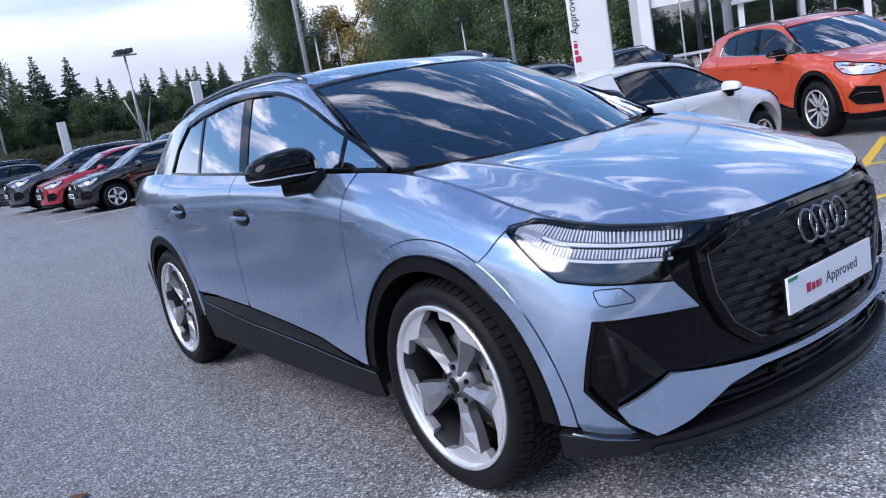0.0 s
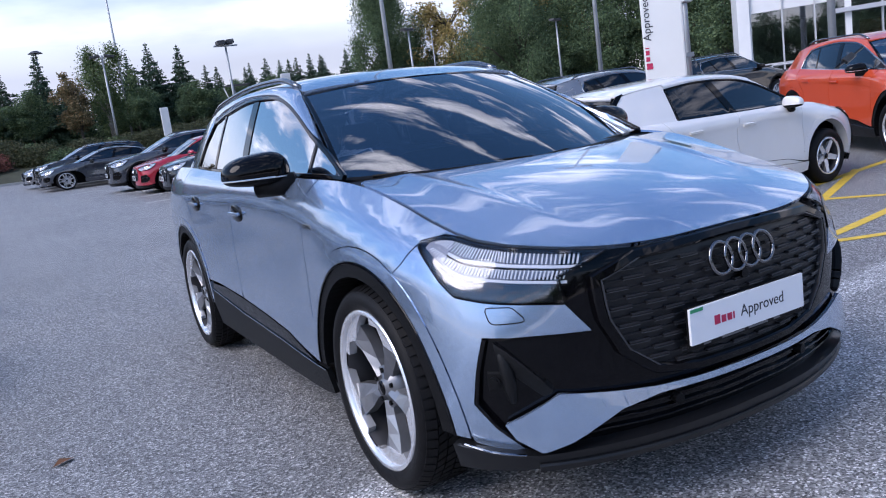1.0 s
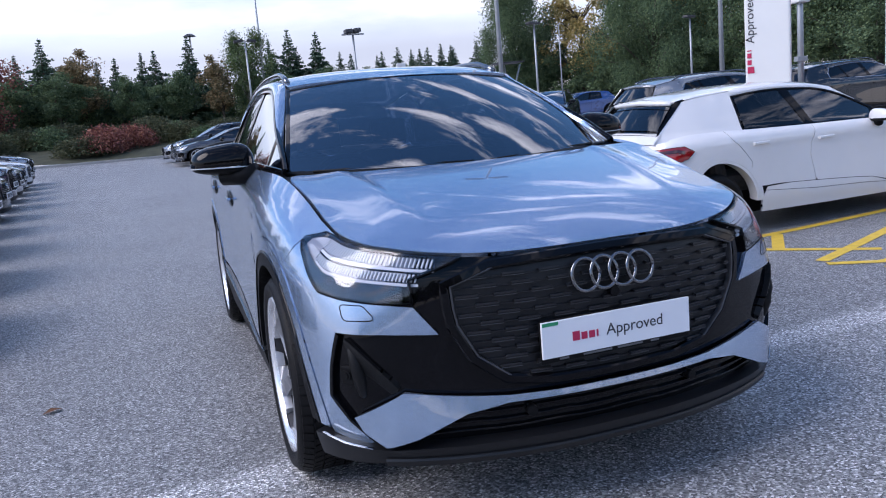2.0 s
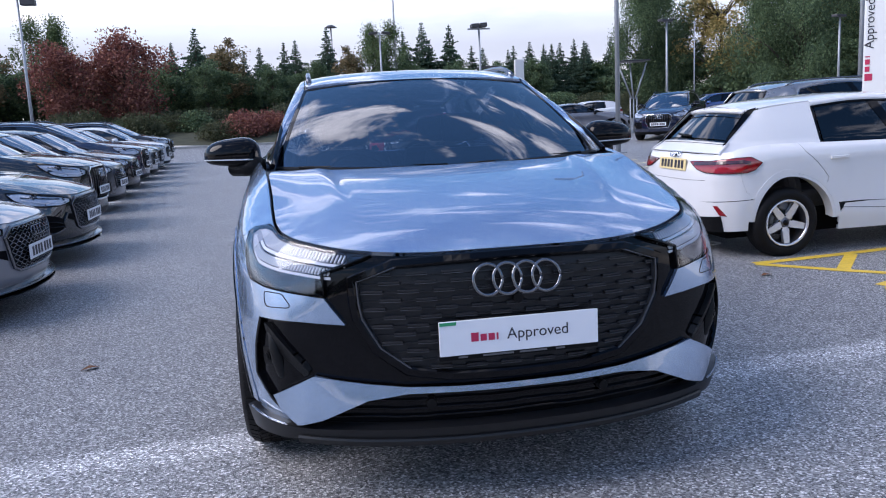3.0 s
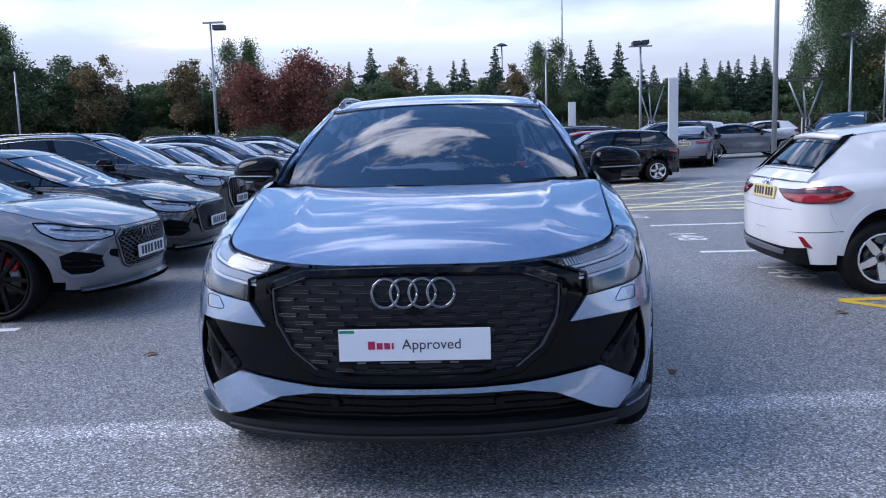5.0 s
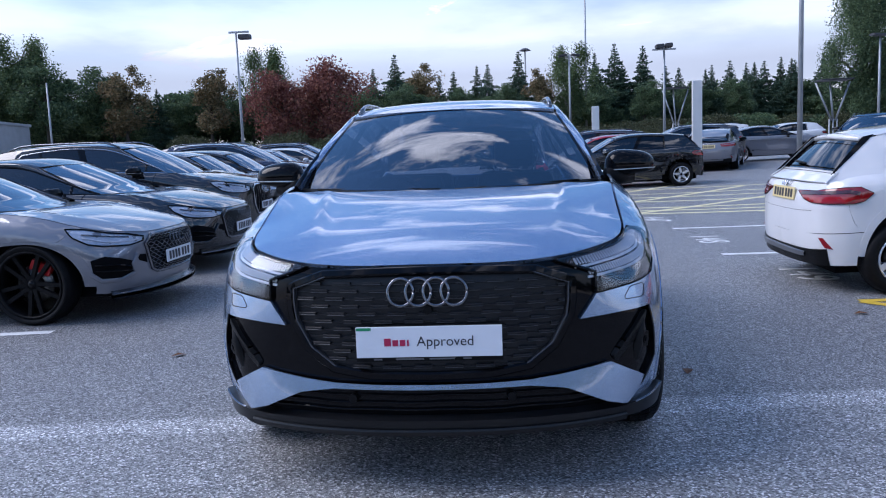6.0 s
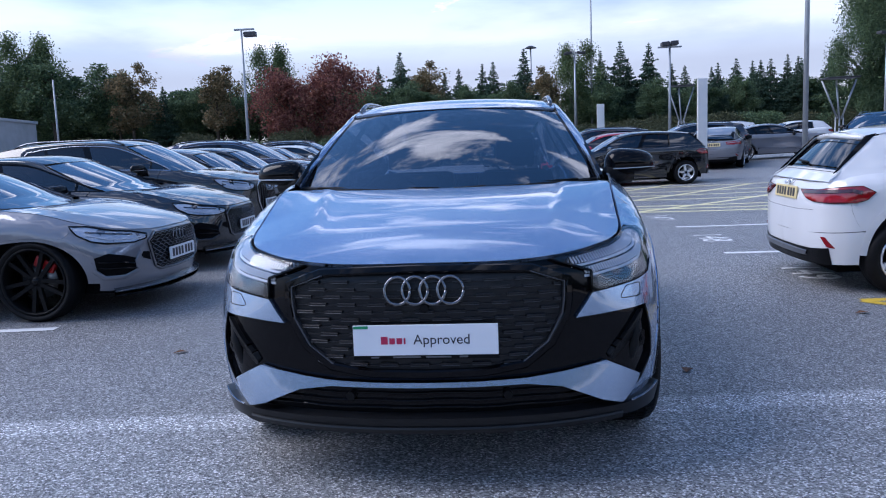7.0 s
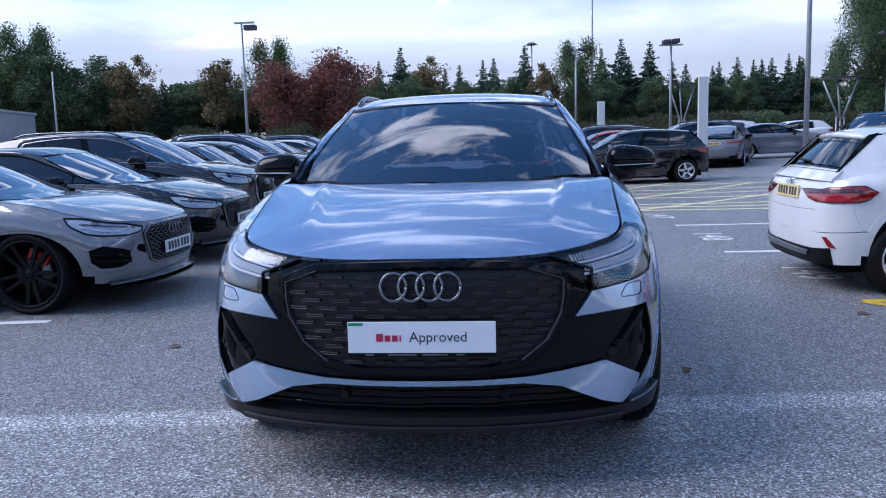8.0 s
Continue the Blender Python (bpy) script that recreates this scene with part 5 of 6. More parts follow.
# ---- parked cars ----
def round_tail_of(W):
    def f(u, z):
        u = np.asarray(u, float)
        over = u > US[-1]
        q = W(np.where(over, 2 * US[-1] - u, u), z)
        q[:, 0] = np.where(over, -q[:, 0], q[:, 0])
        return q
    return f


def parked_car(name, S, paint, r, rim, style, grille, tail_style, rails=False, black_wheels=False, w=.22):
    """A complete parked car on its own base model S."""
    W = S["wrap"]
    car = empty(name)
    hatch = grille == "small"
    body_panels(S, car, paint, .06, paint if not rails else M_GRAIN, rails, None if rails else paint)
    glasshouse(S, car, paint, .07, M_PRIV, M_PSCREEN, M_RING if rails else M_GLOSS, M_PTINT, not hatch)
    interior(S, car)
    wheel(S, car, r, rim, w, style, False, black_wheels)
    door_mirror(S, car, M_GLOSS if grille != "small" else paint, (.965, 1.64, 1.14), .9)
    p = wrap(U_GRID, top_at(U_GRID))
    e = p[p[:, 1] < 1.0][::8]
    lp = [(float(a) - .004, float(b) + .006) for a, b, _ in e] + [(.772, 1.045), (.74, 1.075), (.6, 1.055), (.4, 1.02), (.2, 1.0), (0, .99)]
    patch("bonnet", S["bonnet"], [lp + [(-a, b) for a, b in lp[::-1][1:-1]]], .06, .02, paint, car)
    arch_f = sides(arc(.87, .365, .525, 144, 188, 8))
    nose = [FX(x, .25) for x in (0, .3, .55, .72)] + [FY(.30, .25), FY(.36, .26)] + arch_f[::-1] + sides([(.637, .762), (.612, .814), (.570, .846)]) + [(u, z) for u, z in tops(.535, .15, 12)] + [(float(u), float(top_at(u)) - .004) for u in np.linspace(FX(.42, .85)[0], 0, 6)]
    nose = nose + [(-u, z) for u, z in nose[::-1] if u > 1e-3]
    patch("front_bumper", W, [nose], .06, .012, paint, car)
    gp = {"hex": [(0, .812), (.38, .808), (.475, .72), (.41, .42), (.34, .375), (0, .37)], "small": [(0, .79), (.33, .785), (.41, .70), (.32, .46), (0, .45)], "octo": [(0, .83), (.34, .825), (.42, .77), (.40, .56), (.32, .42), (0, .41)]}[grille]
    go = [FX(a, b) for a, b in gp]
    go = go + [(-u, z) for u, z in go[::-1] if u > 1e-3]
    gr = empty("grille")
    gr.parent = car
    patch("grille_back", W, [go], .07, .012, M_VOID, gr, off=.006)
    ribbon("grille_frame", W, go, .022, M_CHROME if grille == "octo" else M_DCHROME, gr, .0, .018, .05, closed=True)
    zs = [b for a, b in gp][::-1]
    xs = [a for a, b in gp][::-1]
    zz = np.linspace(min(zs) + .03, max(zs) - .03, 9 if grille != "hex" else 13)
    if grille == "octo":
        for x in np.linspace(-.36, .36, 11):
            ribbon("grille_slat", W, [(math.copysign(FX(abs(x), .6)[0], x), .45 + max(0, abs(x) - .28)), (math.copysign(FX(abs(x), .6)[0], x), .80 - max(0, abs(x) - .3) * .4)], .012, M_DCHROME, gr, .004, .014, .1)
    else:
        for i, z in enumerate(zz):
            hw = float(np.interp(z, zs[1:], xs[1:])) - .02
            if grille == "hex":
                uu = np.linspace(-FX(hw, z)[0], FX(hw, z)[0], 2 * int(hw / .035) + 1)
                ribbon("grille_slat", W, [(float(u), z + (.011 if (q + i) % 2 else -.011)) for q, u in enumerate(uu)], .008, M_DCHROME, gr, .004, .016, .2)
            else:
                ribbon("grille_slat", W, [(-FX(hw, z)[0], z), (0, z), (FX(hw, z)[0], z)], .010, M_DCHROME, gr, .004, .014, .06)
    rz_ = (.72 if grille != "octo" else .74)
    rings_badge(W, 0, rz_, .045, .005, M_CHROME if grille != "hex" else M_DCHROME, car, off=.022, n=16)
    number_plate(W, 0, .53, .52, .111, car, True, .03)
    for sgn in (1, -1):
        lampp = [FX(.47, .800), FX(.60, .848), FX(.72, .876), FY(.45, .915), FY(.57, .925), FY(.49, .850), FY(.38, .775), FX(.80, .745), FX(.62, .728), FX(.49, .755)]
        unit = empty("headlight")
        unit.parent = car
        L = [(sgn * u, z) for u, z in lampp]
        patch("lamp_housing", W, [L], .06, .01, M_PLAMP, unit, off=.001)
        ribbon("lamp_rim", W, L, .012, M_GLOSS, unit, .0, .013, .04, closed=True)
        patch("lamp_lens", W, [L], .06, .006, M_LENS, unit, off=.010)
        ribbon("daytime_strip", W, [(sgn * u, z) for u, z in [FX(.52, .785), FX(.62, .77), FX(.78, .79), FY(.43, .85)]], .012, M_DRL, unit, .002, .008, .05)
        ribbon("lamp_shade", W, [(sgn * u, z) for u, z in [FX(.60, .815), FX(.74, .845), FY(.44, .875)]], .014, M_LAMPBLK, unit, .002, .006, .05)
        it = [FX(.60, .545), FX(.72, .60), FX(.82, .64), FY(.36, .60), FY(.35, .47), FX(.83, .40), FX(.72, .39), FX(.62, .43)] if grille == 'hex' else [FX(.58, .58), FX(.80, .61), FY(.31, .50), FX(.79, .42), FX(.55, .40)]
        patch("side_intake", W, [[(sgn * u, z) for u, z in it]], .06, .01, M_VOID, car, off=.005)
        if grille == "hex":
            ribbon("intake_frame", W, [(sgn * u, z) for u, z in [FX(.56, .62), FX(.62, .52), FX(.60, .42), FX(.72, .365), FX(.83, .375), FY(.37, .46)]], .035, paint, car, -.006, .016, .04)
            ribbon("intake_blade", W, [(sgn * u, z) for u, z in [FX(.64, .49), FX(.74, .53), FY(.33, .55)]], .012, M_GLOSS, car, .002, .022, .05)
            ribbon("intake_blade", W, [(sgn * u, z) for u, z in [FX(.64, .45), FX(.76, .47), FY(.33, .49)]], .012, M_GLOSS, car, .002, .022, .05)
            patch("corner_vent", W, [[(sgn * u, z) for u, z in [FX(.47, .60), FX(.57, .615), FX(.545, .54), FX(.46, .50)]]], .05, .01, M_VOID, car, off=.005)
        else:
            ribbon("intake_frame", W, [(sgn * u, z) for u, z in it], .022, M_SATIN, car, -.004, .016, .04, closed=True)
            ribbon("intake_blade", W, [(sgn * u, z) for u, z in [FX(.60, .52), FX(.78, .54), FY(.29, .50)]], .012, M_DCHROME, car, .002, .014, .05)
            ribbon("intake_blade", W, [(sgn * u, z) for u, z in [FX(.56, .41), FX(.78, .43), FY(.30, .52)]], .02, M_GLOSS, car, .002, .015, .05)
        for yh, zh in ((2.32, .955), (3.14, .985)):
            u, z = FY(yh, zh)
            ribbon("door_handle", W, [(sgn * (u - .09), z), (sgn * (u + .09), z)], .028, paint, car, .0, .022, .05)
    lip = [FX(x, .30) for x in (0, .3, .6, .72)] + [FY(.30, .305), FY(.36, .31), FY(.405, .285), FY(.40, .25), FY(.30, .22)] + [FX(x, .215) for x in (.7, .4, 0)]
    if grille != "hex":
        patch("front_lip", W, [lip + [(-u, z) for u, z in lip[::-1] if u > 1e-3]], .06, .03, M_SATIN, car, off=.012)
    else:
        sp = [FX(x, .262) for x in (0, .3, .55, .7, .77)]
        ribbon("splitter", W, [(-u, z) for u, z in sp[::-1][:-1]] + sp, .016, M_DCHROME, car, -.01, .055, .05)
        ribbon("splitter_blade", W, [(-u, z - .035) for u, z in sp[::-1][:-1]] + [(u, z - .035) for u, z in sp], .012, M_GLOSS, car, -.01, .065, .05)
    # tail
    T = round_tail_of(W)
    tg = [RX(0, 1.09), RX(.4, 1.09), RX(.66, 1.09), FY(4.272, 1.14), FY(4.272, .95), FY(4.252, .80), FY(4.202, .70), FY(4.122, .62), RX(.7, .60), RX(.4, .58), RX(0, .58)]
    patch("tailgate", T, [tg + [(2 * US[-1] - u, z) for u, z in tg[::-1]]], .05, .01, paint, car)
    bp = [RX(0, .575), RX(.7, .592), FY(4.14, .612)] + sides(arc(3.634, .365, .52, 28, -6, 8)) + [RX(.7, .30), RX(0, .30)]
    patch("rear_bumper", T, [bp + [(2 * US[-1] - u, z) for u, z in bp[::-1]]], .05, .01, paint, car)
    df = [RX(0, .435), RX(.55, .44), RX(.76, .46), RX(.76, .30), RX(0, .285)]
    patch("diffuser", T, [df + [(2 * US[-1] - u, z) for u, z in df[::-1]]], .06, .01, M_SATIN, car, off=.008)
    mid = US[-1]
    dk = [RX(0, .385), RX(.5, .39), RX(.70, .405)]
    ribbon("diffuser_strip", T, dk + [(2 * mid - u, z) for u, z in dk[::-1]][1:], .045, M_ALLOYD, car, .006, .020, .05, label="grey strip along the diffuser")
    for sgn in (1, -1):
        if tail_style == "arrow":
            tl = [RX(.33, 1.000), RX(.50, 1.006), RX(.64, 1.010), RX(.72, 1.030), FY(4.27, 1.050), FY(4.13, 1.052), FY(4.00, .985), FY(4.10, .905), FY(4.20, .880), RX(.78, .872), RX(.60, .880), RX(.48, .910)]
        else:
            tl = [RX(.42, 1.03), RX(.66, 1.04), FY(4.28, 1.06), FY(4.2, 1.0), FY(4.3, .94), RX(.62, .93), RX(.45, .945)]
        L = [(u if sgn > 0 else 2 * mid - u, z) for u, z in tl]
        unit = empty("tail_light")
        unit.parent = car
        tagged(unit, "red tail light cluster")
        patch("lamp_body", T, [L], .05, .012, M_TAIL, unit, off=.010)
        i0 = [RX(.46, .995), RX(.62, 1.0), FY(4.33, 1.03), FY(4.27, 1.05)]
        if hatch:
            lowp = [RX(.44, .935), RX(.62, .945), FY(4.28, .955), FY(4.20, .93), FY(4.26, .895), RX(.72, .885), RX(.56, .90)]
            patch("lower_lens", T, [[(u if sgn > 0 else 2 * mid - u, z) for u, z in lowp]], .05, .008, M_TAILP, unit, off=.014)
            ribbon("dark_band", T, [(u if sgn > 0 else 2 * mid - u, z) for u, z in [RX(.42, .975), RX(.60, .985), FY(4.24, 1.005), FY(4.15, .985)]], .030, M_TAILD, unit, .008, .0155, .04)
            ribbon("lamp_edge", T, [(u if sgn > 0 else 2 * mid - u, z) for u, z in tl], .005, M_VOID, unit, .004, .011, .04, closed=True)
        else:
            ribbon("lamp_strip", T, [(u if sgn > 0 else 2 * mid - u, z) for u, z in i0], .014, M_LAMPIN, unit, .008, .016, .05)
        rf = [RX(.70, .56), RX(.74, .56), RX(.80, .46), RX(.75, .47)]
        patch("reflector", T, [[(u if sgn > 0 else 2 * mid - u, z) for u, z in rf]], .05, .01, M_TAIL, car, off=.006)
    number_plate(T, mid, .955, .52, .111, car, False, .014)
    ribbon("tailgate_gap", T, [RX(.60, .80), RX(.3, .79), (mid, .788), (2 * mid - RX(.3, .79)[0], .79), (2 * mid - RX(.60, .80)[0], .80)], .003, M_SATIN, car, -.001, .0012, .05)
    rings_badge(T, mid, 1.07, .036, .004, M_CHROME, car, off=.012, n=16)
    a = S["back"](np.array([-.92, 0, .92]), np.array([1.0, 1.0, 1.0]))
    bm = bmesh.new()
    tube("", [Vector(q) + Vector((0, .03, -.012)) for q in a], [.022, .028, .022], None, bm=bm, seg=8)
    part("roof_spoiler", bm, paint, car, smooth=True)
    ribbon("rear_window_frame", S["back"], [(-.96, .26 if hatch else 0.0), (-.96, .97), (.96, .97), (.96, .26 if hatch else 0.0)], .05, M_GLOSS, car, -.01, .004, .08, closed=True)
    if hatch:
        # black window surround, widened to put in the spoiler's shade on the glass
        ribbon("spoiler_shade", S["back"], [(-.99, .90), (0, .91), (.99, .90)], .10, M_GLOSS, car, -.006, .012, .08, label="gloss black strip under the spoiler")
        patch("rear_pillar_trim", S["flank"], [[(4.36, 1.20), (4.31, 1.215), (3.80, 1.512), (3.93, 1.495)]], .05, .006, M_GLOSS, car, mirror=True, off=.004, flip=1, label="gloss black corner trim")
    b = S["back"](np.array([-.02, .5]), np.array([.33, .38] if hatch else [.09, .16]))
    tube("rear_wiper", [Vector(q) + Vector((0, .018, .012)) for q in b], .011, M_SATIN, car, seg=6)
    if rails:
        for sgn in (1, -1):
            pts = [S["own"](np.array([(sgn * (.575 - .012 * t), 2.0 + 1.8 * t, float(S["roof_z"](.575, 2.0 + 1.8 * t)) + .01 + .034 * min(1, 9 * t, 9 * (1 - t)))]))[0] for t in np.linspace(0, 1, 18)]
            tube("roof_rail", pts, .015, M_DCHROME, car, seg=6)
    return car


M_BASE = paint_mat("base_coat", (.2, .2, .2))
COUPE = make_model([(0, 0), (.87, .89), (1.1, 1.30), (1.86, 2.10), (3.634, 3.66), (4.62, 4.72)], [(0, 0), (.365, .345), (.853, .715), (1.08, .925), (1.2, 1.0), (1.6, 1.375)], 1.0,
                   [(1.86, 1.51), (2.2, 1.585), (2.6, 1.605), (3.1, 1.57), (3.6, 1.475), (4.02, 1.345)], (4.43, 1.16))
SUV = make_model([(0, 0), (.87, .91), (1.1, 1.14), (3.634, 3.59), (4.62, 4.485)], [(0, 0), (.365, .365), (.853, .885), (1.08, 1.065), (1.6, 1.57)], .99,
                 [(1.86, 1.51), (2.1, 1.566), (2.6, 1.606), (3.2, 1.60), (3.8, 1.555), (4.14, 1.50)], (4.45, 1.15))
HATCH = make_model([(0, 0), (.87, .80), (1.1, 1.0), (1.9, 1.68), (3.634, 3.363), (4.62, 4.03)], [(0, 0), (.365, .31), (.853, .755), (1.08, .925), (1.2, 1.0), (1.6, 1.405)], .933,
                   [(1.86, 1.51), (2.2, 1.575), (2.6, 1.60), (3.2, 1.588), (3.6, 1.558), (3.90, 1.525)], (4.47, 1.13), back_hw=.69)

KINDS = {
    "coupe": (COUPE, .345, .278, "twin", "hex", "slim", False, False, .245),
    "coupe_dark": (COUPE, .345, .280, "twin", "hex", "slim", False, True, .245),
    "suv": (SUV, .365, .25, "twin", "octo", "slim", True, False, .235),
    "hatch": (HATCH, .308, .205, "five", "small", "arrow", False, False, .215),
}
made_kinds = {}


def park(kind, colour, name, x, y, rz, label):
    """Puts a car of that kind with the middle of its nose at (x, y), turned by rz."""
    S, r, rim, style, grille, tail, rails, black, w = KINDS[kind]
    d = Vector((math.sin(radians(rz)), -math.cos(radians(rz)), 0))
    L = S["axle"][1] * .5 + S["axle"][0] * .5
    c = Vector((x, y, 0)) - d * L
    m = on_ground(c.x, c.y, rz) @ Matrix.Translation((0, -L, 0))
    if kind not in made_kinds:
        car = made_kinds[kind] = parked_car(name, S, M_BASE, r, rim, style, grille, tail, rails, black, w)
        car.matrix_basis = m
    else:
        car = copy_thing(made_kinds[kind], m)
        car.name = name
    for o in car.children_recursive:
        if o.data and o.material_slots and o.material_slots[0].material is not None and o.data.materials[0] == M_BASE:
            o.material_slots[0].link = "OBJECT"
            o.material_slots[0].material = M_PAINT[colour]
    tagged(car, label, "car", "parked cars")
    return car


park("coupe_dark", "grey", "coupe", -2.72, 4.20, 90, "plain grey coupe with black wheels parked in a bay")
park("coupe", "black", "coupe", -2.92, 6.62, 90, "shiny black coupe parked beside a grey coupe")
park("suv", "black", "suv", -3.38, 9.08, 90, "black SUV with bright grille parked in a row")
park("hatch", "dark grey", "hatchback", -3.66, 11.55, 90, "dark grey hatchback parked in a row")
park("hatch", "black", "hatchback", -3.90, 14.0, 90, "black hatchback parked in a row of cars")
park("suv", "navy", "suv", -4.15, 16.45, 90, "dark navy SUV parked in a row")
park("hatch", "silver", "hatchback", -4.40, 18.9, 90, "silver hatchback parked in a row of cars")
park("coupe", "navy", "coupe", -4.65, 21.3, 90, "dark navy coupe parked in a row")
park("hatch", "white", "hatchback", -4.85, 23.8, 90, "white hatchback near the end of a row")
park("suv", "black", "suv", -5.1, 26.2, 90, "black SUV at the end of a row")
park("hatch", "white", "hatchback", 6.86, 4.60, 90, "white hatchback with red tail lights beside yellow hatching")
park("suv", "orange", "suv", 8.04, 2.72, -30, "bright orange SUV with black roof rails and silver wheels")
park("suv", "silver", "suv", 11.2, 10.2, 90, "silver SUV with roof rails behind a white pylon")
park("suv", "black", "suv", 17.4, 12.9, 90, "black SUV parked near the showroom")
park("coupe", "silver", "coupe", 14.0, 5.2, 200, "pale silver car parked near the showroom")
park("hatch", "black", "hatchback", 1.54, 18.47, -90, "black hatchback with silver wheels beside hatched lines")
park("hatch", "red", "hatchback", 1.25, 20.9, -90, "bright red hatchback between dark cars")
park("suv", "dark grey", "suv", .85, 23.4, -90, "dark grey SUV next to a red hatchback")
park("coupe", "dark grey", "coupe", -.70, 30.5, -90, "dark grey coupe near the kerb")
park("suv", "black", "suv", -.75, 33.0, -90, "black SUV parked behind a grey coupe")
park("coupe", "silver", "coupe", -1.1, 35.6, -90, "silver coupe parked near the kerb")
park("coupe", "grey", "coupe", 8.6, 27.6, 160, "plain grey coupe with yellow rear plate")
park("coupe", "grey", "coupe", 13.2, 29.2, 92, "plain grey coupe standing across the bays")
park("suv", "navy", "suv", 10.9, 21.5, -38, "dark navy SUV facing the open tarmac")
park("suv", "white", "suv", 8.2, 36.5, -90, "white SUV parked at the back of the car park")
park("hatch", "white", "hatchback", 12.6, 38.0, -90, "white hatchback parked at the back")
park("hatch", "blue", "hatchback", 17.5, 33.5, -90, "blue hatchback parked at the back")
park("suv", "dark grey", "suv", 4.8, 27.0, -90, "dark grey SUV parked at the back")


# ---- posts, sign pylon, showroom ----
M_POLE = mat("galvanised_pole", (.36, .38, .40), .45, .5, 0, .15, 5)
M_LAMPHEAD = mat("dark_lamp_head", (.06, .06, .065), .5, .2)
M_WHITEPANEL = mat("white_sign_panel", (.72, .73, .72), .35, 0, .2, .04, 2)
M_WHITEWALL = mat("white_cladding", (.74, .75, .76), .45, 0, 0, .06, 1.5)
M_FRAME = mat("pale_metal_frame", (.55, .56, .58), .4, .4, 0, .05)
M_SHOP = mat("showroom_interior", (.52, .50, .47), .8, 0, 0, .4, .5)
# upper-storey glass: the sky's reflection is put into a pale opaque colour
M_SKYPANE = mat("pale_glazed_panel", (.62, .62, .66), .12, 0, .6, .06, 1.2)
M_DOORW = mat("oak_door", (.30, .18, .08), .5, 0, 0, .3, 3)
M_SHOPGLASS = glass_mat("showroom_glass", (.70, .74, .76), .35)


def lamp_post(x, y, top, head, r=.07, rz=0.0):
    p = empty("lamp_post", on_ground(x, y, rz), "tall galvanised lamp post with dark lamp heads", "lamp post", "car park lamp posts")
    p.matrix_world = pose(x, y, float(ground_z(x, y)), 0, 0, rz)
    h = top - float(ground_z(x, y))
    tube("pole", [(0, 0, -.3), (0, 0, h * .5), (0, 0, h)], [r, r * .8, r * .6], M_POLE, p, seg=12)
    box("base_plate", -.18, -.18, -.02, .18, .18, .03, M_POLE, p)
    if head == "side":
        box("arm", -.3, -.04, h - .05, .55, .04, h + .02, M_POLE, p)
        box("lamp_head", .12, -.16, h - .32, .62, .16, h - .12, M_LAMPHEAD, p, "", .03)
    elif head == "cluster":
        for a, b in ((-.36, -.03), (.03, .34)):
            box("lamp_head", a, -.22, h - .10, b, .22, h + .08, M_LAMPHEAD, p, "", .03, pose(0, 0, h, 0, -4, 0) @ pose(0, 0, -h))
        box("arm", -.5, -.05, h - .18, .5, .05, h - .12, M_POLE, p)
    elif head == "disc":
        bm = bmesh.new()
        bmesh.ops.create_cone(bm, cap_ends=True, segments=24, radius1=.62, radius2=.25, depth=.22, matrix=pose(0, 0, h))
        part("lamp_head", bm, M_LAMPHEAD, p)
    elif head == "twin":
        for s in (-1, 1):
            box("lamp_head", s * .15, -.2, h - .1, s * .75, .2, h + .06, M_LAMPHEAD, p, "", .03, pose(0, 0, h, 0, s * 8, 0) @ pose(0, 0, -h))
        box("arm", -.5, -.03, h - .16, .5, .03, h - .1, M_POLE, p)
    elif head == "flat":
        box("lamp_head", -.45, -.15, h - .05, .30, .15, h + .06, M_LAMPHEAD, p, "", .02, pose(0, 0, 0, 0, 0, 20))
    return p


lamp_post(7.42, 31.8, 5.86, "cluster")
lamp_post(17.0, 33.1, 6.05, "flat")
lamp_post(25.1, 31.5, 5.85, "flat")
lamp_post(-10.6, 29.3, 6.95, "side")
lamp_post(2.96, 76.5, 12.2, "disc", .12)
lamp_post(7.80, 17.5, 9.5, "twin", .07)
lamp_post(14.1, 16.2, 9.0, "twin", .075)
lamp_post(5.2, 52.5, 8.4, "twin", .09)
lamp_post(6.95, 58.0, 16.0, "none", .09)
lamp_post(-25.5, 40.0, 6.6, "none", .07)
lamp_post(20.0, 36.0, 6.4, "none", .04)


def sign_post(x, y, top, w, d, rz=0.0):
    h = top - float(ground_z(x, y))
    p = empty("sign_post", None, "plain pale totem post standing on the tarmac", "sign post", "totem posts")
    p.matrix_world = pose(x, y, float(ground_z(x, y)), 0, 0, rz)
    box("totem", -w / 2, -d / 2, -.2, w / 2, d / 2, h, M_WHITEPANEL, p, "", .02)
    box("foot", -w / 2 - .05, -d / 2 - .05, -.02, w / 2 + .05, d / 2 + .05, .04, M_POLE, p, "", .01)


sign_post(6.38, 22.0, 3.44, .30, .12)
sign_post(4.46, 31.9, 3.42, .32, .12)


def branching_mast(x, y, top):
    """A forked metal mast that carries a flat panel."""
    p = empty("branching_mast", None, "forked metal mast with a dark flat panel", "mast", "forked masts")
    p.matrix_world = pose(x, y, float(ground_z(x, y)))
    h = top - float(ground_z(x, y))
    for a in (-.14, 0, .14):
        tube("stem", [(a, 0, -.2), (a, 0, h * .5)], .03, M_POLE, p, seg=8)
    for a in (-.62, -.1, .62):
        tube("branch", [(a * .12, 0, h * .48), (a, .1, h - .1)], .035, M_POLE, p, seg=8)
    box("panel", -.58, -.40, h - .05, .58, .40, h, M_LAMPHEAD, p, "dark flat panel", .02)


branching_mast(8.95, 36.5, 4.45)
branching_mast(12.75, 27.5, 3.75)


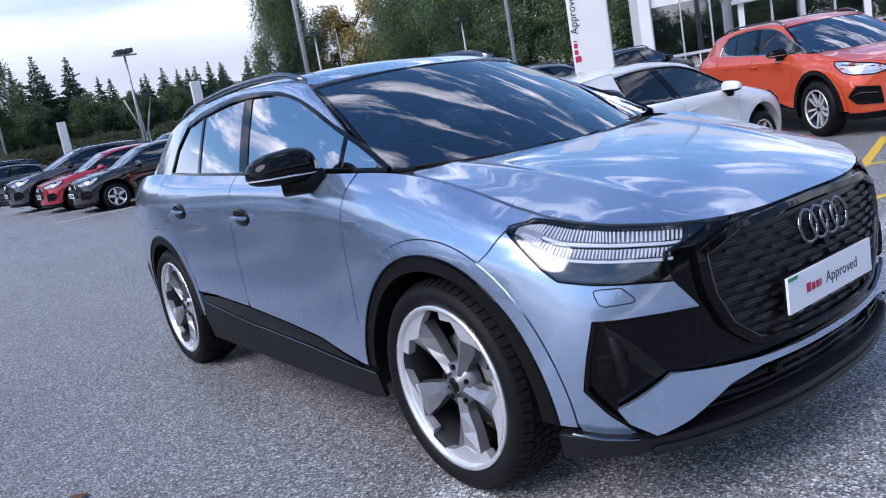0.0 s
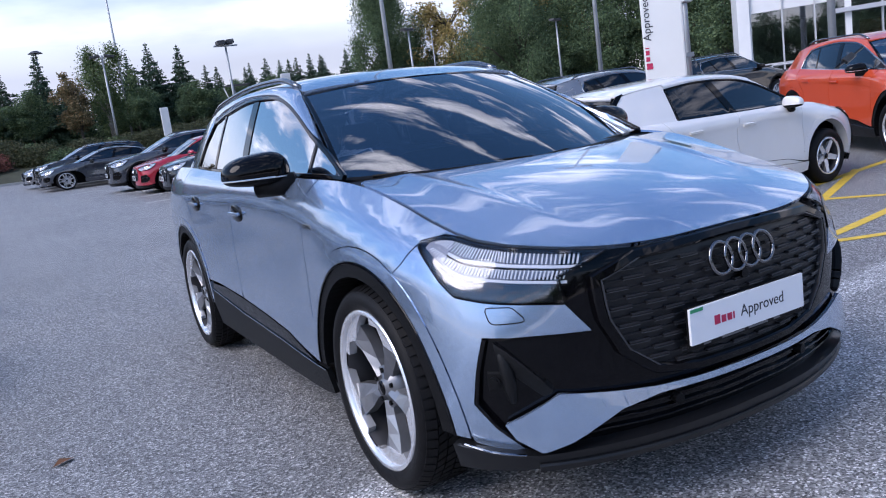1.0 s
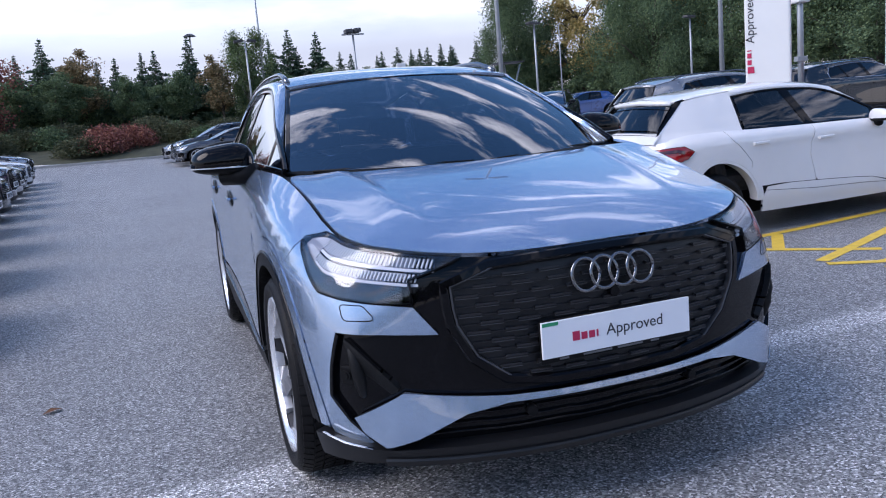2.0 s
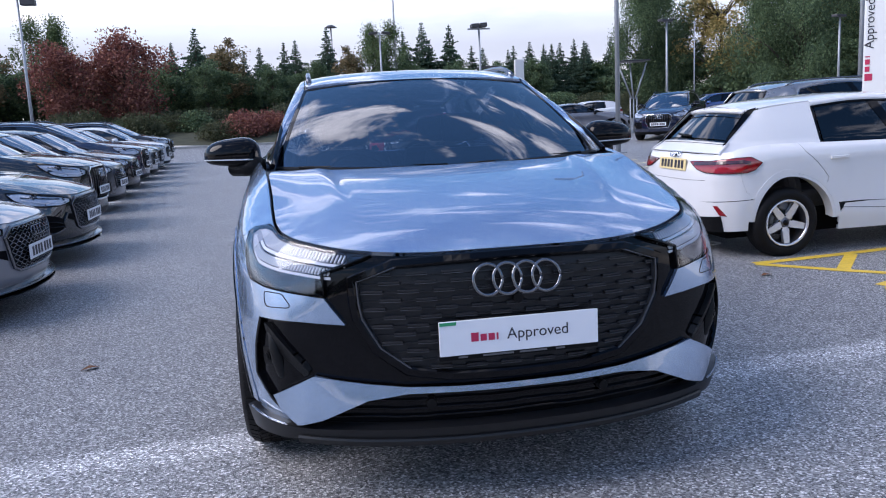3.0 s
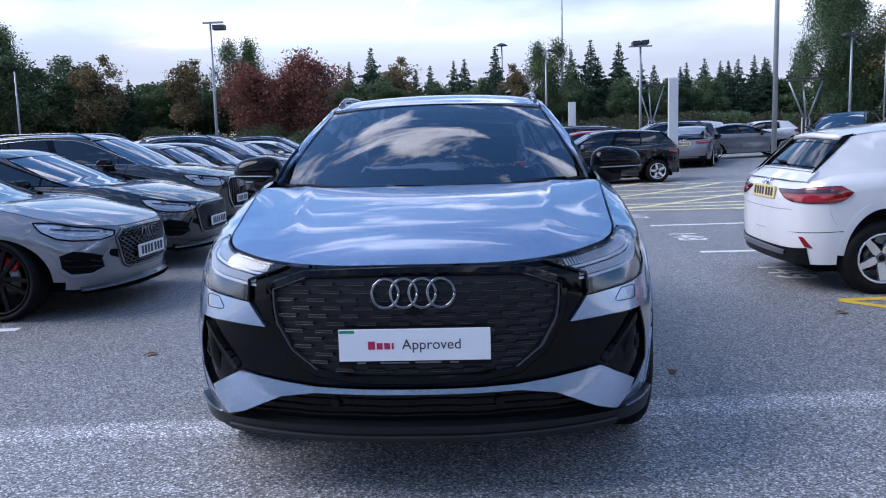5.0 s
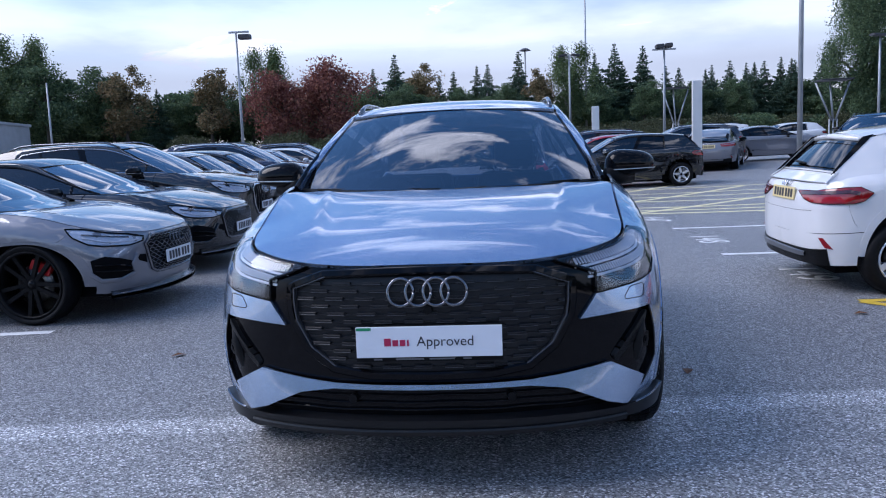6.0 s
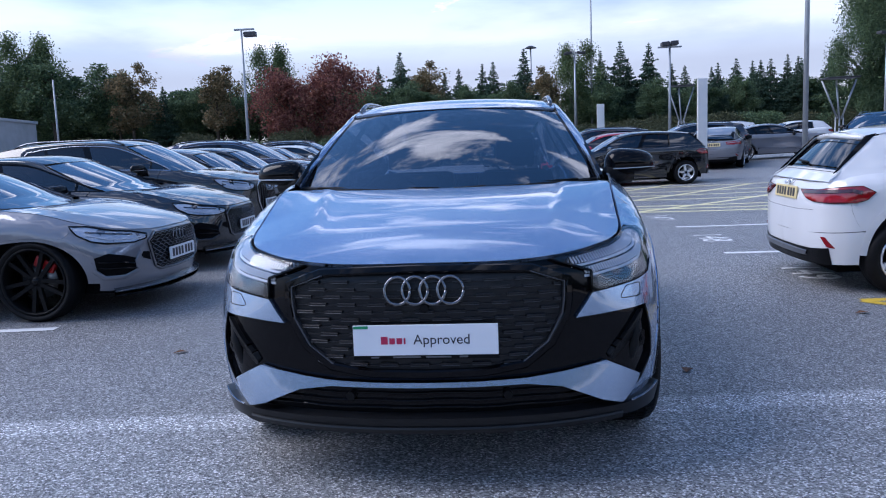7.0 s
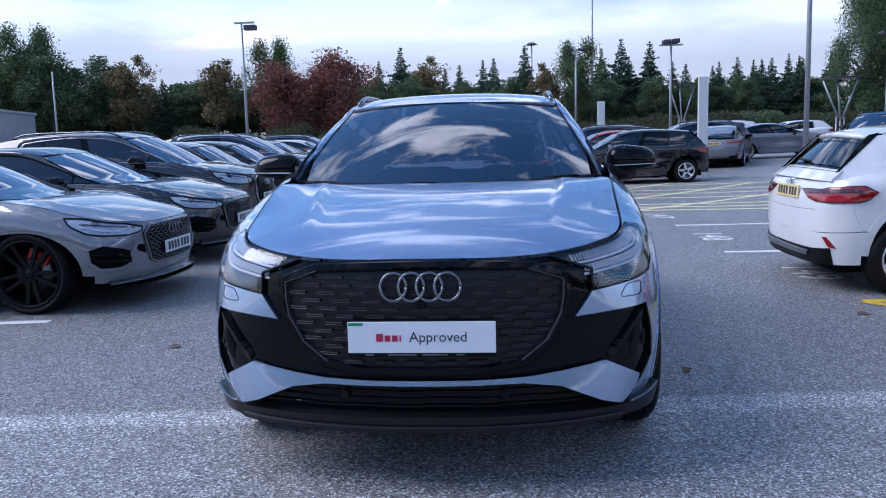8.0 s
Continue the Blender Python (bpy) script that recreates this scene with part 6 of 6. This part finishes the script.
def pylon(x, y):
    p = empty("sign_pylon", None, "tall white sign pylon with vertical red and dark lettering", "sign")
    gz = float(ground_z(x, y))
    p.matrix_world = pose(x, y, gz, 0, 0, -47)
    box("totem", -.30, -.16, -.2, .33, .16, 4.3, M_WHITEPANEL, p, "", .03)
    box("foot", -.36, -.22, -.02, .39, .22, .06, M_POLE, p, "", .01)
    m = Matrix.Translation((-.22, -.164, 0)) @ Matrix(((0, -1, 0, 0), (0, 0, -1, 0), (1, 0, 0, 0), (0, 0, 0, 1)))
    text_mesh("lettering", "Approved", .17, M_INK, p, m @ pose(2.10 - gz, 0, 0), "dark vertical lettering", .002)
    for k, (a, b) in enumerate(((1.66, 1.755), (1.785, 1.855), (1.885, 1.955), (1.985, 2.00))):
        box("word_bar", -.22 - .05, -.166, a - gz, -.22 + (.045 if k == 0 else .01), -.160, b - gz, M_INKRED, p, "red bar of a brand word")


pylon(7.58, 7.48)


def post_box(x, y):
    p = empty("slim_post", None, "slim grey post with a small white box", "post")
    p.matrix_world = pose(x, y, float(ground_z(x, y)))
    tube("pole", [(0, 0, -.2), (0, 0, 4.2)], .05, M_POLE, p, seg=10)
    box("white_box", -.12, -.1, 2.55, .12, .1, 2.85, M_WHITEPANEL, p, "", .02)
    box("bracket", -.1, -.05, 1.6, .1, .05, 1.68, M_POLE, p)


post_box(9.1, 8.35)


def showroom(x, y, rz):
    """The dealership: white frame, glazed bays in two storeys, a lobby door."""
    b = empty("showroom", None, "white showroom building with tall glazed bays", "building")
    b.matrix_world = pose(x, y, float(ground_z(x, y)) - .1, 0, 0, rz)
    W, H = 26.0, 7.2
    box("floor_slab", 0, 0, -.3, W, 10, .12, M_KERB, b)
    box("corner_column", 0, -.2, .0, .42, .35, H, M_WHITEWALL, b, "white corner column", .02)
    box("fascia", 0, -.45, H - 1.0, W, .2, H, M_WHITEWALL, b, "white fascia", .02)
    box("spandrel", .42, -.05, 2.95, W, .12, 3.55, M_WHITEWALL, b, "white spandrel band")
    box("back_wall", 0, 9.8, 0, W, 10, H, M_SHOP, b)
    box("side_wall", 0, .45, 0, .2, 10, H, M_WHITEWALL, b)
    box("roof", 0, 0, H, W, 10, H + .25, M_WHITEWALL, b)
    box("upper_floor", .2, .2, 3.1, W, 9.8, 3.4, M_WHITEWALL, b)
    n = 24
    for i in range(n + 1):
        a = .44 + (W - .6) * i / n
        thick = .20 if i % 4 == 3 else .05
        box("mullion", a - thick / 2, -.12, .1, a + thick / 2, .06, H - 1.0, M_WHITEWALL if i % 4 == 3 else M_FRAME, b)
        if i < n:
            a1 = .44 + (W - .6) * (i + 1) / n
            # clear glass below; above, panes coloured pale for the sky they mirror
            for z0, z1 in ((.12, 2.95), (3.55, H - 1.0)):
                box("pane", a + .03, -.02, z0, a1 - .03, 0.0, z1, M_SHOPGLASS if z0 < 1 else M_SKYPANE, b)
            box("transom", a, -.06, 1.05, a1, .03, 1.10, M_FRAME, b)
            box("transom", a, -.06, 4.7, a1, .03, 4.75, M_FRAME, b)
    box("door_leaf", 4.1, .9, .12, 5.0, .98, 2.2, M_DOORW, b, "oak lobby door")
    box("door_frame", 3.0, -.3, .1, 3.15, -.05, 2.5, M_FRAME, b)
    box("door_frame", 5.6, -.3, .1, 5.75, -.05, 2.5, M_FRAME, b)
    box("door_head", 3.0, -.3, 2.5, 5.75, -.05, 2.65, M_FRAME, b)
    for i in range(8):
        tube("rail_post", [(1.0 + i * .9, -1.4, 0), (1.0 + i * .9, -1.4, 1.0)], .025, M_FRAME, b, seg=8)
    for z in (.55, 1.0):
        tube("hand_rail", [(1.0, -1.4, z), (7.3, -1.4, z)], .025, M_FRAME, b, seg=8)


showroom(22.4, 17.9, -50)
pl = lamp_post(20.8, 13.2, 9.0, "none", .13)

# corrugated shed at the edge of the lot
shed = empty("shed", None, "grey corrugated metal shed at the car park edge", "shed")
shed.matrix_world = pose(-30.9, 40.0, float(ground_z(-28, 40)), 0, 0, 6)
M_SHEET = mat("galvanised_sheet", (.46, .48, .51), .45, .2, 0, .15, 2)
for k in range(18):
    bm = bmesh.new()
    z = .02 + k * .20
    vs = [bm.verts.new(p) for p in ((-4, .06, z), (-4, -.05, z + .05), (-4, -.05, z + .13), (-4, .06, z + .18), (1.4, .06, z), (1.4, -.05, z + .05), (1.4, -.05, z + .13), (1.4, .06, z + .18))]
    for q in ((0, 1, 5, 4), (1, 2, 6, 5), (2, 3, 7, 6), (0, 3, 2, 1), (4, 5, 6, 7)):
        bm.faces.new([vs[c] for c in q])
    part("rib", bm, M_SHEET, shed)
box("corner_trim", 1.36, -.10, 0, 1.48, .02, 3.6, M_SHEET, shed, "", .01)
box("body", -4, .06, 0, 1.4, 5, 3.55, M_SHEET, shed)
box("shed_roof", -4.1, -.15, 3.55, 1.5, 5.1, 3.72, M_SHEET, shed, "", .01)


# ---- trees ----
def leaf_mat(name, c1, c2, c3):
    m = bpy.data.materials.new(name)
    m.use_nodes = True
    n, l = m.node_tree.nodes, m.node_tree.links
    b = n["Principled BSDF"]
    b.inputs["Roughness"].default_value = .6
    g = n.new("ShaderNodeNewGeometry")
    r = n.new("ShaderNodeValToRGB")
    r.color_ramp.elements[0].color, r.color_ramp.elements[1].color = (*c1, 1), (*c3, 1)
    e = r.color_ramp.elements.new(.55)
    e.color = (*c2, 1)
    l.new(g.outputs["Random Per Island"], r.inputs[0])
    l.new(r.outputs[0], b.inputs["Base Color"])
    b.inputs["Specular IOR Level"].default_value = .2
    tl, mx = n.new("ShaderNodeBsdfTranslucent"), n.new("ShaderNodeMixShader")
    mx.inputs[0].default_value = .28
    l.new(r.outputs[0], tl.inputs["Color"])
    l.new(b.outputs[0], mx.inputs[1])
    l.new(tl.outputs[0], mx.inputs[2])
    l.new(mx.outputs[0], n["Material Output"].inputs["Surface"])
    return m


M_BARK = mat("tree_bark", (.09, .075, .06), .9, 0, 0, .3, 6, .6, 30)
M_BIRCHBARK = mat("pale_bark", (.32, .30, .27), .8, 0, 0, .4, 5, .5, 20)
LEAF = {
    "green": leaf_mat("leaf_green", (0.054, 0.085, 0.039), (0.107, 0.161, 0.072), (0.192, 0.246, 0.109)),
    "dark": leaf_mat("leaf_dark", (0.048, 0.083, 0.051), (0.105, 0.161, 0.083), (0.183, 0.252, 0.120)),
    "red": leaf_mat("leaf_red", (0.125, 0.054, 0.049), (0.235, 0.089, 0.077), (0.384, 0.182, 0.120)),
    "olive": leaf_mat("leaf_olive", (0.096, 0.087, 0.051), (0.200, 0.170, 0.091), (0.332, 0.231, 0.124)),
    "yellow": leaf_mat("leaf_yellow", (0.186, 0.164, 0.062), (0.388, 0.307, 0.114), (0.566, 0.421, 0.169)),
    "needle": leaf_mat("needles", (0.034, 0.062, 0.045), (0.070, 0.119, 0.079), (0.120, 0.181, 0.119)),
    "hedge": leaf_mat("leaf_hedge", (0.038, 0.051, 0.028), (0.081, 0.093, 0.050), (0.135, 0.135, 0.072)),
}


def leaves(centres, size, rng, droop=0.0):
    """Small bent leaf cards at the centres, facing every way."""
    k = len(centres)
    a = rng.normal(size=(k, 3))
    a[:, 2] = a[:, 2] * .6 - droop
    a /= np.linalg.norm(a, axis=1)[:, None]
    b = np.cross(a, rng.normal(size=(k, 3)))
    b /= np.linalg.norm(b, axis=1)[:, None]
    s = size * rng.uniform(.6, 1.35, (k, 1))
    v = np.stack([centres - a * s, centres + b * s * .55, centres + a * s, centres - b * s * .55], 1).reshape(-1, 3)
    i = np.arange(k)[:, None] * 4
    return v, (i + np.array([[0, 1, 2, 3]])).tolist()


def broad_tree(seed, h, w, leaf, bark, count, size, droop=0.0, airy=1.0, first=.28):
    """A broadleaved tree: tapered trunk, limbs, a ragged crown of leaf clumps."""
    rng = np.random.default_rng(seed)
    t = empty("tree")
    bm = bmesh.new()
    top = h * .86
    tube("", [(0, 0, -.4), (rng.normal() * .05, 0, h * .3), (rng.normal() * .15, rng.normal() * .15, h * .6), (0, 0, top)], [h * .024, h * .018, h * .011, h * .003], None, bm=bm, seg=8)
    cl = []
    n = int(46 * airy)
    subs = [(rng.normal() * .17 * w, rng.normal() * .17 * w, rng.uniform(.72, 1.0)) for _ in range(4)]
    subs[0] = (subs[0][0], subs[0][1], 1.0)
    for i in range(n):
        sub = subs[i % 4]
        z = first + (1 - first) * sub[2] * rng.uniform(0, 1) ** .9
        s = max(.12, math.sin(math.pi * min(1, (z - first) / (1 - first) / sub[2] * .86 + .14)) ** .7) * .8
        an, rr = rng.uniform(0, 2 * math.pi), w / 2 * s * rng.uniform(.25, 1.05)
        cl.append((rr * math.cos(an) + sub[0] * z, rr * math.sin(an) + sub[1] * z, h * z))
    for c in cl[::2]:
        z0 = max(h * .15, c[2] - .35 * math.hypot(c[0], c[1]) - .12 * h)
        tube("", [(0, 0, z0), (c[0] * .55, c[1] * .55, (z0 + c[2]) / 2 + .05 * h), c], [h * .008, h * .005, h * .0015], None, bm=bm, seg=5)
    part("trunk", bm, bark, t, smooth=True)
    pts = []
    for c in cl:
        k = int(count / n * rng.uniform(.6, 1.4))
        d = np.clip(rng.normal(size=(k, 3)), -1.7, 1.7) * (w * .075, w * .075, h * .045) * rng.uniform(.6, 1.35)
        if droop:
            d[:, 2] -= np.abs(rng.normal(size=k)) * h * .07
        pts.append(np.array(c) + d)
    v, f = leaves(np.vstack(pts), size, rng, droop)
    raw("crown", v, f, LEAF[leaf], t)
    return t


def conifer(seed, h, w, count, size):
    """A conifer: straight trunk and whorls of drooping boughs, ragged at the tips."""
    rng = np.random.default_rng(seed)
    t = empty("tree")
    bm = bmesh.new()
    tube("", [(0, 0, -.4), (0, 0, h * .5), (0, 0, h)], [h * .018, h * .011, h * .002], None, bm=bm, seg=7)
    pts = []
    lev = int(h / .20)
    for i in range(lev):
        f = i / lev
        z = h * (.05 + .95 * f)
        rad = w / 2 * (1 - f) ** 1.05 * (.86 + .22 * math.sin(i * 1.9 + seed)) + .03
        nb = 9 if f < .7 else 6
        for j in range(nb):
            an = 2 * math.pi * (j + rng.uniform(-.35, .35)) / nb + i * .8
            ln = rad * rng.uniform(.55, 1.25)
            tip = np.array((ln * math.cos(an), ln * math.sin(an), z - ln * rng.uniform(-.02, .30)))
            root = np.array((0, 0, z))
            if j % 3 == 0:
                tube("", [tuple(root), tuple(tip)], [.03, .006], None, bm=bm, seg=4)
            k = max(3, int(count / (lev * 3.2) * (ln / (w / 2)) ** 1.4))
            s = rng.uniform(.12, 1, (k, 1)) ** .55
            wide = .05 + .10 * min(1, ln) * (1 - .5 * s)
            pts.append(root + s * (tip - root) + rng.normal(size=(k, 3)) * (1, 1, .45) * wide + np.array([0, 0, .10 * min(1, ln)]) * s ** 3)
    part("trunk", bm, M_BARK, t, smooth=True)
    v, f = leaves(np.vstack(pts), size, rng, .3)
    raw("crown", v, f, LEAF["needle"], t)
    return t


def stand(t, x, y, rz, k, label, kz=1.0):
    z = float(ground_z(x, min(y, 47))) + float(np.interp(y - .02 * x, bank_y, bank_z)) * (y > 44)
    t.matrix_basis = pose(x, y, z - .1, 0, 0, rz) @ Matrix.Diagonal((k, k, k * kz, 1))
    tagged(t, label, "tree")


def again(t, x, y, rz, k, label, kz=1.0):
    z = float(ground_z(x, min(y, 47))) + float(np.interp(y - .02 * x, bank_y, bank_z)) * (y > 44)
    o = copy_thing(t, Matrix.Identity(4))
    o.matrix_basis = pose(x, y, z - .1, 0, 0, rz) @ Matrix.Diagonal((k, k, k * kz, 1))
    tagged(o, label, "tree")


# x, y, height over the ground there, width
con = [conifer(s, 8.0, w, 21000, .10) for s, w in ((11, 5.4), (12, 4.8), (13, 6.0))]
firs = [(-26.3, 56, 4.8), (-9.9, 60, 5.8), (-8.4, 62, 7.0), (-3.5, 62, 5.5), (-1.6, 64, 6.0), (-.65, 62, 5.9), (1.9, 62, 6.8), (8.1, 62, 6.3), (9.7, 62, 6.9), (12.0, 62, 6.6), (13.4, 60, 4.8),
        (6.8, 66, 6.0), (15.3, 64, 4.9), (17.2, 61, 4.7), (18.9, 62, 5.0), (20.2, 60, 4.6), (20.8, 64, 4.9), (21.6, 62, 4.8), (23.0, 60, 4.7), (23.6, 64, 5.2), (24.0, 62, 4.7), (25.8, 61, 5.0), (16.2, 59, 4.3), (-6.6, 63, 5.0), (-12.6, 64, 5.4), (-5.0, 66, 5.6), (3.9, 65, 5.2), (10.8, 65, 5.6)]
for i, (x, y, h) in enumerate(firs):
    (stand if i < 3 else again)(con[i % 3], x, y, i * 67, h / 8.0 * 1.07, "dark green conifer on the planted bank", 1.0)
bro = {
    "birch": broad_tree(21, 10, 5.5, "green", M_BIRCHBARK, 15000, .095, .8, .9, .18),
    "green": broad_tree(22, 8, 6.5, "dark", M_BARK, 19000, .105),
    "olive": broad_tree(23, 7.5, 4.6, "olive", M_BARK, 9000, .115, 0, .9),
    "red": broad_tree(24, 7, 6.8, "red", M_BARK, 15000, .10, .3, .75, .10),
    "yellow": broad_tree(25, 9, 5.5, "yellow", M_BARK, 12000, .11),
    "willow": broad_tree(26, 13, 9.5, "dark", M_BARK, 85000, .066, 1.4, 1.2, .06),
    "tall": broad_tree(27, 13, 6.5, "dark", M_BARK, 85000, .066, 1.0, 1.3, .10),
}
bro["thicket"] = broad_tree(28, 6, 8.5, "dark", M_BARK, 16000, .16, .3, 1.3, .03)
bro["backing"] = broad_tree(29, 8, 6.5, "dark", M_BARK, 10000, .14)
base_h = {"thicket": 6, "backing": 8, "birch": 10, "green": 8, "olive": 7.5, "red": 7, "yellow": 9, "willow": 13, "tall": 13}
words = {"backing": "dark leafy tree at the edge of the car park", "thicket": "dense dark thicket of leafy undergrowth", "birch": "slender birch with thin green leaves", "green": "dark green broadleaved tree on the bank", "olive": "olive and brown autumn tree on the bank", "red": "red-leaved autumn tree on the bank",
         "yellow": "yellow autumn tree among darker trees", "willow": "large dark weeping tree with hanging foliage", "tall": "tall birch with drooping green foliage"}
seen = set()
for i, (kind, x, y, h) in enumerate([
        ("birch", -36.6, 55, 9.2), ("green", -34.1, 54, 7.6), ("green", -30.5, 57, 6.8), ("olive", -28.4, 55, 6.4), ("green", -24.5, 58, 4.8), ("olive", -21.7, 55, 6.2), ("birch", -18.6, 60, 8.0), ("red", -15.2, 52, 6.0), ("red", -12.0, 52.5, 6.7),
        ("olive", -5.8, 60, 5.9), ("green", -23.2, 60, 5.0), ("green", -19.5, 58, 4.6), ("green", -10.5, 57, 4.4), ("green", -7.2, 57, 4.6), ("green", -2.5, 58, 4.2), ("olive", 3.6, 57, 5.0), ("birch", 5.7, 58, 7.0), ("green", 0.6, 58, 4.2), ("green", 7.4, 57, 3.8), ("green", 11.2, 57, 3.9),
        ("green", 14.8, 57, 3.6), ("green", 18.2, 57, 3.6), ("tall", 23.9, 50, 11.6), ("yellow", 27.9, 47, 7.8), ("willow", 31.0, 43, 11.5), ("willow", 35.0, 41, 12.0), ("willow", 33.4, 48, 12.5), ("willow", 39.0, 35, 12.0),
        ("green", 39.5, 32, 9.5), ("yellow", 35.5, 44, 10.5), ("willow", 38.0, 27, 11.0), ("green", 26.6, 49, 4.2), ("green", 31.0, 40, 5.0), ("green", 34.0, 37, 6.0), ("green", 36.0, 32, 6.5), ("backing", 42, 40, 12.5), ("green", -39, 57, 8), ("green", -43, 54, 8), ("birch", -47, 52, 9), ("green", 33, 27, 6.0)] + [("backing", -46 + 3.1 * q, 67 + (q % 3), (4.6 if q < 13 else 3.4) + (q * 7 % 5) * .22) for q in range(24)] + [("thicket", -44 + 4.3 * q, 60.5 + (q * 5 % 4), (4.0 if q < 9 else 2.6) + (q * 7 % 5) * .25) for q in range(18)] + [("thicket", 25 + 3.4 * q, 51 - 4.0 * q, 3.8) for q in range(4)] + [("backing", -52 + 4.4 * q, -36 - (q * 5 % 4), 8.0 + (q * 7 % 5) * .4) for q in range(25)]):
    (again if kind in seen else stand)(bro[kind], x, y, i * 53, h / base_h[kind], words[kind])
    seen.add(kind)


def shrub(seed, w, h, leaf):
    rng = np.random.default_rng(seed)
    k = int(1500 * w * h)
    p = rng.normal(size=(k, 3))
    p /= np.linalg.norm(p, axis=1)[:, None]
    p *= rng.uniform(.55, 1.06, (k, 1))
    p[:, 2] = np.abs(p[:, 2])
    p *= (w / 2, w / 2.6, h)
    p += rng.normal(size=(k, 3)) * .08
    t = empty("shrub")
    v, f = leaves(p, .062, rng)
    raw("foliage", v, f, LEAF[leaf], t)
    bm = bmesh.new()
    for j in range(6):
        a = j * 1.05
        tube("", [(0, 0, -.1), (math.cos(a) * w * .3, math.sin(a) * w * .25, h * .75)], [.03, .008], None, bm=bm, seg=5)
    part("stems", bm, M_BARK, t)
    return t


sh = [shrub(31, 3.2, 1.2, "hedge"), shrub(32, 2.6, 1.0, "dark"), shrub(33, 3.0, 1.1, "red")]
rng = random.Random(5)
first = [True] * 3
for i in range(84):
    x = -40 + i * 1.02 + rng.uniform(-.4, .4)
    y = 46.2 + rng.uniform(0, 4.5) + .02 * x
    j = 2 if -5 < x < -1.5 and i % 2 else rng.choice((0, 0, 1))
    m = pose(x, y, float(ground_z(x, 47)) + float(np.interp(y - .02 * x, bank_y, bank_z)) - .1, 0, 0, rng.uniform(0, 360)) @ Matrix.Diagonal((*([rng.uniform(.8, 1.25)] * 2), rng.uniform(.8, 1.3), 1))
    if first[j]:
        sh[j].matrix_basis = m
        first[j] = False
        o = sh[j]
    else:
        o = copy_thing(sh[j], Matrix.Identity(4))
        o.matrix_basis = m
    tagged(o, "dense clipped shrub on the planted bank" if j != 2 else "dark red shrub on the planted bank", "shrub", "bank shrubs")

# fallen leaves on the tarmac
M_DEAD = mat("dead_leaf", (.16, .07, .03), .8)
for i, (x, y) in enumerate(((2.86, 3.08), (1.28, 1.62), (5.3, 3.42), (-1.9, 2.2))):
    lv = raw("fallen_leaf", [(-.05, 0, .004), (0, -.03, .018), (.06, .005, .006), (.0, .035, .02), (.0, .0, .010)], [(0, 1, 4), (1, 2, 4), (2, 3, 4), (3, 0, 4)], M_DEAD, None, "dry brown fallen leaf on tarmac")
    lv.matrix_world = on_ground(x, y, i * 70)
    tagged(lv, "", "leaf", "fallen leaves")
